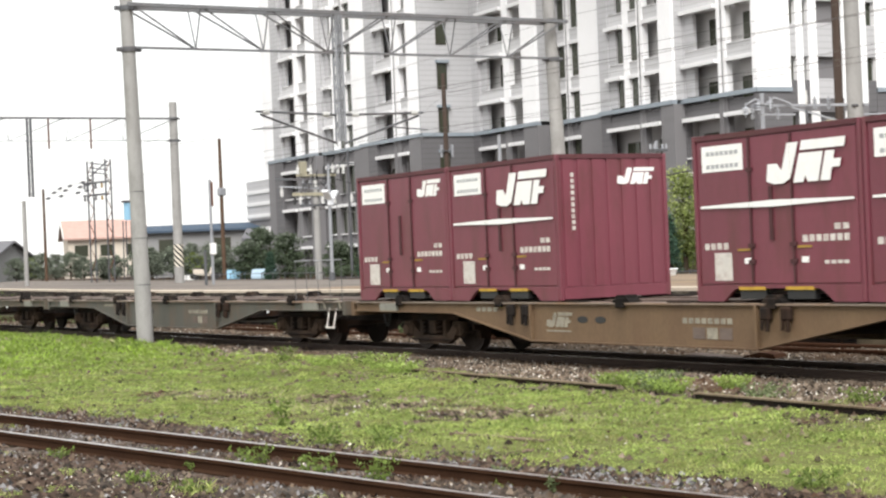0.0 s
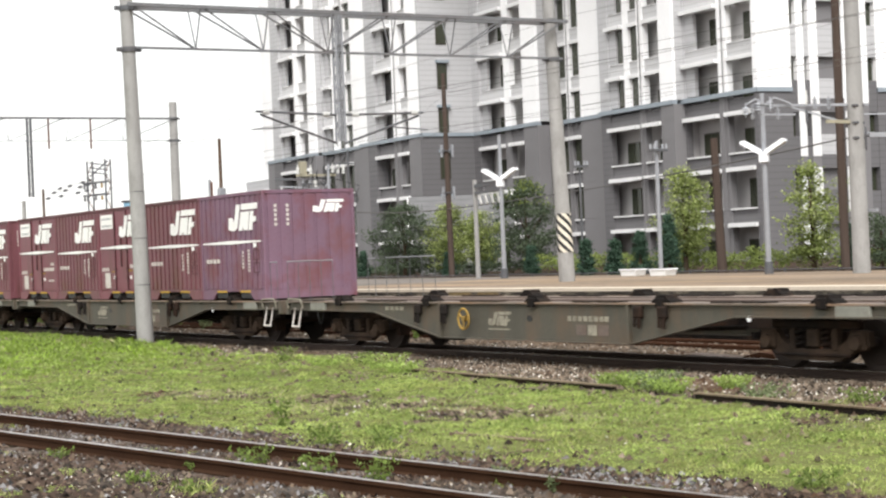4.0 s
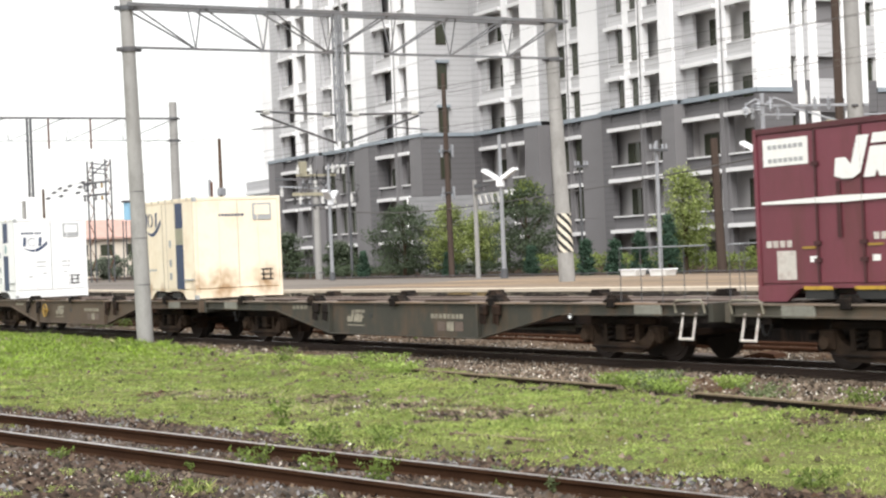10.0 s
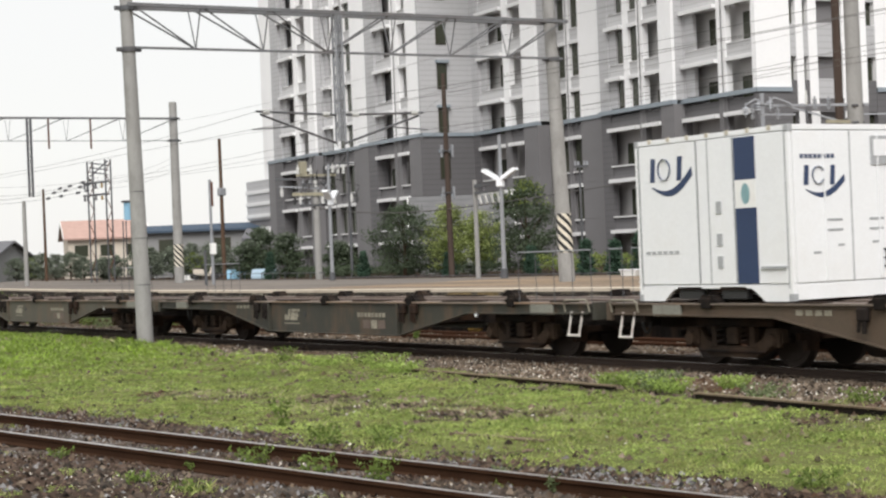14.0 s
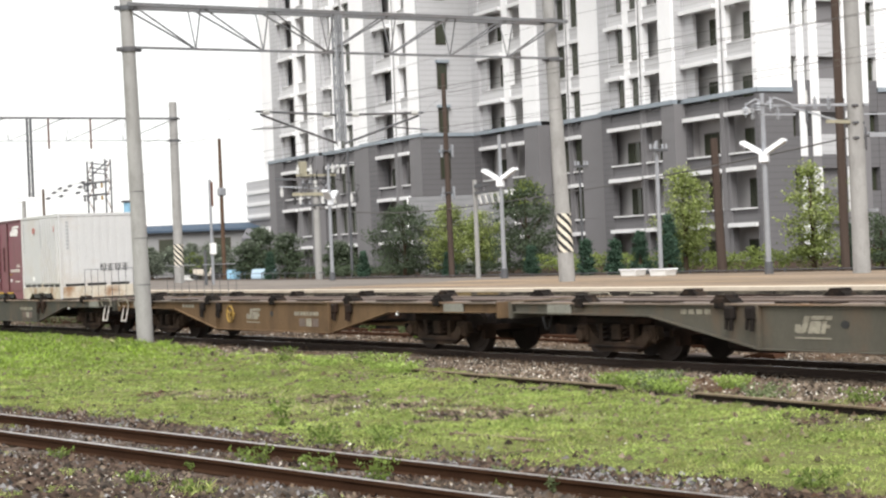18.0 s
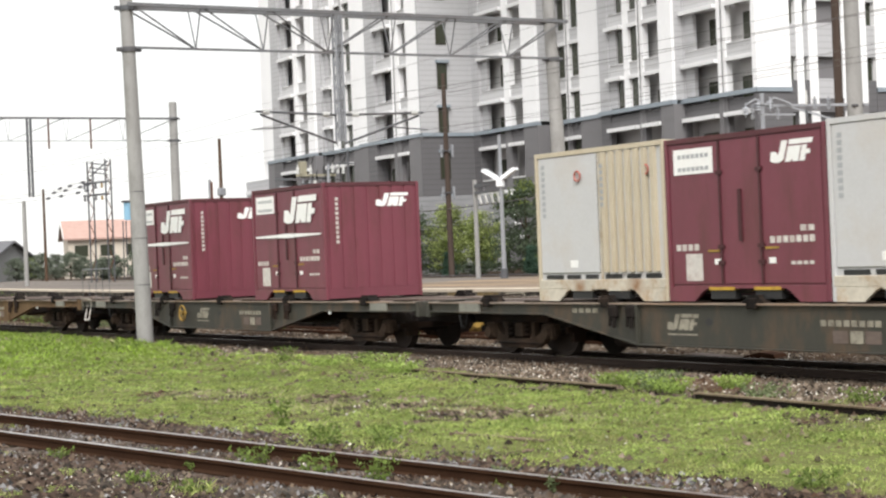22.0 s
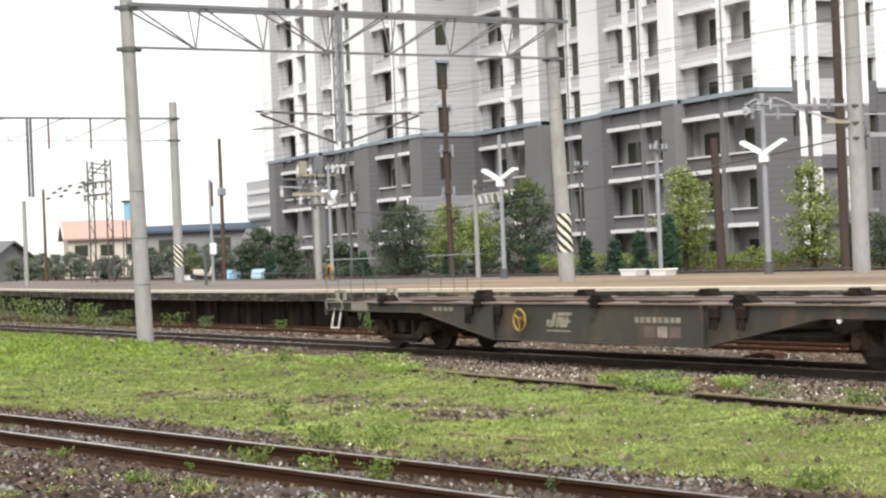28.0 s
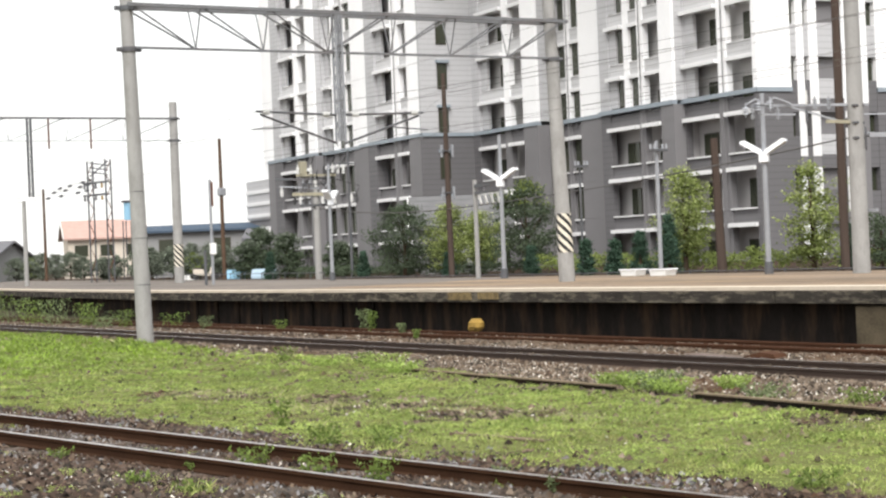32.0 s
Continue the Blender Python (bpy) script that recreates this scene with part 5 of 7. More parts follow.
def water_tower():
    t = thing("water_tower", "small pale blue water tank on a thin steel stand", "water tower", pose(-142.3, 36.5, 0.9))
    bm = bmesh.new()
    rod(bm, (0, 0, 5.0), (0, 0, 6.5), 0.36, seg=16)
    part("tank", bm, M["car_blue"], t)
    for dx, dy in ((-0.4, -0.4), (0.4, -0.4), (-0.4, 0.4), (0.4, 0.4)):
        bm = bmesh.new()
        bar(bm, (dx, dy, -0.2), (dx * 0.9, dy * 0.9, 4.9), 0.08, 0.08)
        part("leg", bm, M["galv_dark"], t)
    boxes("tank_lid", M["galv_dark"], t, "", (-0.42, 0.42, -0.42, 0.42, 6.5, 6.65))


water_tower()
pole(-84.0, 26.8, 0.9, 6.8, 0.08, 0.06, "galv_dark", "thin dark pole before the grey facade")
pole(-55.04, 16.65, 1.0, 3.62, 0.09, 0.075, "concrete", "short concrete post with a row of insulators")
pole(-103.2, 27.85, 0.9, 8.9, 0.14, 0.1, "brown_pole", "tall red-brown pole behind the platform")
pole(-73.26, 14.06, 1.0, 4.7, 0.07, 0.06, "galv", "slim platform pole with a white sign box")
pole(-107.7, 16.5, 0.9, 5.4, 0.15, 0.12, "concrete", "concrete pole far down the platform")
pole(-146.0, 30.4, 1.0, 7.8, 0.14, 0.1, "brown_pole", "rust-brown pole in the distance")
pole(-73.05, 13.62, 1.0, 1.55, 0.07, 0.06, "galv_dark", "short dark post beside the slim platform pole")
boxes("sign_box", M["white_paint"], None, "", (-73.36, -73.1, 13.98, 14.2, 2.35, 2.85), bevel=0.01)
tagged(bpy.data.objects["sign_box"], "small white box on the slim platform pole", "box")


def gear(x, y, z):
    t = thing("insulator_rack", "steel beam with hanging white insulators between two posts", "insulator rack", pose(x, y, z, 0, 0, -12))
    boxes("beam", M["galv_dark"], t, "", (0, 2.6, -0.05, 0.05, 0.12, 0.24))
    boxes("beam", M["galv_dark"], t, "", (0, 2.6, -0.04, 0.04, -0.12, -0.04))
    for i in range(4):
        x0 = 0.38 + 0.62 * i
        bm = bmesh.new()
        for k in range(5):
            rod(bm, (x0 + 0.05 * k, 0, -0.16 - 0.075 * k), (x0 + 0.05 * k, 0, -0.2 - 0.075 * k), 0.07, 0.045, seg=10)
        rod(bm, (x0, 0, -0.04), (x0 + 0.24, 0, -0.5), 0.025, seg=6)
        part("insulator", bm, M["insulator"], t, "white insulator string")


gear(-54.95, 16.6, 4.2)


def lattice_tower(x, y, z, h, w, label):
    t = thing("lattice_tower", label, "lattice tower", pose(x, y, z, 0, 0, 10))
    for dx in (-w / 2, w / 2):
        for dy in (-0.2, 0.2):
            bm = bmesh.new()
            bar(bm, (dx, dy, 0), (dx, dy, h), 0.08, 0.08)
            part("leg", bm, M["galv_dark"], t)
        for k in range(int(h / 0.8)):
            s = 1 if k % 2 else -1
            bm = bmesh.new()
            bar(bm, (dx, -0.2 * s, 0.8 * k), (dx, 0.2 * s, 0.8 * k + 0.8), 0.04, 0.04)
            part("lacing", bm, M["rust_steel"], t)
    for z in (h - 1.5, h - 2.3):
        boxes("cross_arm", M["galv_dark"], t, "steel cross-arm", (-w / 2 - 0.9, w / 2, -0.06, 0.06, z, z + 0.12))
        for q in (-w / 2 - 0.8, -w / 2 - 0.4, -0.5, 0.3):
            bm = bmesh.new()
            rod(bm, (q, 0, z - 0.3), (q, 0, z), 0.09, 0.06, seg=8)
            part("insulator", bm, M["ochre" if q > 0 else "galv_dark"], t, "hanging insulator")
    for k in range(4):
        bm = bmesh.new()
        bar(bm, (-w / 2, 0, h - 0.1 - 0.3 * k), (w / 2, 0, h - 0.1 - 0.3 * ((k + 1) % 4)), 0.07, 0.07)
        part("cross_beam", bm, M["galv_dark"], t)


lattice_tower(-111.12, 22.7, 0.9, 8.1, 2.3, "rusty two-legged lattice tower beside the line")


# fence behind the platform
def fence(x0, y0, x1, y1, z, label, tall=0.5):
    t = thing("fence", label, "fence", pose(0, 0, 0))
    a, b = Vector((x0, y0, z)), Vector((x1, y1, z))
    n = int((b - a).length / 2.2)
    for i in range(n + 1):
        p = a.lerp(b, i / n)
        bm = bmesh.new()
        rod(bm, p, p + Vector((0, 0, tall)), 0.024, seg=6)
        part("post", bm, M["galv_dark"], t)
    up = Vector((0, 0, tall - 0.05))
    bm = bmesh.new()
    rod(bm, a + up, b + up, 0.018, seg=6)
    part("rail", bm, M["galv_dark"], t)


fence(-20, 18.4, -52, 18.6, 0.85, "knee-high dark pipe fence behind the platform", 0.26)
fence(-52.2, 18.6, -74, 20.0, 0.85, "knee-high dark pipe fence behind the platform", 0.26)
fence(-74.2, 20.1, -125, 29.0, 0.85, "low dark pipe fence behind the platform")


def planter(x, y, z, label):
    t = thing("planter_tub", label, "planter", pose(x, y, z, 0, 0, 0), group="planter tubs")
    bm = bmesh.new()
    slab(bm, [(-0.36, 0.0), (0.36, 0.0), (0.43, 0.17), (-0.43, 0.17)], -0.21, 0.21)
    part("tub", bm, M["white_paint"], t, "white tub")
    boxes("rim", M["lamp_white"], t, "white rim", (-0.46, 0.46, -0.24, 0.24, 0.17, 0.215), bevel=0.01)
    boxes("soil", M["bark"], t, "dark soil", (-0.4, 0.4, -0.19, 0.19, 0.18, 0.22))


planter(-46.0, 16.9, 1.0, "white planter tub on the platform")
planter(-43.8, 16.4, 1.0, "white planter tub on the platform")


# ---- trees ----
def leaves(centres, size, r, n_each, spread):
    k = len(centres) * n_each
    c = np.repeat(centres, n_each, 0) + r.normal(0, spread, (k, 3)) * (1.2, 1.2, 0.6)
    u = r.normal(0, 1, (k, 3))
    u[:, 2] *= 0.6
    u /= np.linalg.norm(u, axis=1)[:, None]
    w = np.cross(u, r.normal(0, 1, (k, 3)))
    w /= np.linalg.norm(w, axis=1)[:, None]
    s = size * r.uniform(0.6, 1.4, (k, 1))
    return np.stack([c - u * s, c - w * s * 0.55, c + u * s, c + w * s * 0.55], 1).reshape(-1, 3), np.arange(k * 4).reshape(-1, 4)


def tree(x, y, z, h, rad, shape, material, label, seed, n=150, each=18, base=0.15, second=None, size=None, lit=0.0):
    r = np.random.default_rng(seed)
    t = thing("tree", label, "tree", pose(x, y, z), group="trees")
    bm = bmesh.new()
    rod(bm, (0, 0, -0.2), (r.normal(0, 0.03), r.normal(0, 0.03), h * 0.8), 0.03 + 0.022 * h, 0.02, seg=8)
    part("trunk", bm, M["bark"], t)
    cs = []
    while len(cs) < n:
        f = r.random()
        a = r.uniform(0, 6.28)
        if shape == "cone":
            lim = rad * (1 - f) ** 0.85 * (0.5 + 0.5 * min(1, f * 8))
        elif shape == "bush":
            lim = rad * math.sqrt(max(0.0, 1 - (2 * f - 0.85) ** 2 * 0.85))
        else:
            lim = rad * (math.sin(math.pi * min(1, 0.1 + f * 0.88)) ** 0.7) * (0.75 + 0.3 * math.sin(3 * a + 5 * f + seed))
        d = lim * (r.uniform(0.1, 1.0) ** 0.6) * r.choice((1.0, 1.0, 1.18))
        cs.append((d * math.cos(a), d * math.sin(a), h * (base + (1 - base) * f)))
    cs = np.array(cs)
    for i in range(7):
        c = cs[r.integers(len(cs))]
        bm = bmesh.new()
        rod(bm, (0, 0, max(0.15, c[2] * 0.55)), c, 0.02 + 0.006 * h, 0.008, seg=5)
        part("limb", bm, M["bark"], t)
    sp = 0.11 * rad + 0.03
    sz = size or (0.036 + 0.006 * h)
    each = int(each * 2.2)
    lv, lf = leaves(cs, sz, r, each, sp)
    raw_mesh("crown", lv, lf, M[material], t)
    # paler leaves laid over the clump tops paint in the light that catches there
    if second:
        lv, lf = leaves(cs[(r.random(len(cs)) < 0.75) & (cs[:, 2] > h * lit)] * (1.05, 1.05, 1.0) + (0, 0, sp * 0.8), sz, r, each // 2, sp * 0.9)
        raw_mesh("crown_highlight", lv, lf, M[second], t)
    return t


tree(-76.5, 25.8, 0.85, 3.6, 1.55, "bush", "leaf_dark", "broad dark evergreen shrub before the grey facade", 31, 120, 34)
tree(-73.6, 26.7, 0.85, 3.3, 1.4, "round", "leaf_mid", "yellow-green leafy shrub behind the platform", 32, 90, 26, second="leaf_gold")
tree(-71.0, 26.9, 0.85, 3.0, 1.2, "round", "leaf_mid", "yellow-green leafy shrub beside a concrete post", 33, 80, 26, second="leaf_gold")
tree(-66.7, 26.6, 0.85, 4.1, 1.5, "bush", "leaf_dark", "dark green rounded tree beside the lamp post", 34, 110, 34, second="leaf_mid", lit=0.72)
for i, (x, y, h) in enumerate(((-53.9, 20.7, 1.35), (-53.3, 21.6, 1.3), (-52.8, 22.4, 1.6), (-50.7, 22.1, 2.15), (-81.0, 25.9, 1.35), (-90.8, 25.2, 1.5), (-41.6, 22.4, 1.5), (-63.4, 24.6, 1.2), (-69.8, 24.3, 1.1))):
    tree(x, y, 0.88, h, 0.18 * h + 0.1, "cone", "leaf_blue", "small dark conical cypress", 40 + i, 120, 24, base=0.03, size=0.04)
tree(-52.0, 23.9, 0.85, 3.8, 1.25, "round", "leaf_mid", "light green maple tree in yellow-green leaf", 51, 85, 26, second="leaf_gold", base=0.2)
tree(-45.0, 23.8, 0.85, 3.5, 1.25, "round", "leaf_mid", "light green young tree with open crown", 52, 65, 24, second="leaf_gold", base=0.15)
tree(-40.9, 22.9, 0.85, 1.8, 0.9, "bush", "leaf_dark", "dark shrub beside the concrete mast", 53, 90, 16)


def hedge(x0, y0, x1, y1, h, w, label, seed, material="leaf_mid"):
    r = np.random.default_rng(seed)
    t = thing("hedge", label, "hedge", pose(x0, y0, 0.9))
    span = math.hypot(x1 - x0, y1 - y0)
    count = int(span / 1.6)
    for k in range(count):
        # each bush a little higher or lower than the next
        n = int(span / count * 20)
        f = (k + r.random(n)) / count
        tall = h * (0.8 + 0.4 * r.random())
        c = np.stack([(x1 - x0) * f, (y1 - y0) * f, tall * np.sqrt(r.random(n))], -1) + r.normal(0, 1, (n, 3)) * (0.1, w * 0.4, 0.04)
        lv, lf = leaves(c, 0.06, r, 16, 0.1)
        ob = raw_mesh("bush", lv, lf, M[material])
        ob.parent = t


hedge(-41, 23.6, -66, 26.4, 0.7, 0.8, "low clipped hedge before the building", 61)
hedge(-66, 26.5, -92, 27.5, 0.5, 0.7, "low hedge before the building", 62, "leaf_dark")
# row of trees far down the line
for i in range(17):
    f = i / 16
    x, y = -116 - 52 * f, 31.2 + 4.0 * f - 0.35 * (i % 3)
    if i in (3, 6, 9, 12):
        continue
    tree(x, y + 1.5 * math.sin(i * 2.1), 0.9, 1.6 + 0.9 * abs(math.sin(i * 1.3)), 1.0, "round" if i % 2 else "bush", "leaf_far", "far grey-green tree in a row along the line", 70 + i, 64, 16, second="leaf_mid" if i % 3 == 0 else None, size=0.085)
for i, (x, y, h) in enumerate(((-100.5, 31.0, 3.4), (-104.5, 30.2, 3.0), (-112, 34.5, 3.6), (-94.5, 31.5, 2.6), (-132.4, 36.4, 3.1), (-128.6, 36.0, 2.8), (-124.8, 36.4, 3.2), (-121.6, 35.8, 2.9), (-136.5, 36.2, 2.6))):
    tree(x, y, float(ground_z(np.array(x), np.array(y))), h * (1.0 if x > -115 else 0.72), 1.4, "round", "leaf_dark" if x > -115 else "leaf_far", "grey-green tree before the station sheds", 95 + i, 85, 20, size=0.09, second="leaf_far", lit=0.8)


# ---- houses ----
def gable_house(x, y, z, turn, lx, ly, wall, ridge, wallm, roofm, label, wins=3):
    t = thing("house", label, "house", pose(x, y, z, 0, 0, turn))
    bm = bmesh.new()
    box(bm, -lx / 2, lx / 2, -ly / 2, ly / 2, 0, wall)
    part("wall", bm, M[wallm], t)
    for s in (-1, 1):
        bm = bmesh.new()
        q = [(-lx / 2 - 0.5, s * (ly / 2 + 0.5), wall - 0.25), (lx / 2 + 0.5, s * (ly / 2 + 0.5), wall - 0.25), (lx / 2 + 0.5, 0, ridge), (-lx / 2 - 0.5, 0, ridge)]
        lo = [bm.verts.new(p) for p in q]
        hi = [bm.verts.new((p[0], p[1], p[2] + 0.18)) for p in q]
        bm.faces.new(lo)
        bm.faces.new(hi[::-1])
        for i in range(4):
            j = (i + 1) % 4
            bm.faces.new((lo[i], lo[j], hi[j], hi[i]))
        part("roof", bm, M[roofm], t)
    for s in (-1, 1):
        bm = bmesh.new()
        v = [bm.verts.new(p) for p in ((s * lx / 2, -ly / 2, wall), (s * lx / 2, ly / 2, wall), (s * lx / 2, 0, ridge - 0.05))]
        w = [bm.verts.new((p.co.x - s * 0.15, p.co.y, p.co.z)) for p in v]
        bm.faces.new(v)
        bm.faces.new(w[::-1])
        for i in range(3):
            j = (i + 1) % 3
            bm.faces.new((v[i], v[j], w[j], w[i]))
        part("gable", bm, M[wallm], t)
        if roofm in ("roof_pink", "roof_tile"):
            for q in (-1, 1):
                bm = bmesh.new()
                bar(bm, (s * (lx / 2 + 0.53), q * (ly / 2 + 0.5), wall - 0.2), (s * (lx / 2 + 0.53), 0, ridge + 0.08), 0.06, 0.3)
                part("bargeboard", bm, M["white_paint"], t, "white bargeboard")
    for i in range(wins):
        c = -lx / 2 + lx * (i + 0.5) / wins
        win = boxes("window", M["frame"], t, "", (c - 0.7, c + 0.7, -ly / 2 - 0.04, -ly / 2 - 0.002, wall - 2.0, wall - 0.8))
        boxes("pane", glass, win, "", (c - 0.62, c + 0.62, -ly / 2 - 0.055, -ly / 2 - 0.043, wall - 1.92, wall - 0.88))
    return t


gable_house(-181.6, 48.6, 0.9, 76, 8.0, 6.0, 4.3, 6.0, "house_wall", "roof_pink", "cream house with salmon-pink tiled roof")
gable_house(-169.0, 31.0, 0.9, 40, 8.0, 6.0, 2.5, 3.8, "grey_wall", "roof_dark", "low house with dark grey roof")
gable_house(-139.0, 44.0, 0.9, 58, 14.0, 5.0, 4.0, 4.25, "grey_wall", "roof_blue", "long low shed with blue-grey roof")
gable_house(-81.8, 32.4, 0.9, 60, 4.6, 4.0, 2.6, 4.0, "grey_wall", "roof_tile", "small grey house with pale grey tiled roof and white gable boards", 2)
gable_house(-129.5, 47.0, 0.9, 58, 9.0, 6.0, 3.0, 3.6, "grey_wall", "roof_dark", "low grey shed beside the apartment block", 2)


def car(x, y, z, turn, material, label):
    t = thing("parked_car", label, "car", pose(x, y, z, 0, 0, turn))
    bm = bmesh.new()
    slab(bm, [(-1.8, 0.3), (1.8, 0.3), (1.85, 0.75), (1.1, 0.9), (0.55, 1.4), (-1.2, 1.42), (-1.75, 0.95)], -0.75, 0.75)
    bmesh.ops.bevel(bm, geom=bm.edges[:], offset=0.05, segments=2, affect="EDGES")
    part("body", bm, M[material], t)
    for s in (-1, 1):
        boxes("side_window", glass, t, "", (-1.1, 0.6, s * 0.752 - 0.005, s * 0.752 + 0.005, 0.95, 1.32))
        for q in (-1.15, 1.15):
            bm = bmesh.new()
            rod(bm, (q, s * 0.6, 0.3), (q, s * 0.78, 0.3), 0.3, seg=16)
            wv = part("wheel", bm, M["tyre"], t)
            bm = bmesh.new()
            rod(bm, (q, s * 0.781, 0.3), (q, s * 0.79, 0.3), 0.17, seg=12)
            part("rim", bm, M["galv"], wv)


car(-102.1, 30.2, 0.06, 149, "car_white", "small pale grey-blue car parked behind the fence")
car(-106.6, 30.5, 0.06, 149, "car_blue", "small light blue car parked behind the fence")

def scooter(x, y, z, turn, material, label):
    t = thing("motor_scooter", label, "scooter", pose(x, y, z, 0, 0, turn), group="parked scooters")
    for q in (-0.62, 0.62):
        bm = bmesh.new()
        rod(bm, (q, -0.05, 0.22), (q, 0.05, 0.22), 0.22, seg=14)
        part("wheel", bm, M["black"], t, "black rubber wheel")
    bm = bmesh.new()
    slab(bm, [(-0.75, 0.35), (-0.1, 0.28), (0.3, 0.28), (0.5, 0.9), (0.42, 0.95), (0.2, 0.4), (-0.1, 0.45), (-0.15, 0.7), (-0.8, 0.72)], -0.16, 0.16)
    part("body", bm, M[material], t)
    boxes("seat", M["black"], t, "black seat", (-0.75, -0.12, -0.14, 0.14, 0.725, 0.8), bevel=0.03)
    bm = bmesh.new()
    rod(bm, (0.46, -0.32, 1.0), (0.46, 0.32, 1.0), 0.02, seg=6)
    part("handlebar", bm, M["black"], t)


for i, (x, y, turn, tone) in enumerate(((-103.3, 26.6, 70, "house_wall"), (-112.0, 29.3, 80, "white_paint"))):
    scooter(x, y, float(ground_z(np.array(x), np.array(y))), turn, tone, "pale motor scooter parked behind the platform fence")
# weeds along the line
for i, (x, y, h, s, n) in enumerate(((-20.2, -2.2, 0.3, 0.4, 420), (-21.3, -2.0, 0.22, 0.35, 260), (-18.0, -2.1, 0.2, 0.4, 260), (-16.4, -1.9, 0.2, 0.35, 220), (-16.1, -1.5, 0.42, 0.09, 110), (-17.2, -9.93, 0.2, 0.25, 170), (-16.0, -9.75, 0.2, 0.25, 170), (-14.85, -9.7, 0.22, 0.22, 170),
                                         (-20.8, -7.85, 0.36, 0.16, 120), (-18.3, -8.5, 0.24, 0.26, 200), (-17.4, -8.2, 0.26, 0.2, 160), (-19.7, -11.2, 0.12, 0.16, 90), (-16.75, -11.4, 0.12, 0.2, 110), (-15.6, -11.3, 0.12, 0.22, 110), (-13.9, -8.9, 0.16, 0.1, 70), (-12.9, -9.0, 0.16, 0.1, 70), (-11.7, -7.1, 0.14, 0.25, 150), (-29.5, -1.9, 0.25, 0.3, 200), (-32.0, -2.4, 0.28, 0.28, 180), (-17.2, -10.6, 0.12, 0.1, 60))):
    weed_plant(x, y, h, s, n, 200 + i, "weed_grey" if i in (0, 2, 14, 15) else "weed_dark")
# lush clumps over the edging
for i, (x, y, h, s) in enumerate(((-20.6, -2.15, 0.26, 0.42), (-21.5, -1.95, 0.2, 0.4), (-19.9, -2.2, 0.22, 0.36), (-28.5, -2.05, 0.26, 0.5), (-27.4, -2.3, 0.2, 0.45), (-19.6, -1.3, 0.18, 0.3), (-30.3, -2.3, 0.2, 0.5))):
    weed_plant(x, y, h, s, 520, 290 + i, "clover")
for i, (x, y, h, s) in enumerate(((-56.0, 5.0, 0.7, 0.8), (-60, 4.6, 0.8, 1.0), (-58.3, 4.2, 0.9, 0.7), (-64, 4.6, 0.8, 1.2), (-43.0, 5.6, 0.85, 0.25), (-44.6, 6.2, 0.9, 0.3), (-48.0, 5.2, 0.45, 0.35), (-41.0, 5.4, 0.4, 0.2), (-38.5, 4.4, 0.35, 0.15), (-52.0, 4.5, 0.6, 0.4))):
    weed_plant(x, y, h * 0.7, s * 0.7, 220, 240 + i, "weed_grey" if i % 2 else "weed_dark")
for i, (x, y, h, s) in enumerate(((-61.5, 4.0, 0.85, 0.55), (-64.5, 3.7, 1.0, 0.7), (-67.5, 3.9, 0.95, 0.8), (-71.0, 4.2, 1.0, 1.0), (-75.5, 4.4, 1.1, 1.3), (-59.0, 3.6, 0.45, 0.5), (-80, 5.0, 1.2, 1.5))):
    weed_plant(x, y, h, s, 420, 270 + i, "weed_grey" if i % 2 else "weed_dark")


# ---- train ----
TRACK_Y = 1.225
PITCH = 20.19
SLOT = 3.745
movers = []


def wagon_x(i):
    return -144.65 + PITCH * (i - 7)


def logo(bm, x0, x1, z0, z1, y, d=0.006):
    """The operator's sign as plain slanted shapes."""
    w, h = x1 - x0, z1 - z0
    X = lambda f: x0 + w * f
    Z = lambda f: z0 + h * f
    slab(bm, [(X(0.0), Z(0.08)), (X(0.1), Z(0.0)), (X(0.22), Z(0.0)), (X(0.31), Z(0.12)), (X(0.42), Z(0.98)), (X(0.28), Z(0.98)), (X(0.2), Z(0.32)), (X(0.14), Z(0.5)), (X(0.02), Z(0.5))], y, y - d)
    slab(bm, [(X(0.345), Z(0.0)), (X(0.47), Z(0.0)), (X(0.5), Z(0.16)), (X(0.53), Z(0.0)), (X(0.655), Z(0.0)), (X(0.725), Z(0.7)), (X(0.43), Z(0.7))], y, y - d)
    slab(bm, [(X(0.68), Z(0.0)), (X(0.8), Z(0.0)), (X(0.825), Z(0.3)), (X(0.92), Z(0.3)), (X(0.94), Z(0.5)), (X(0.845), Z(0.5)), (X(0.865), Z(0.7)), (X(0.755), Z(0.7))], y, y - d)
    slab(bm, [(X(0.44), Z(0.77)), (X(0.98), Z(0.77)), (X(1.0), Z(1.0)), (X(0.465), Z(1.0))], y, y - d)


def bars(bm, x0, x1, z0, z1, y, n, d=0.005, vertical=False):
    """Writing too small to read, as plain bars."""
    for i in range(n):
        if vertical:
            a = z0 + (z1 - z0) * i / n
            slab(bm, [(x0, a), (x1, a), (x1, a + (z1 - z0) / n * 0.66), (x0, a + (z1 - z0) / n * 0.66)], y, y - d)
        else:
            a = x0 + (x1 - x0) * i / n
            b = a + (x1 - x0) / n * 0.72
            slab(bm, [(a, z0), (b, z0), (b, z1), (a, z1)], y, y - d)


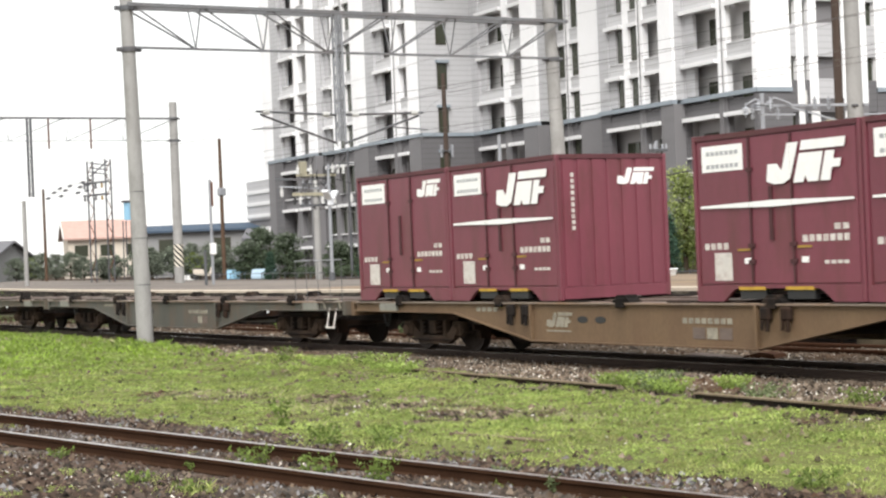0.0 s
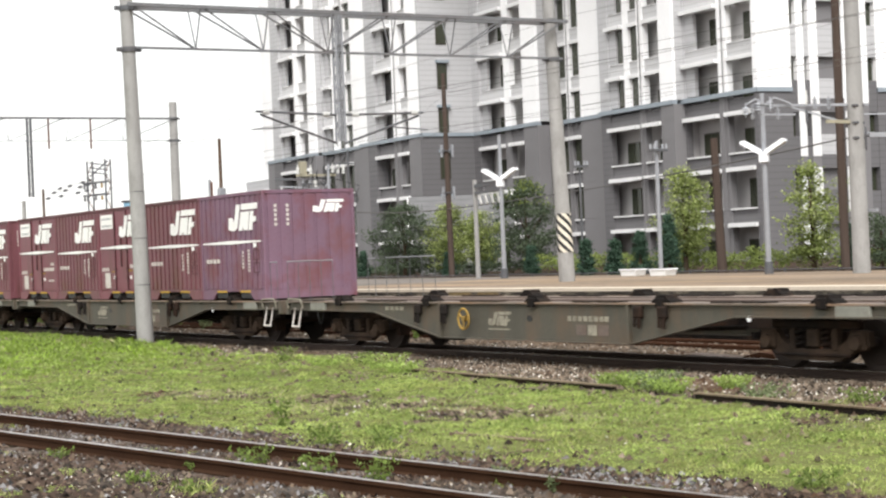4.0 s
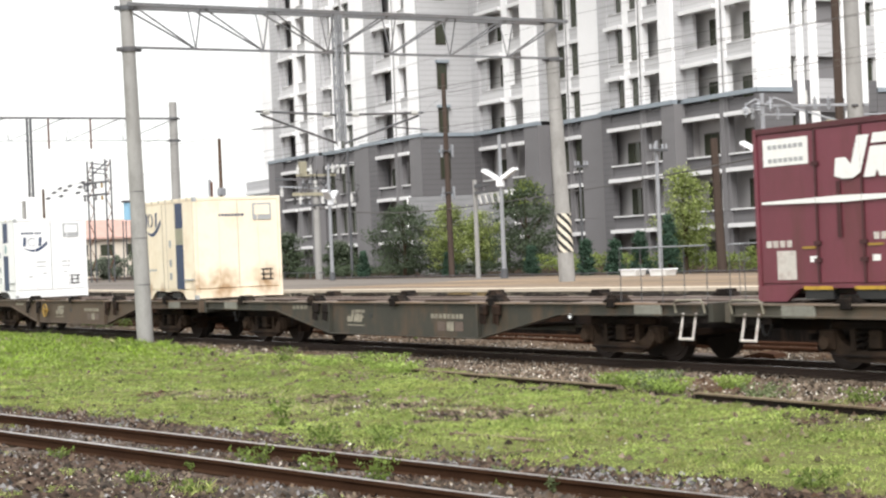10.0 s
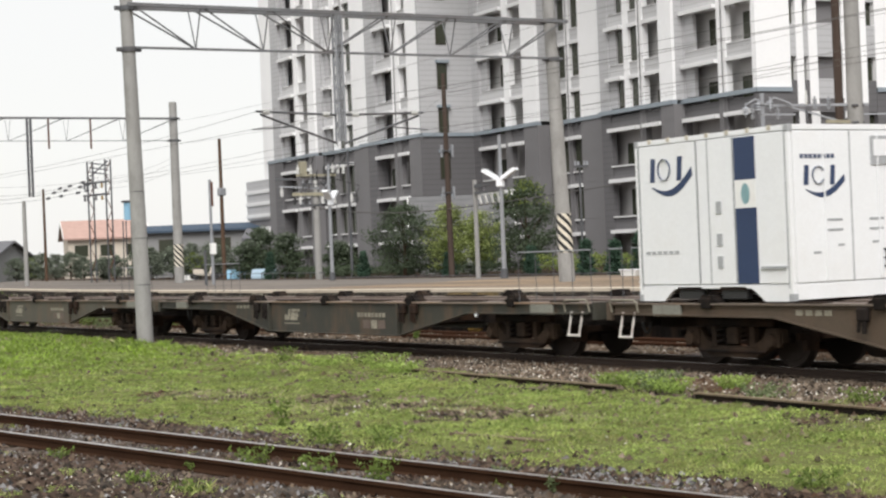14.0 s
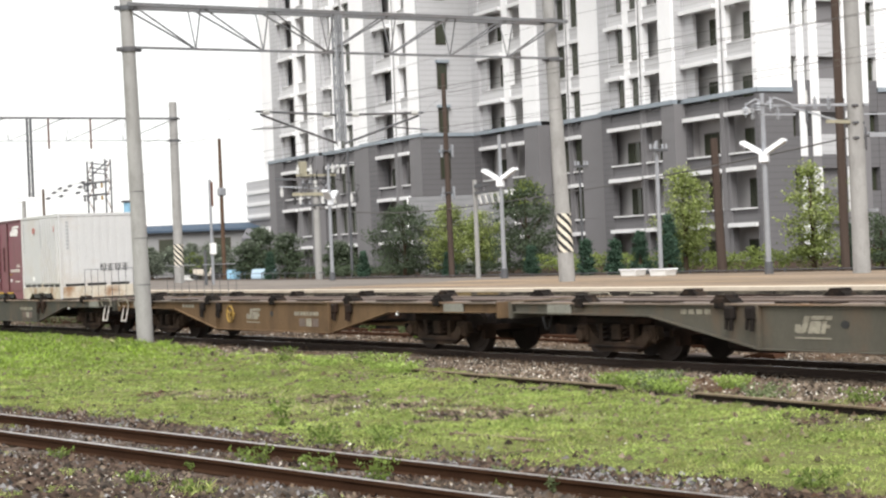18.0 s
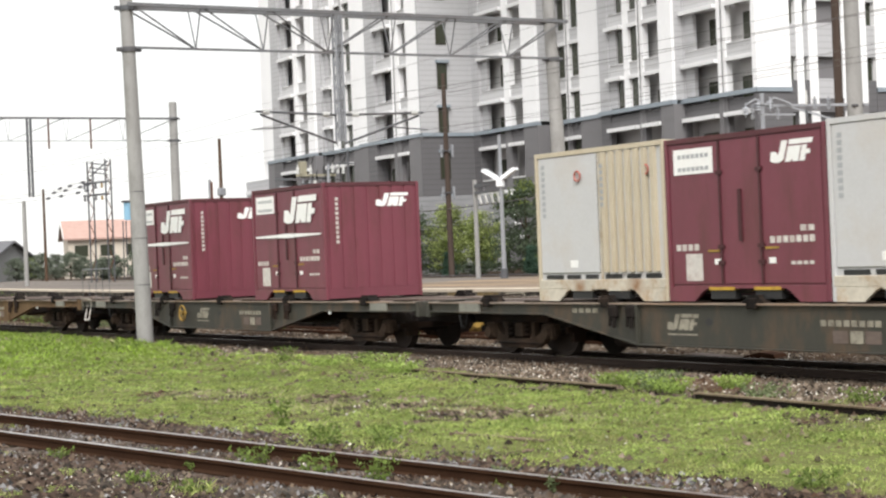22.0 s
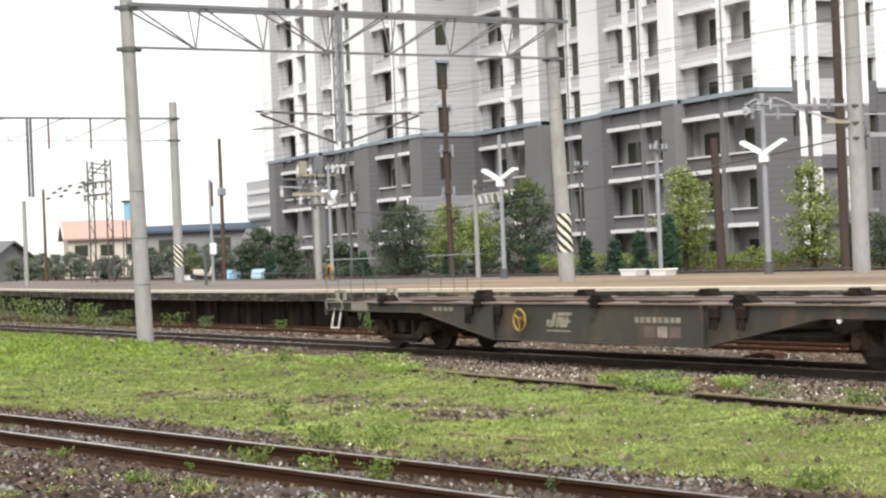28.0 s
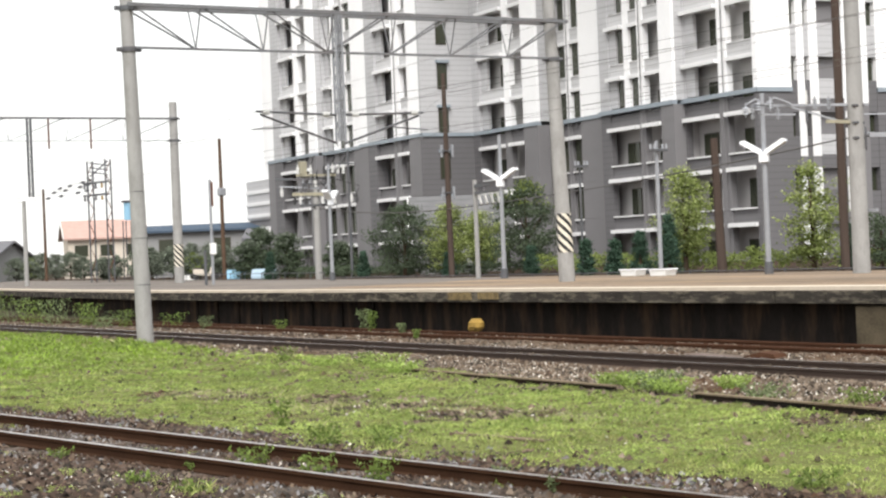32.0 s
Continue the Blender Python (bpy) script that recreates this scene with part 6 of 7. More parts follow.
def bogie(parent, cx):
    b = new("bogie")
    b.parent = parent
    b.location = (cx, 0, 0)
    for s in (-1, 1):
        bm = bmesh.new()
        slab(bm, [(-1.13, 0.6), (-1.16, 0.4), (-0.86, 0.31), (-0.52, 0.16), (0.52, 0.16), (0.86, 0.31), (1.16, 0.4), (1.13, 0.6), (0.8, 0.62), (0.7, 0.47), (0.44, 0.33), (-0.44, 0.33), (-0.7, 0.47), (-0.8, 0.62)], s * 0.85, s * 0.97)
        part("side_frame", bm, M["bogie"], b, "cast bogie side frame")
        boxes("top_beam", M["steel_dark"], b, "", (-0.92, 0.92, s * 0.82, s * 0.95, 0.63, 0.76), bevel=0.02)
        boxes("bolster_end", M["bogie"], b, "", (-0.13, 0.13, s * 0.88, s * 1.0, 0.36, 0.63), bevel=0.02)
        for q in (-0.45, 0.45):
            boxes("frame_column", M["bogie"], b, "", (q - 0.06, q + 0.06, s * 0.86, s * 0.985, 0.31, 0.64), bevel=0.015)
        for q in (-0.28, 0.28):
            bm = bmesh.new()
            tube(bm, [(q + 0.085 * math.cos(k * 0.9), s * 0.94 + 0.085 * math.sin(k * 0.9), 0.34 + 0.0125 * k) for k in range(24)], 0.02, 5)
            part("coil_spring", bm, M["steel_dark"], b)
        for q in (-0.95, 0.95):
            bm = bmesh.new()
            box(bm, q - 0.16, q + 0.16, s * 0.88, s * 1.02, 0.32, 0.62, 0.03)
            rod(bm, (q, s * 1.02, 0.44), (q, s * 1.08, 0.44), 0.12, 0.1, seg=14)
            part("axle_box", bm, M["bogie"], b)
        bm = bmesh.new()
        rod(bm, (-0.8, s * 1.0, 0.25), (0.8, s * 1.0, 0.25), 0.02, seg=6)
        part("brake_rod", bm, M["steel_dark"], b)
    boxes("bolster", M["steel_dark"], b, "", (-0.22, 0.22, -0.85, 0.85, 0.5, 0.86))
    for q in (-1.38, 1.38, -0.42, 0.42):
        for y0 in (-0.75, 0.5):
            boxes("brake_shoe", M["steel_dark"], b, "", (q - 0.05, q + 0.05, y0, y0 + 0.25, 0.28, 0.58))
    boxes("end_bar", M["steel_dark"], b, "", (-1.45, -1.38, -0.9, 0.9, 0.45, 0.55))
    boxes("end_bar", M["steel_dark"], b, "", (1.38, 1.45, -0.9, 0.9, 0.45, 0.55))
    for q in (-0.95, 0.95):
        bm = bmesh.new()
        rod(bm, (0, -0.85, 0), (0, 0.85, 0), 0.075, seg=10)
        for s in (-1, 1):
            rod(bm, (0, s * 0.5, 0), (0, s * 0.6, 0), 0.43, 0.42, seg=28)
            rod(bm, (0, s * 0.6, 0), (0, s * 0.615, 0), 0.34, 0.33, seg=24)
            rod(bm, (0, s * 0.47, 0), (0, s * 0.5, 0), 0.455, seg=28)
            for a in range(4):
                an = a * math.pi / 2
                box(bm, 0.2 * math.cos(an) - 0.03, 0.2 * math.cos(an) + 0.03, s * 0.615 - 0.006, s * 0.615 + 0.006, 0.2 * math.sin(an) - 0.03, 0.2 * math.sin(an) + 0.03)
        ws = part("wheelset", bm, M["wheel"], b, "steel wheels on an axle")
        ws.location = (q, 0, 0.43)
    return b


def wagon(paint, handwheel, holes, loaded, label, tail=False):
    t = thing("flat_wagon", label, "freight wagon", pose(0, 0, 0), group="flat wagons of the train")
    P = M[paint]
    belly = [(-9.75, 0.985), (9.75, 0.985), (9.75, 0.84), (5.75, 0.82), (3.05, 0.34), (-3.05, 0.34), (-5.75, 0.82), (-9.75, 0.84)]
    for s in (-1, 1):
        bm = bmesh.new()
        slab(bm, belly, s * 1.27, s * 1.25)
        part("side_sill", bm, P, t, "fish-bellied side girder")
        boxes("top_flange", M["flange"], t, "worn brown deck edge with sky reflection in its colour", (-9.8, 9.8, s * 1.16, s * 1.33, 0.987, 1.015))
        bm = bmesh.new()
        bar(bm, (-3.05, s * 1.27, 0.327), (3.05, s * 1.27, 0.327), 0.13, 0.022)
        bar(bm, (-5.75, s * 1.27, 0.807), (-3.05, s * 1.27, 0.327), 0.13, 0.022)
        bar(bm, (5.75, s * 1.27, 0.807), (3.05, s * 1.27, 0.327), 0.13, 0.022)
        bar(bm, (-9.75, s * 1.27, 0.828), (-5.75, s * 1.27, 0.807), 0.13, 0.022)
        bar(bm, (9.75, s * 1.27, 0.828), (5.75, s * 1.27, 0.807), 0.13, 0.022)
        part("bottom_flange", bm, P, t)
        for q in (-3.05, 3.05):
            boxes("web_stiffener", P, t, "", (q - 0.03, q + 0.03, s * 1.272, s * 1.335, 0.34, 0.985))
    boxes("centre_sill", M["steel_dark"], t, "", (-9.9, 9.9, -0.2, 0.2, 0.55, 0.96))
    for i in range(21):
        x = -9.5 + 0.95 * i
        boxes("cross_member", M["steel_dark"], t, "", (x - 0.05, x + 0.05, -1.245, 1.245, 0.8, 0.98))
    for strip in ((-9.8, 9.8, -1.155, -0.72, 0.992, 1.012), (-9.8, 9.8, 0.72, 1.155, 0.992, 1.012), (-9.8, 9.8, -0.25, 0.25, 0.992, 1.016), (-9.8, -8.9, -0.715, 0.715, 0.982, 0.99), (8.9, 9.8, -0.715, 0.715, 0.982, 0.99)):
        boxes("deck_plate", M["deck"], t, "worn steel deck strip", strip)
    for s in (-1, 1):
        boxes("end_beam", P, t, "", (s * 9.83, s * 9.95, -1.3, 1.3, 0.72, 1.02))
        # coupler
        bm = bmesh.new()
        box(bm, s * 9.96, s * 10.25, -0.1, 0.1, 0.76, 0.98, 0.02)
        box(bm, s * 10.0 - 0.14 + s * 0.09, s * 10.0 + 0.14 + s * 0.0, -0.17, 0.17, 0.72, 1.0, 0.03)
        part("coupler", bm, M["steel_dark"], t, "dark automatic coupler")
        bm = bmesh.new()
        tube(bm, [(s * (9.95 + 0.13 * k / 6), -0.35, 0.7 - 0.25 * math.sin(k / 6 * math.pi / 2)) for k in range(7)], 0.025, 6)
        part("brake_hose", bm, M["black"], t, "black air hose")
        for y in (-1.28, 1.28):
            if ((s < 0) == handwheel) != (y < 0):
                continue
            bm = bmesh.new()
            x = s * 9.35
            for q in (-0.16, 0.16):
                rod(bm, (x + q, y, 0.86), (x + q, y * 1.07, 0.45), 0.02, seg=6)
            rod(bm, (x - 0.18, y * 1.07, 0.45), (x + 0.18, y * 1.07, 0.45), 0.022, seg=6)
            part("step_iron", bm, M["mark_mid"], t, "white loop step")
            bm = bmesh.new()
            tube(bm, [(x - s * 0.3, y * 1.03, 0.86), (x - s * 0.3, y * 1.06, 1.02), (x - s * 0.24, y * 1.06, 1.06), (x + s * 0.36, y * 1.06, 1.07), (x + s * 0.42, y * 1.06, 1.03), (x + s * 0.42, y * 1.03, 0.86)], 0.017, 6)
            part("grab_iron", bm, M["mark_wagon"], t, "pale bent grab iron")
            boxes("end_box", M["steel_dark"], t, "", (x - 0.42, x + 0.42, y * 0.8, y * 0.99, 0.7, 0.835))
        # railing at the brake end, short where a container stands close to it
        if (s < 0) == handwheel:
            far = 0.35 if loaded else 2.25
            for y in (-1.29, 1.29):
                rail = new("hand_rail")
                rail.parent = t
                n = 1 if loaded else 4
                for k in range(n + 1):
                    bm = bmesh.new()
                    x = s * (9.82 - far * k / n)
                    rod(bm, (x, y, 0.95), (x, y, 1.92), 0.008, seg=6)
                    part("post", bm, M["galv_dark"], rail)
                bm = bmesh.new()
                rod(bm, (s * 9.83, y, 1.92), (s * (9.81 - far), y, 1.92), 0.012, seg=6)
                part("top_bar", bm, M["galv"], rail)
    # low pads, and a lug under the middle of each container, along both edges
    shift = 0.2 if handwheel else -0.33 if loaded else -0.17
    for k in range(5):
        for s in (-1, 1):
            x = (k - 2) * SLOT + shift
            for q in (-1.5, 1.5):
                boxes("container_seat", M["steel_dark"], t, "low dark container pad", (x + q - 0.28, x + q + 0.28, s * 1.05, s * 1.29, 1.017, 1.038))
            bm = bmesh.new()
            slab(bm, [(x - 0.26, 1.017), (x + 0.26, 1.017), (x + 0.22, 1.06), (x + 0.15, 1.09), (x + 0.12, 1.145), (x - 0.12, 1.145), (x - 0.15, 1.09), (x - 0.22, 1.06)], s * 1.06, s * 1.31)
            box(bm, x - 0.11, x + 0.11, s * 1.3, s * 1.36, 0.93, 1.1, 0.015)
            part("locking_lug", bm, M["lug"], t, "dark container locking lug")
    for x in ((-3.88, -2.87, 3.35, 4.0) if handwheel else (-3.68, -3.2, 3.3, 3.75)):
        bm = bmesh.new()
        box(bm, x - 0.11, x + 0.11, -1.38, -1.272, 0.76, 0.97, 0.03)
        rod(bm, (x - 0.05, -1.36, 0.77), (x - 0.07, -1.36, 0.62), 0.028, seg=6)
        rod(bm, (x + 0.06, -1.36, 0.77), (x + 0.05, -1.36, 0.6), 0.034, seg=6)
        part("lock_lever", bm, M["steel_dark"], t, "dark container lock lever")
    hx = 0.05 if handwheel else -1.25
    if not holes:
        bm = bmesh.new()
        slab(bm, [(hx + 0.09 * math.cos(q * math.pi / 6), 0.72 + 0.06 * math.sin(q * math.pi / 6)) for q in range(12)], -1.271, -1.276)
        part("drain_hole", bm, M["black"], t, "dark round hole in the girder")
    # air tank and brake gear
    bm = bmesh.new()
    rod(bm, (-4.3, -0.7, 0.42), (-3.2, -0.7, 0.42), 0.2, seg=14)
    part("air_tank", bm, M["steel_dark"], t)
    for ends in (((2.9, -0.6, 0.52), (5.2, -0.6, 0.6)), ((-2.9, -0.5, 0.52), (-5.6, -0.5, 0.6))):
        bm = bmesh.new()
        rod(bm, *ends, 0.04, seg=6)
        part("brake_rod", bm, M["steel_dark"], t)
    if handwheel:
        w = new("handwheel")
        w.parent = t
        bm = bmesh.new()
        ring(bm, (-2.03, -1.4, 0.7), 0.195, 0.021)
        part("rim", bm, M["ochre"], w, "yellow brake wheel rim")
        bm = bmesh.new()
        for a in range(3):
            an = a * 2 * math.pi / 3 + 0.5
            rod(bm, (-2.03, -1.4, 0.7), (-2.03 + 0.205 * math.cos(an), -1.4, 0.7 + 0.205 * math.sin(an)), 0.02, seg=5)
        rod(bm, (-2.03, -1.3, 0.7), (-2.03, -1.42, 0.7), 0.05, seg=8)
        part("spokes", bm, M["ochre"], w)
    if holes:
        for x in (-1.5, -0.98):
            bm = bmesh.new()
            slab(bm, [(x + 0.16 * math.cos(q * math.pi / 8), 0.72 + 0.06 * math.sin(q * math.pi / 8)) for q in range(16)], -1.271, -1.276)
            part("oval_hole", bm, M["black"], t, "dark oval hole in the girder")
    bm = bmesh.new()
    lx = -1.35 if handwheel else -2.6 if holes else -2.3
    logo(bm, lx, lx + 0.8, 0.58, 0.84, -1.272)
    part("logo", bm, M["mark_wagon"], t, "worn white operator sign")
    boxes("data_bar", M["mark_wagon"], t, "", (lx, lx + 0.75, -1.278, -1.272, 0.5, 0.525))
    bm = bmesh.new()
    bars(bm, 1.25, 2.5, 0.69, 0.78, -1.272, 8)
    part("number_line", bm, M["mark_wagon"], t, "worn white writing")["kind"] = "stuff"
    bm = bmesh.new()
    bars(bm, *((-5.3, -4.5) if handwheel else (-4.95, -4.15)), 0.84, 0.92, -1.272, 4)
    part("capacity_line", bm, M["mark_wagon"], t, "worn white writing")["kind"] = "stuff"
    for x in (1.5, 2.15):
        boxes("inspection_panel", M["deck"], t, "dark inspection panel", (x, x + 0.3, -1.278, -1.272, 0.45, 0.63))
    boxes("inspection_card", M["mark_wagon"], t, "pale inspection card", (1.85, 2.1, -1.279, -1.272, 0.45, 0.63))
    for x in (-8.65, 7.95):
        boxes("corner_plate", M["plate_grey"], t, "pale grey plate on the girder", (x, x + 0.7, -1.33, -1.272, 0.8, 0.984), bevel=0.01)
    bm = bmesh.new()
    rod(bm, (6.1, -1.3, 0.78), (6.1, -1.33, 0.78), 0.045, seg=12)
    part("reflector", bm, M["lamp_white"], t, "white round reflector")
    bogie(t, -7.1)
    bogie(t, 7.1)
    if tail:
        for y in (-0.95, 0.35):
            lamp = boxes("tail_marker", M["mark_wagon"], t, "pale tail marker bracket", (-10.06, -9.96, y - 0.02, y + 0.05, 1.0, 1.2), (-10.06, -9.96, y + 0.15, y + 0.22, 1.0, 1.2), (-10.06, -9.96, y - 0.02, y + 0.22, 1.2, 1.25), bevel=0.01)
        bm = bmesh.new()
        tube(bm, [(-9.78, -1.3, 1.5), (-9.79, -1.3, 1.68), (-9.72, -1.3, 1.8), (-9.58, -1.3, 1.8), (-9.51, -1.3, 1.68), (-9.52, -1.3, 1.5)], 0.03, 6)
        part("tail_loop", bm, M["ochre"], t, "yellow marker loop on the railing")
    return t


KINDS = [("w_green", True, False, False), ("w_tan", True, False, False), ("w_green", True, False, False), ("w_green", False, False, False), ("w_tan", True, False, False),
         ("w_beige", False, False, False), ("w_green", False, False, False), ("w_brown", True, False, True), ("w_green", False, False, False), ("w_beige", True, False, True),
         ("w_beige", False, False, True), ("w_beige", True, False, False), ("w_grey", False, False, False), ("w_rust", False, True, True)]
COLOUR = dict(w_green="grey-green", w_tan="dusty tan-brown", w_brown="dusty brown", w_rust="rust-brown", w_grey="olive-grey", w_beige="grey-beige")
made = {}
for i, key in enumerate(KINDS):
    m = pose(wagon_x(i), TRACK_Y, 0)
    if i == 0:
        w = wagon(*key, "grey-green container flat wagon at the tail of the train, empty", tail=True)
    elif key not in made:
        w = made[key] = wagon(*key, COLOUR[key[0]] + " container flat wagon with worn white markings")
    else:
        w = copy_thing(made[key], m)
    w.matrix_basis = m
    movers.append((w, wagon_x(i), 0.0))


# ---- containers: length along x, front at y = -1.225 ----
L2, W2, H = 1.8575, 1.225, 2.5


def ribs(bm, x0, x1, n, y, z0, z1, d=0.035, f=0.55):
    p = (x1 - x0) / n
    for i in range(n):
        a = x0 + p * i + p * (1 - f) / 2
        slab(bm, [(a, z0), (a + p * f, z0), (a + p * f, z1), (a, z1)], y, y - d)


def end_ribs(bm, y0, y1, n, x, z0, z1, d, f=0.6):
    p = (y1 - y0) / n
    for i in range(n):
        a = y0 + p * i + p * (1 - f) / 2
        box(bm, x, x + d, a, a + p * f, z0, z1)


def shell(t, material, h, pocket_material, trim, low=None, pockets=(-0.55, 0.5)):
    low = low or trim
    boxes("shell", M[material], t, "", (-L2 + 0.03, L2 - 0.03, -W2 + 0.035, W2 - 0.035, 0.16, h - 0.02))
    boxes("roof", M[material], t, "", (-L2 + 0.01, L2 - 0.01, -W2 + 0.01, W2 - 0.01, h - 0.018, h), bevel=0.006)
    for sx in (-1, 1):
        for sy in (-1, 1):
            boxes("corner_post", M[trim], t, "", (sx * L2, sx * (L2 - 0.075), sy * W2, sy * (W2 - 0.075), -0.07, h), bevel=0.008)
    for sy in (-1, 1):
        boxes("top_rail", M["maroon_shade" if material.startswith("maroon") else trim], t, "", (-L2 + 0.08, L2 - 0.08, sy * W2, sy * (W2 - 0.06), h - 0.08, h - 0.002))
        bm = bmesh.new()
        slab(bm, [(-L2 + 0.08, -0.07), (-1.22, -0.07), (-1.0, 0.09), (-0.9, 0.13), (0.9, 0.13), (1.0, 0.09), (1.22, -0.07), (L2 - 0.08, -0.07), (L2 - 0.08, 0.16), (0.95, 0.18), (-0.95, 0.18), (-L2 + 0.08, 0.16)], sy * W2, sy * (W2 - 0.06))
        part("bottom_rail", bm, M[low], t, "bottom rail with fork cut-outs")
        for q in pockets:
            boxes("fork_pocket", M[pocket_material], t, "painted fork pocket", (q - 0.3, q + 0.3, sy * (W2 + 0.004), sy * (W2 - 0.12), 0.105, 0.155))
            boxes("pocket_mouth", M["black"], t, "dark fork pocket opening", (q - 0.29, q + 0.29, sy * (W2 - 0.02), sy * (W2 - 0.14), -0.03, 0.1))
    for sx in (-1, 1):
        boxes("end_top_rail", M["maroon_shade" if material.startswith("maroon") else trim], t, "", (sx * L2, sx * (L2 - 0.06), -W2 + 0.08, W2 - 0.08, h - 0.08, h - 0.002))
        boxes("end_bottom_rail", M[low], t, "", (sx * L2, sx * (L2 - 0.06), -W2 + 0.08, W2 - 0.08, -0.05, 0.16))
    boxes("floor", M["steel_dark"], t, "", (-L2 + 0.08, L2 - 0.08, -W2 + 0.08, W2 - 0.08, 0.05, 0.155))


def dart(bm, x0, x1, z, half, y):
    c = (x0 + x1) / 2
    slab(bm, [(x0, z - half * 0.35), (c, z - half), (x1, z - half * 0.35), (x1, z + half * 0.35), (c, z + half), (x0, z + half * 0.35)], y, y - 0.005)


def end_marks(t, material, h, tall):
    """Corrugated end with the sign near the top and upright writing."""
    bm = bmesh.new()
    end_ribs(bm, -W2 + 0.1, W2 - 0.1, 7, L2 - 0.045, 0.17, h - 0.09, 0.032, 0.72)
    part("end_corrugation", bm, M[material], t, "corrugated end wall")
    turn = pose(0, 0, 0, 0, 0, 90)
    bm = bmesh.new()
    logo(bm, 0.1, 0.95, h - 0.55, h - 0.25, 0)
    bmesh.ops.transform(bm, matrix=Matrix.Translation((L2 - 0.011, 0, 0)) @ turn, verts=bm.verts)
    part("end_logo", bm, M["mark"], t, "white operator sign")
    bm = bmesh.new()
    bars(bm, -0.92, -0.85, h - 1.35 if tall else h - 0.85, h - 0.3, 0, 10 if tall else 5, vertical=True)
    if not tall:
        bars(bm, -0.6, -0.53, h - 0.85, h - 0.3, 0, 5, vertical=True)
    bmesh.ops.transform(bm, matrix=Matrix.Translation((L2 - 0.011, 0, 0)) @ turn, verts=bm.verts)
    part("end_writing", bm, M["mark_mid"], t, "white upright writing")["kind"] = "stuff"


def box_door(material, big, label):
    """Steel container with side doors."""
    t = thing("freight_container", label, "container", pose(0, 0, 0), group="containers on the wagons")
    h = 2.52
    y = -W2 + 0.035
    shell(t, material, h, "pocket_yellow", material)
    X = lambda f: -L2 + 2 * L2 * f
    for a, b in ((0.03, 0.355), (0.365, 0.605), (0.615, 0.97)):
        boxes("door_panel", M[material], t, "", (X(a), X(b), y - 0.018, y - 0.001, 0.2, h - 0.1), bevel=0.006)
    for f in (0.36, 0.61):
        bm = bmesh.new()
        rod(bm, (X(f), y - 0.03, 0.2), (X(f), y - 0.03, h - 0.1), 0.022, seg=6)
        part("lock_rod", bm, M["maroon_dark"], t, "dark lock rod")
        for z in (0.5, 0.75, 1.9):
            boxes("hinge", M["maroon_dark"], t, "", (X(f) - 0.07, X(f) + 0.07, y - 0.05, y - 0.019, z, z + 0.06))
    boxes("door_handle", M["maroon_dark"], t, "", (X(0.475), X(0.495), y - 0.045, y - 0.019, 0.85, 1.65))
    for a, b, z in ((0.27, 0.345, 0.7), (0.63, 0.71, 0.72)):
        boxes("door_catch", M["ochre"], t, "", (X(a), X(b), y - 0.03, y - 0.019, z, z + 0.035))
    f = y - 0.019
    boxes("notice_plate", M["mark"], t, "white notice plate with small writing", (X(0.06), X(0.32), f - 0.006, f, h * 0.77, h * 0.93))
    bm = bmesh.new()
    for zz in (0.79, 0.87):
        bars(bm, X(0.09), X(0.3), h * zz, h * (zz + 0.025), f - 0.0062, 7, 0.003)
    part("plate_writing", bm, M["reefer_line"], t, "grey writing")["kind"] = "stuff"
    if big:
        bm = bmesh.new()
        logo(bm, X(0.47), X(0.925), h * 0.665, h * 0.905, f - 0.026)
        part("logo", bm, M["mark"], t, "large white operator sign")
        bm = bmesh.new()
        dart(bm, X(0.05), X(0.96), h * 0.555, 0.05, f - 0.026)
        part("white_dart", bm, M["mark"], t, "long white dart stripe")
    else:
        bm = bmesh.new()
        logo(bm, X(0.68), X(0.93), h * 0.79, h * 0.92, f)
        part("logo", bm, M["mark"], t, "small white operator sign")
    bm = bmesh.new()
    bars(bm, X(0.06), X(0.22), h * 0.29, h * 0.33, f, 4)
    bars(bm, X(0.66), X(0.93), h * 0.32, h * 0.36, f, 7)
    bars(bm, X(0.84), X(0.93), h * 0.385, h * 0.42, f, 2)
    bars(bm, X(0.78), X(0.92), h * 0.19, h * 0.21, f, 4)
    part("small_writing", bm, M["mark_mid"], t, "small white writing")["kind"] = "stuff"
    boxes("label_strip", M["mark_mid"], t, "pale label strip", (X(0.12), X(0.23), f - 0.004, f, h * 0.1, h * 0.27))
    for a, b in ((0.31, 0.355), (0.65, 0.69)):
        boxes("label_square", M["mark"], t, "small white label", (X(a), X(b), f - 0.004, f, h * 0.2, h * 0.235))
    end_marks(t, material, h, True)
    return t


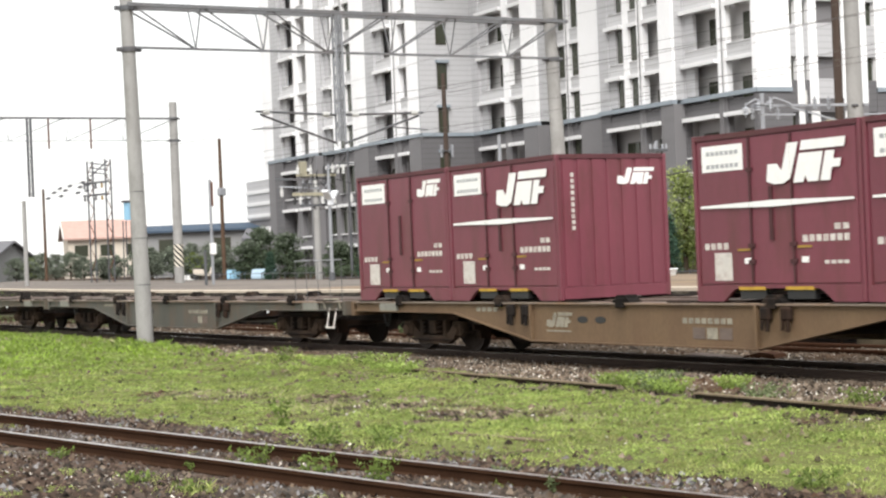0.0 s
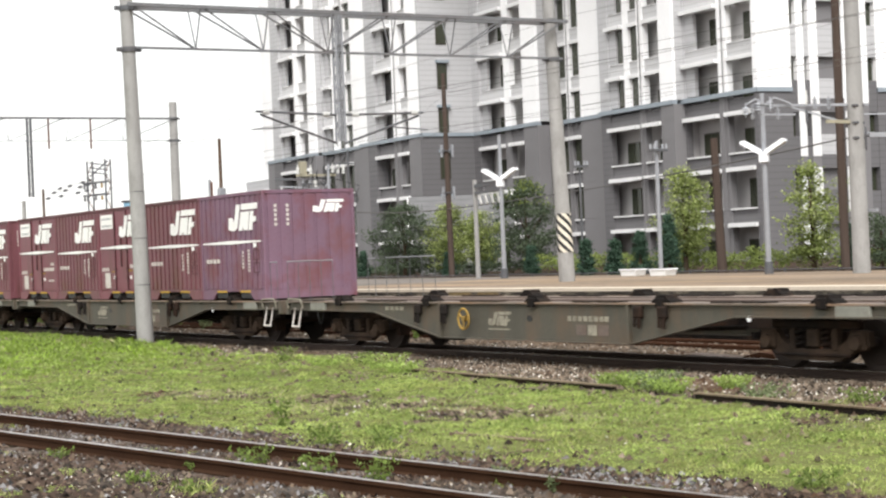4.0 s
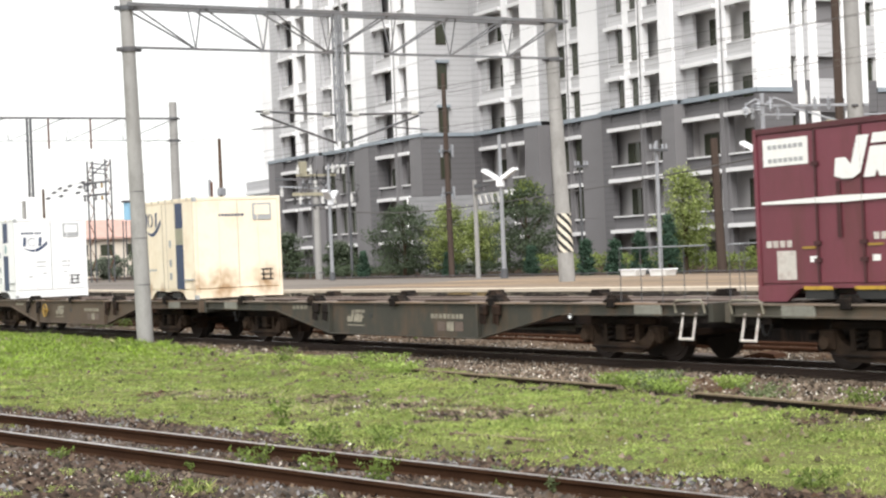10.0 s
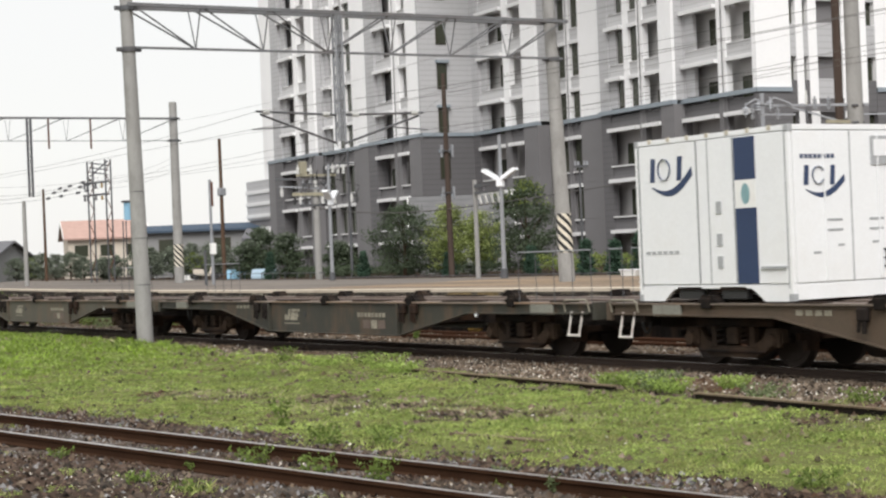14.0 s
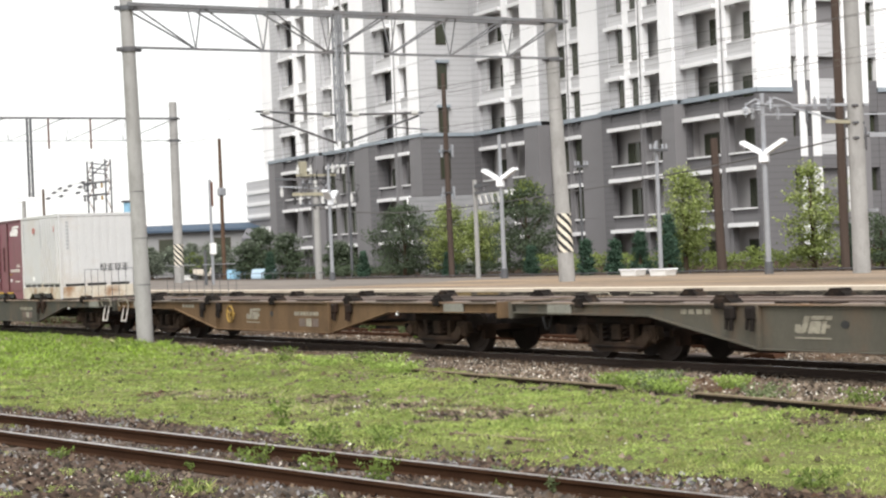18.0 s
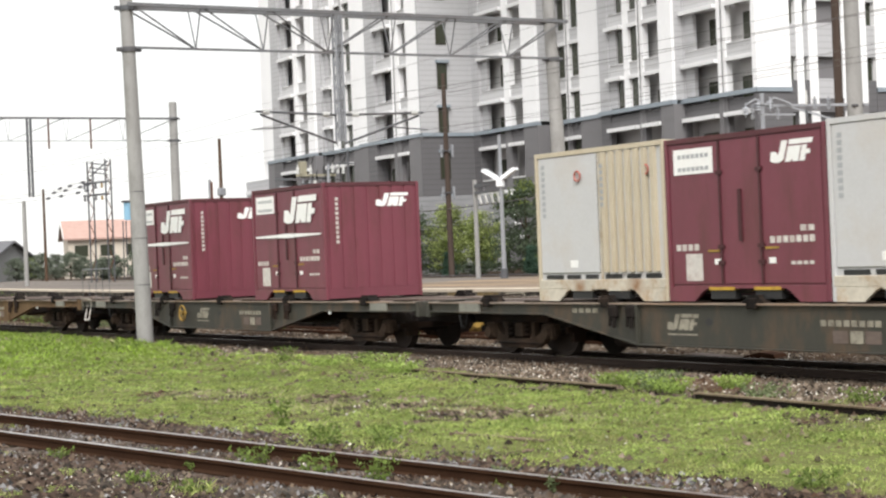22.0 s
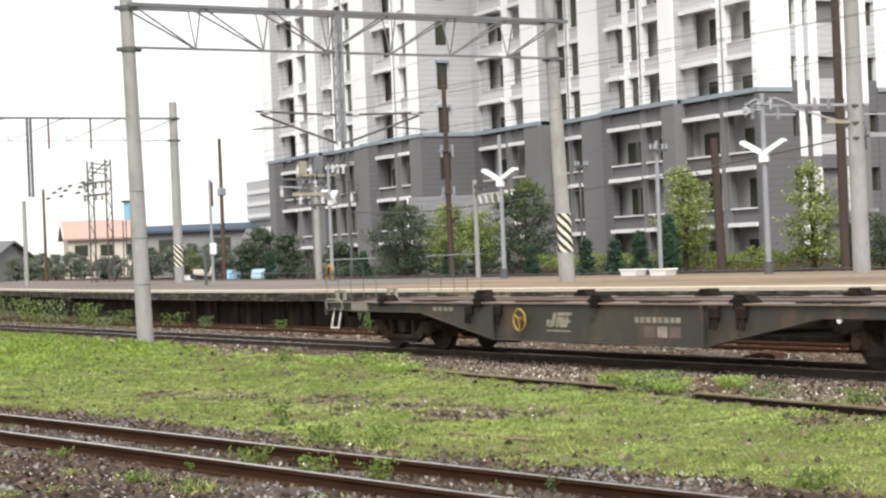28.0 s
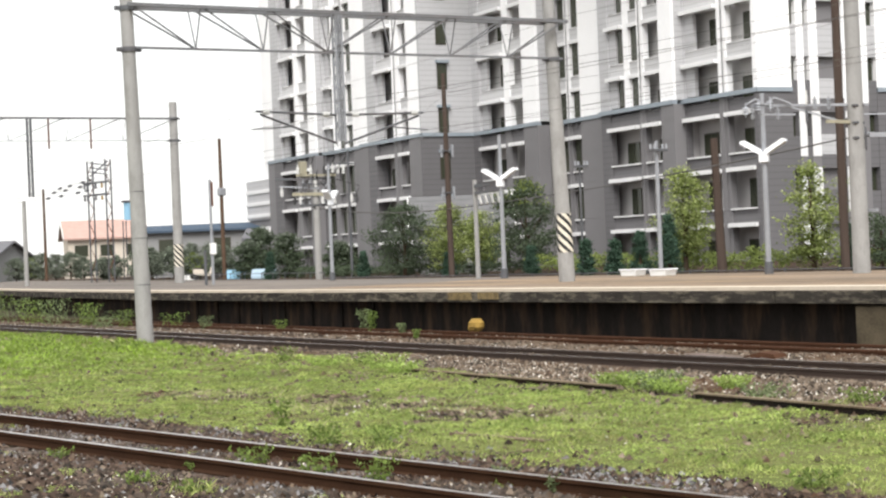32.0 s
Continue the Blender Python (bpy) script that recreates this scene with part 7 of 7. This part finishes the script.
def box_corrugated(material, label):
    """Steel container with a corrugated side."""
    t = thing("freight_container", label, "container", pose(0, 0, 0), group="containers on the wagons")
    h = 2.52
    y = -W2 + 0.035
    shell(t, material, h, "pocket_yellow", material, pockets=(-0.66, 0.74))
    X = lambda f: -L2 + 2 * L2 * f
    bm = bmesh.new()
    ribs(bm, X(0.03), X(0.97), 12, y, 0.2, h - 0.1, 0.032, 0.62)
    part("side_corrugation", bm, M[material], t, "corrugated side wall")
    f = y - 0.033
    bm = bmesh.new()
    logo(bm, X(0.47), X(0.93), h * 0.635, h * 0.89, f)
    part("logo", bm, M["mark"], t, "large white operator sign")
    bm = bmesh.new()
    dart(bm, X(0.04), X(0.965), h * 0.525, 0.045, f)
    part("white_dart", bm, M["mark"], t, "long white dart stripe")
    bm = bmesh.new()
    bars(bm, X(0.09), X(0.32), h * 0.33, h * 0.37, f, 4)
    bars(bm, X(0.665), X(0.69), h * 0.27, h * 0.45, f, 5, vertical=True)
    bars(bm, X(0.755), X(0.785), h * 0.24, h * 0.46, f, 7, vertical=True)
    part("small_writing", bm, M["mark_mid"], t, "small white writing")["kind"] = "stuff"
    boxes("label_square", M["mark"], t, "small white label", (X(0.84), X(0.89), f - 0.004, f, h * 0.47, h * 0.51))
    for z in (0.23, 0.35):
        frame_bars = new("card_frame")
        frame_bars.parent = t
        for d in ((0.84, 0.93, z, z + 0.006), (0.84, 0.93, z + 0.09, z + 0.096), (0.84, 0.846, z, z + 0.096), (0.924, 0.93, z, z + 0.096)):
            boxes("frame_bar", M["maroon_dark"], frame_bars, "", (X(d[0]), X(d[1]), f - 0.008, f, h * d[2], h * d[3]))
    end_marks(t, material, h, False)
    return t


def reefer(material, label, bold):
    """Insulated box with smooth panels, blue stripe and round-ended blue sign."""
    t = thing("insulated_container", label, "container", pose(0, 0, 0), group="containers on the wagons")
    h = 2.55
    y = -W2 + 0.03
    shell(t, material, h, "steel_dark", material)
    X = lambda f: -L2 + 2 * L2 * f
    for a, b in ((0.03, 0.42), (0.43, 0.66), (0.665, 0.97)):
        boxes("side_panel", M[material], t, "", (X(a), X(b), y - 0.03, y - 0.001, 0.2, h - 0.1), bevel=0.008)
    line = M["reefer_line" if bold else "seam"]
    for fx in (0.425, 0.5, 0.662):
        boxes("seal_strip", line, t, "grey seal", (X(fx) - 0.012, X(fx) + 0.012, y - 0.036, y - 0.031, 0.2, h - 0.1))
    f = y - 0.031
    boxes("blue_stripe", M["navy"], t, "dark blue stripe", (X(0.67), X(0.8), f - 0.004, f, 0.2, h * 0.53))
    boxes("blue_stripe", M["navy"], t, "dark blue stripe", (X(0.67), X(0.8), f - 0.004, f, h * 0.7, h * 0.955))
    boxes("stripe_badge", M["mark" if bold else "badge"], t, "pale patch between the stripes", (X(0.672), X(0.798), f - 0.0035, f, h * 0.532, h * 0.698))
    if bold:
        bm = bmesh.new()
        slab(bm, [(X(0.735) + 0.1 * math.cos(q * math.pi / 8), h * 0.615 + 0.16 * math.sin(q * math.pi / 8)) for q in range(16)], f - 0.005, f - 0.0036)
        part("badge_mark", bm, M["teal"], t, "oval grey-green badge")
    for z in (0.45, 0.8, 1.3):
        boxes("latch", M["reefer_line"], t, "", (X(0.55), X(0.58), f - 0.02, f, z, z + 0.18))

    def sign(bm, x0, x1, z0, z1, yy):
        w, hh = x1 - x0, z1 - z0
        for a, b in ((0.08, 0.18), (0.66, 0.76)):
            slab(bm, [(x0 + w * a, z0 + hh * 0.42), (x0 + w * b, z0 + hh * 0.42), (x0 + w * (b + 0.03), z0 + hh), (x0 + w * (a + 0.03), z0 + hh)], yy, yy - 0.004)
        ring_pts = [(x0 + w * 0.4 + w * 0.13 * math.cos(k * math.pi / 6), z0 + hh * 0.71 + hh * 0.26 * math.sin(k * math.pi / 6)) for k in range(12)]
        for k in range(12):
            (ax, az), (bx, bz) = ring_pts[k], ring_pts[(k + 1) % 12]
            bar(bm, (ax, yy - 0.002, az), (bx, yy - 0.002, bz), 0.05, 0.004)
        out = [(x0 + w * (0.12 + 0.88 * k / 8), z0 + hh * (0.28 - 0.28 * math.sin(math.pi * k / 8) + (0.25 * (k / 8) ** 2))) for k in range(9)]
        inn = [(x0 + w * (0.12 + 0.86 * k / 8), z0 + hh * (0.31 - 0.19 * math.sin(math.pi * k / 8) + (0.42 * (k / 8) ** 2))) for k in range(8, -1, -1)]
        slab(bm, out + inn, yy, yy - 0.004)

    bm = bmesh.new()
    sign(bm, X(0.08), X(0.4), h * 0.62, h * 0.88, f)
    part("sign", bm, M["navy"], t, "dark blue sign with a sweeping curve")
    bm = bmesh.new()
    bars(bm, X(0.06), X(0.3), h * 0.27, h * 0.29, f, 6)
    part("small_writing", bm, M["reefer_line"], t, "small grey writing")["kind"] = "stuff"
    boxes("side_bar", M["reefer_line"], t, "", (X(0.82), X(0.97), f - 0.03, f, 0.42, 0.46))
    for sx in (-1, 1):
        for z in (-0.07, h - 0.11):
            boxes("corner_fitting", M["reefer_line"], t, "grey corner fitting", (sx * (L2 + 0.006), sx * (L2 - 0.1), -W2 - 0.006, -W2 + 0.09, z, z + 0.112), bevel=0.006)
        boxes("edge_strip", line, t, "thin edge strip", (sx * (L2 - 0.09), sx * (L2 - 0.075), -W2 - 0.004, -W2 + 0.02, 0.12, h - 0.12))
    for k in range(7):
        boxes("rust_spot", M["box_rusty"], t, "small rusted bracket", (X(0.1 + 0.13 * k), X(0.12 + 0.13 * k), -W2 - 0.01, -W2 + 0.02, h - 0.06, h + 0.012))
    # end doors
    x = L2 - 0.03
    boxes("door_seal", line, t, "grey seal", (x + 0.002, x + 0.03, -0.009, 0.009, 0.2, h - 0.1))
    for yy in (-0.55, 0.55):
        bm = bmesh.new()
        rod(bm, (x + 0.045, yy, 0.22), (x + 0.045, yy, h - 0.12), 0.014, seg=6)
        part("lock_rod", bm, M[material], t, "thin lock rod")
    for a, b in ((-W2 + 0.09, -0.01), (0.01, W2 - 0.09)):
        boxes("end_door", M[material], t, "", (x, x + 0.028, a, b, 0.2, h - 0.1), bevel=0.008)
    turn = pose(0, 0, 0, 0, 0, 90)
    if bold:
        bm = bmesh.new()
        sign(bm, -1.02, -0.12, h * 0.56, h * 0.76, 0)
        bmesh.ops.transform(bm, matrix=Matrix.Translation((x + 0.029, 0, 0)) @ turn, verts=bm.verts)
        part("end_sign", bm, M["navy"], t, "dark blue sign on the end doors")
    bm = bmesh.new()
    bars(bm, -1.0 if bold else -0.55, -0.3 if bold else 0.2, h * 0.8, h * 0.825, 0, 8)
    bmesh.ops.transform(bm, matrix=Matrix.Translation((x + 0.029, 0, 0)) @ turn, verts=bm.verts)
    part("end_writing", bm, M["navy"], t, "dark blue writing on the end doors")["kind"] = "stuff"
    boxes("vent_frame", M["reefer_line"], t, "grey vent frame", (x + 0.028, x + 0.05, 0.42, 0.95, h * 0.76, h * 0.93))
    boxes("vent_panel", M[material], t, "", (x + 0.05, x + 0.058, 0.47, 0.9, h * 0.81, h * 0.91))
    if bold:
        for yy, z, w in ((-0.5, 1.1, 0.3), (-0.5, 0.95, 0.3), (0.35, 1.1, 0.3), (0.35, 0.95, 0.28), (-0.8, 0.62, 0.15), (-0.3, 0.72, 0.12), (0.4, 0.75, 0.12)):
            boxes("small_label", M["reefer_line"], t, "", (x + 0.028, x + 0.034, yy, yy + w, z, z + 0.035))
    rack = new("label_rack")
    rack.parent = t
    for d in ((0.62, 0.95, 0.63, 0.66), (0.62, 0.95, 0.5, 0.53), (0.62, 0.95, 0.37, 0.4), (0.66, 0.69, 0.4, 0.63), (0.86, 0.89, 0.4, 0.63)):
        boxes("rack_bar", M["black"], rack, "", (x + 0.028, x + 0.045, *d))
    return t


def plain_box(material, second, label):
    """Off-white box: one smooth half, one corrugated half."""
    t = thing("freight_container", label, "container", pose(0, 0, 0), group="containers on the wagons")
    h = 2.55
    y = -W2 + 0.035
    shell(t, material, h, "box_rusty", second, "box_rusty")
    X = lambda f: -L2 + 2 * L2 * f
    boxes("side_panel", M[material], t, "smooth panel", (X(0.03), X(0.5), y - 0.025, y - 0.001, 0.42, h - 0.1), bevel=0.006)
    boxes("rack_beam", M["box_rusty"], t, "pale rusting beam of the rack below", (X(0.01), X(0.99), y - 0.038, y - 0.001, 0.14, 0.3), bevel=0.01)
    for a, b in ((0.06, 0.2), (0.23, 0.34), (0.38, 0.48), (0.54, 0.66), (0.7, 0.8), (0.84, 0.95)):
        boxes("rack_gap", M["black"], t, "dark gap above the rack", (X(a), X(b), y - 0.012, y - 0.001, 0.31, 0.385))
    bm = bmesh.new()
    ribs(bm, X(0.53), X(0.96), 7, y, 0.42, h - 0.1, 0.075, 0.42)
    part("side_corrugation", bm, M[second], t, "corrugated half")
    boxes("centre_gap", M["black"], t, "dark joint between the two halves", (X(0.5015), X(0.508), y - 0.018, y - 0.001, 0.42, h - 0.11))
    boxes("centre_post", M["box_rusty"], t, "", (X(0.51), X(0.522), y - 0.03, y - 0.001, 0.2, h - 0.09))
    bm = bmesh.new()
    bars(bm, X(0.055), X(0.08), h * 0.55, h * 0.93, y - 0.026, 9, vertical=True)
    part("upright_writing", bm, M["reefer_line"], t, "grey upright writing")["kind"] = "stuff"
    bm = bmesh.new()
    bars(bm, X(0.545), X(0.567), h * 0.6, h * 0.9, y - 0.08, 7, vertical=True)
    part("upright_writing", bm, M["reefer_line"], t, "grey upright writing on the ribs")["kind"] = "stuff"
    for c, r in ((0.36, 0.085), (0.88, 0.075)):
        bm = bmesh.new()
        ring(bm, (X(c), y - 0.058, h * 0.82), r, 0.018)
        part("round_badge", bm, M["badge_red"], t, "small round red badge")
    boxes("label_square", M["mark"], t, "small white label", (X(0.27), X(0.33), y - 0.03, y - 0.026, h * 0.2, h * 0.25))
    bm = bmesh.new()
    end_ribs(bm, -W2 + 0.1, W2 - 0.1, 9, L2 - 0.045, 0.4, h - 0.09, 0.034, 0.6)
    part("end_corrugation", bm, M[material], t, "corrugated end wall")
    boxes("end_rack_beam", M["box_rusty"], t, "pale rusting beam of the rack below", (L2 - 0.03, L2 + 0.004, -W2 + 0.09, W2 - 0.09, 0.14, 0.3), bevel=0.008)
    for a in (-1.05, -0.35, 0.4):
        boxes("end_rack_gap", M["black"], t, "dark gap above the rack", (L2 - 0.03, L2 - 0.012, a, a + 0.6, 0.31, 0.385))
    turn = pose(0, 0, 0, 0, 0, 90)
    bm = bmesh.new()
    bars(bm, -1.0, -0.92, h * 0.57, h * 0.92, 0, 8, vertical=True)
    bmesh.ops.transform(bm, matrix=Matrix.Translation((L2 - 0.01, 0, 0)) @ turn, verts=bm.verts)
    part("end_writing", bm, M["reefer_line"], t, "grey upright writing on the end wall")["kind"] = "stuff"
    for k in range(4):
        bm = bmesh.new()
        a, w, z = 0.08 + 0.235 * k, 0.185, h * 0.3
        for q in range(4):
            slab(bm, [(a, z + 0.062 * q), (a + w, z + 0.062 * q), (a + w, z + 0.062 * q + 0.018), (a, z + 0.062 * q + 0.018)], 0, -0.005)
        for q in ((0.0, 0.16) if k % 2 == 0 else (0.08,)):
            slab(bm, [(a + q, z), (a + q + 0.02, z), (a + q + 0.02, z + 0.205), (a + q, z + 0.205)], -0.0052, -0.008)
        bmesh.ops.transform(bm, matrix=Matrix.Translation((L2 - 0.01, 0, 0)) @ turn, verts=bm.verts)
        part("owner_sign", bm, M["black"], t, "black owner sign")
    return t


D_BIG = "maroon steel container with side doors and large white sign"
D_SMALL = "maroon steel container with side doors and small white sign"
C_OLD = "faded maroon corrugated steel container with large white sign"
# the decks are not quite symmetric: loads sit off the middle
SHIFT = {13: -0.3, 10: -0.33, 9: 0.09, 7: 0.25, 3: -0.42, 2: 0.2}
LOADS = [
    (13, 1, "door_small"), (13, 2, "door"), (13, 4, "door"), (13, 5, "door"),
    (10, 1, "door"), (10, 2, "corr"), (10, 3, "door"), (10, 4, "corr"), (10, 5, "purple"),
    (9, 1, "door"), (9, 2, "door"), (9, 3, "purple"), (9, 4, "door"), (9, 5, "corr"),
    (7, 1, "reefer"), (7, 5, "cream"),
    (3, 2, "plain_cream"), (3, 3, "door_small"), (3, 4, "plain"),
    (2, 2, "door"), (2, 4, "door"),
]
BUILD = dict(
    door=lambda: box_door("maroon", True, D_BIG),
    door_small=lambda: box_door("maroon", False, D_SMALL),
    corr=lambda: box_corrugated("maroon_old", C_OLD),
    purple=lambda: box_corrugated("purple", "bleached purple corrugated steel container with rust patches"),
    reefer=lambda: reefer("reefer_white", "white insulated container with dark blue sign and stripe", True),
    cream=lambda: reefer("reefer_cream", "cream insulated container with blue stripe and rust stains", False),
    plain=lambda: plain_box("box_white", "box_white", "off-white steel container with rusting base frame"),
    plain_cream=lambda: plain_box("box_white", "box_cream", "yellowed off-white steel container with rusting base frame"),
)
first = {}
for i, slot, kind in LOADS:
    x = wagon_x(i) + (slot - 3) * SLOT + SHIFT[i]
    m = pose(x, TRACK_Y, 1.11)
    if kind in first:
        c = copy_thing(first[kind], m)
    else:
        c = first[kind] = BUILD[kind]()
        c.matrix_basis = m
    movers.append((c, x, 1.11))


# ---- movement ----
def travelled(t):
    """Metres that the train has rolled by t seconds."""
    return 9.2908 * t + 0.0013605 * t * t


def motions():
    times = [2.0 * k for k in range(17)]
    for ob, x, z in movers:
        walk(ob, [(t, pose(x + travelled(t), TRACK_Y, z)) for t in times])
    # wheels turn with the way rolled
    count = 480
    turns = [(32.0 * k / count, math.degrees(travelled(32.0 * k / count) / 0.43)) for k in range(count + 1)]
    for ob in [o for o in scene.objects if o.name.startswith("wheelset")]:
        at = ob.location.copy()
        walk(ob, [(t, pose(at.x, at.y, at.z, 0, a, 0)) for t, a in turns])


motions()
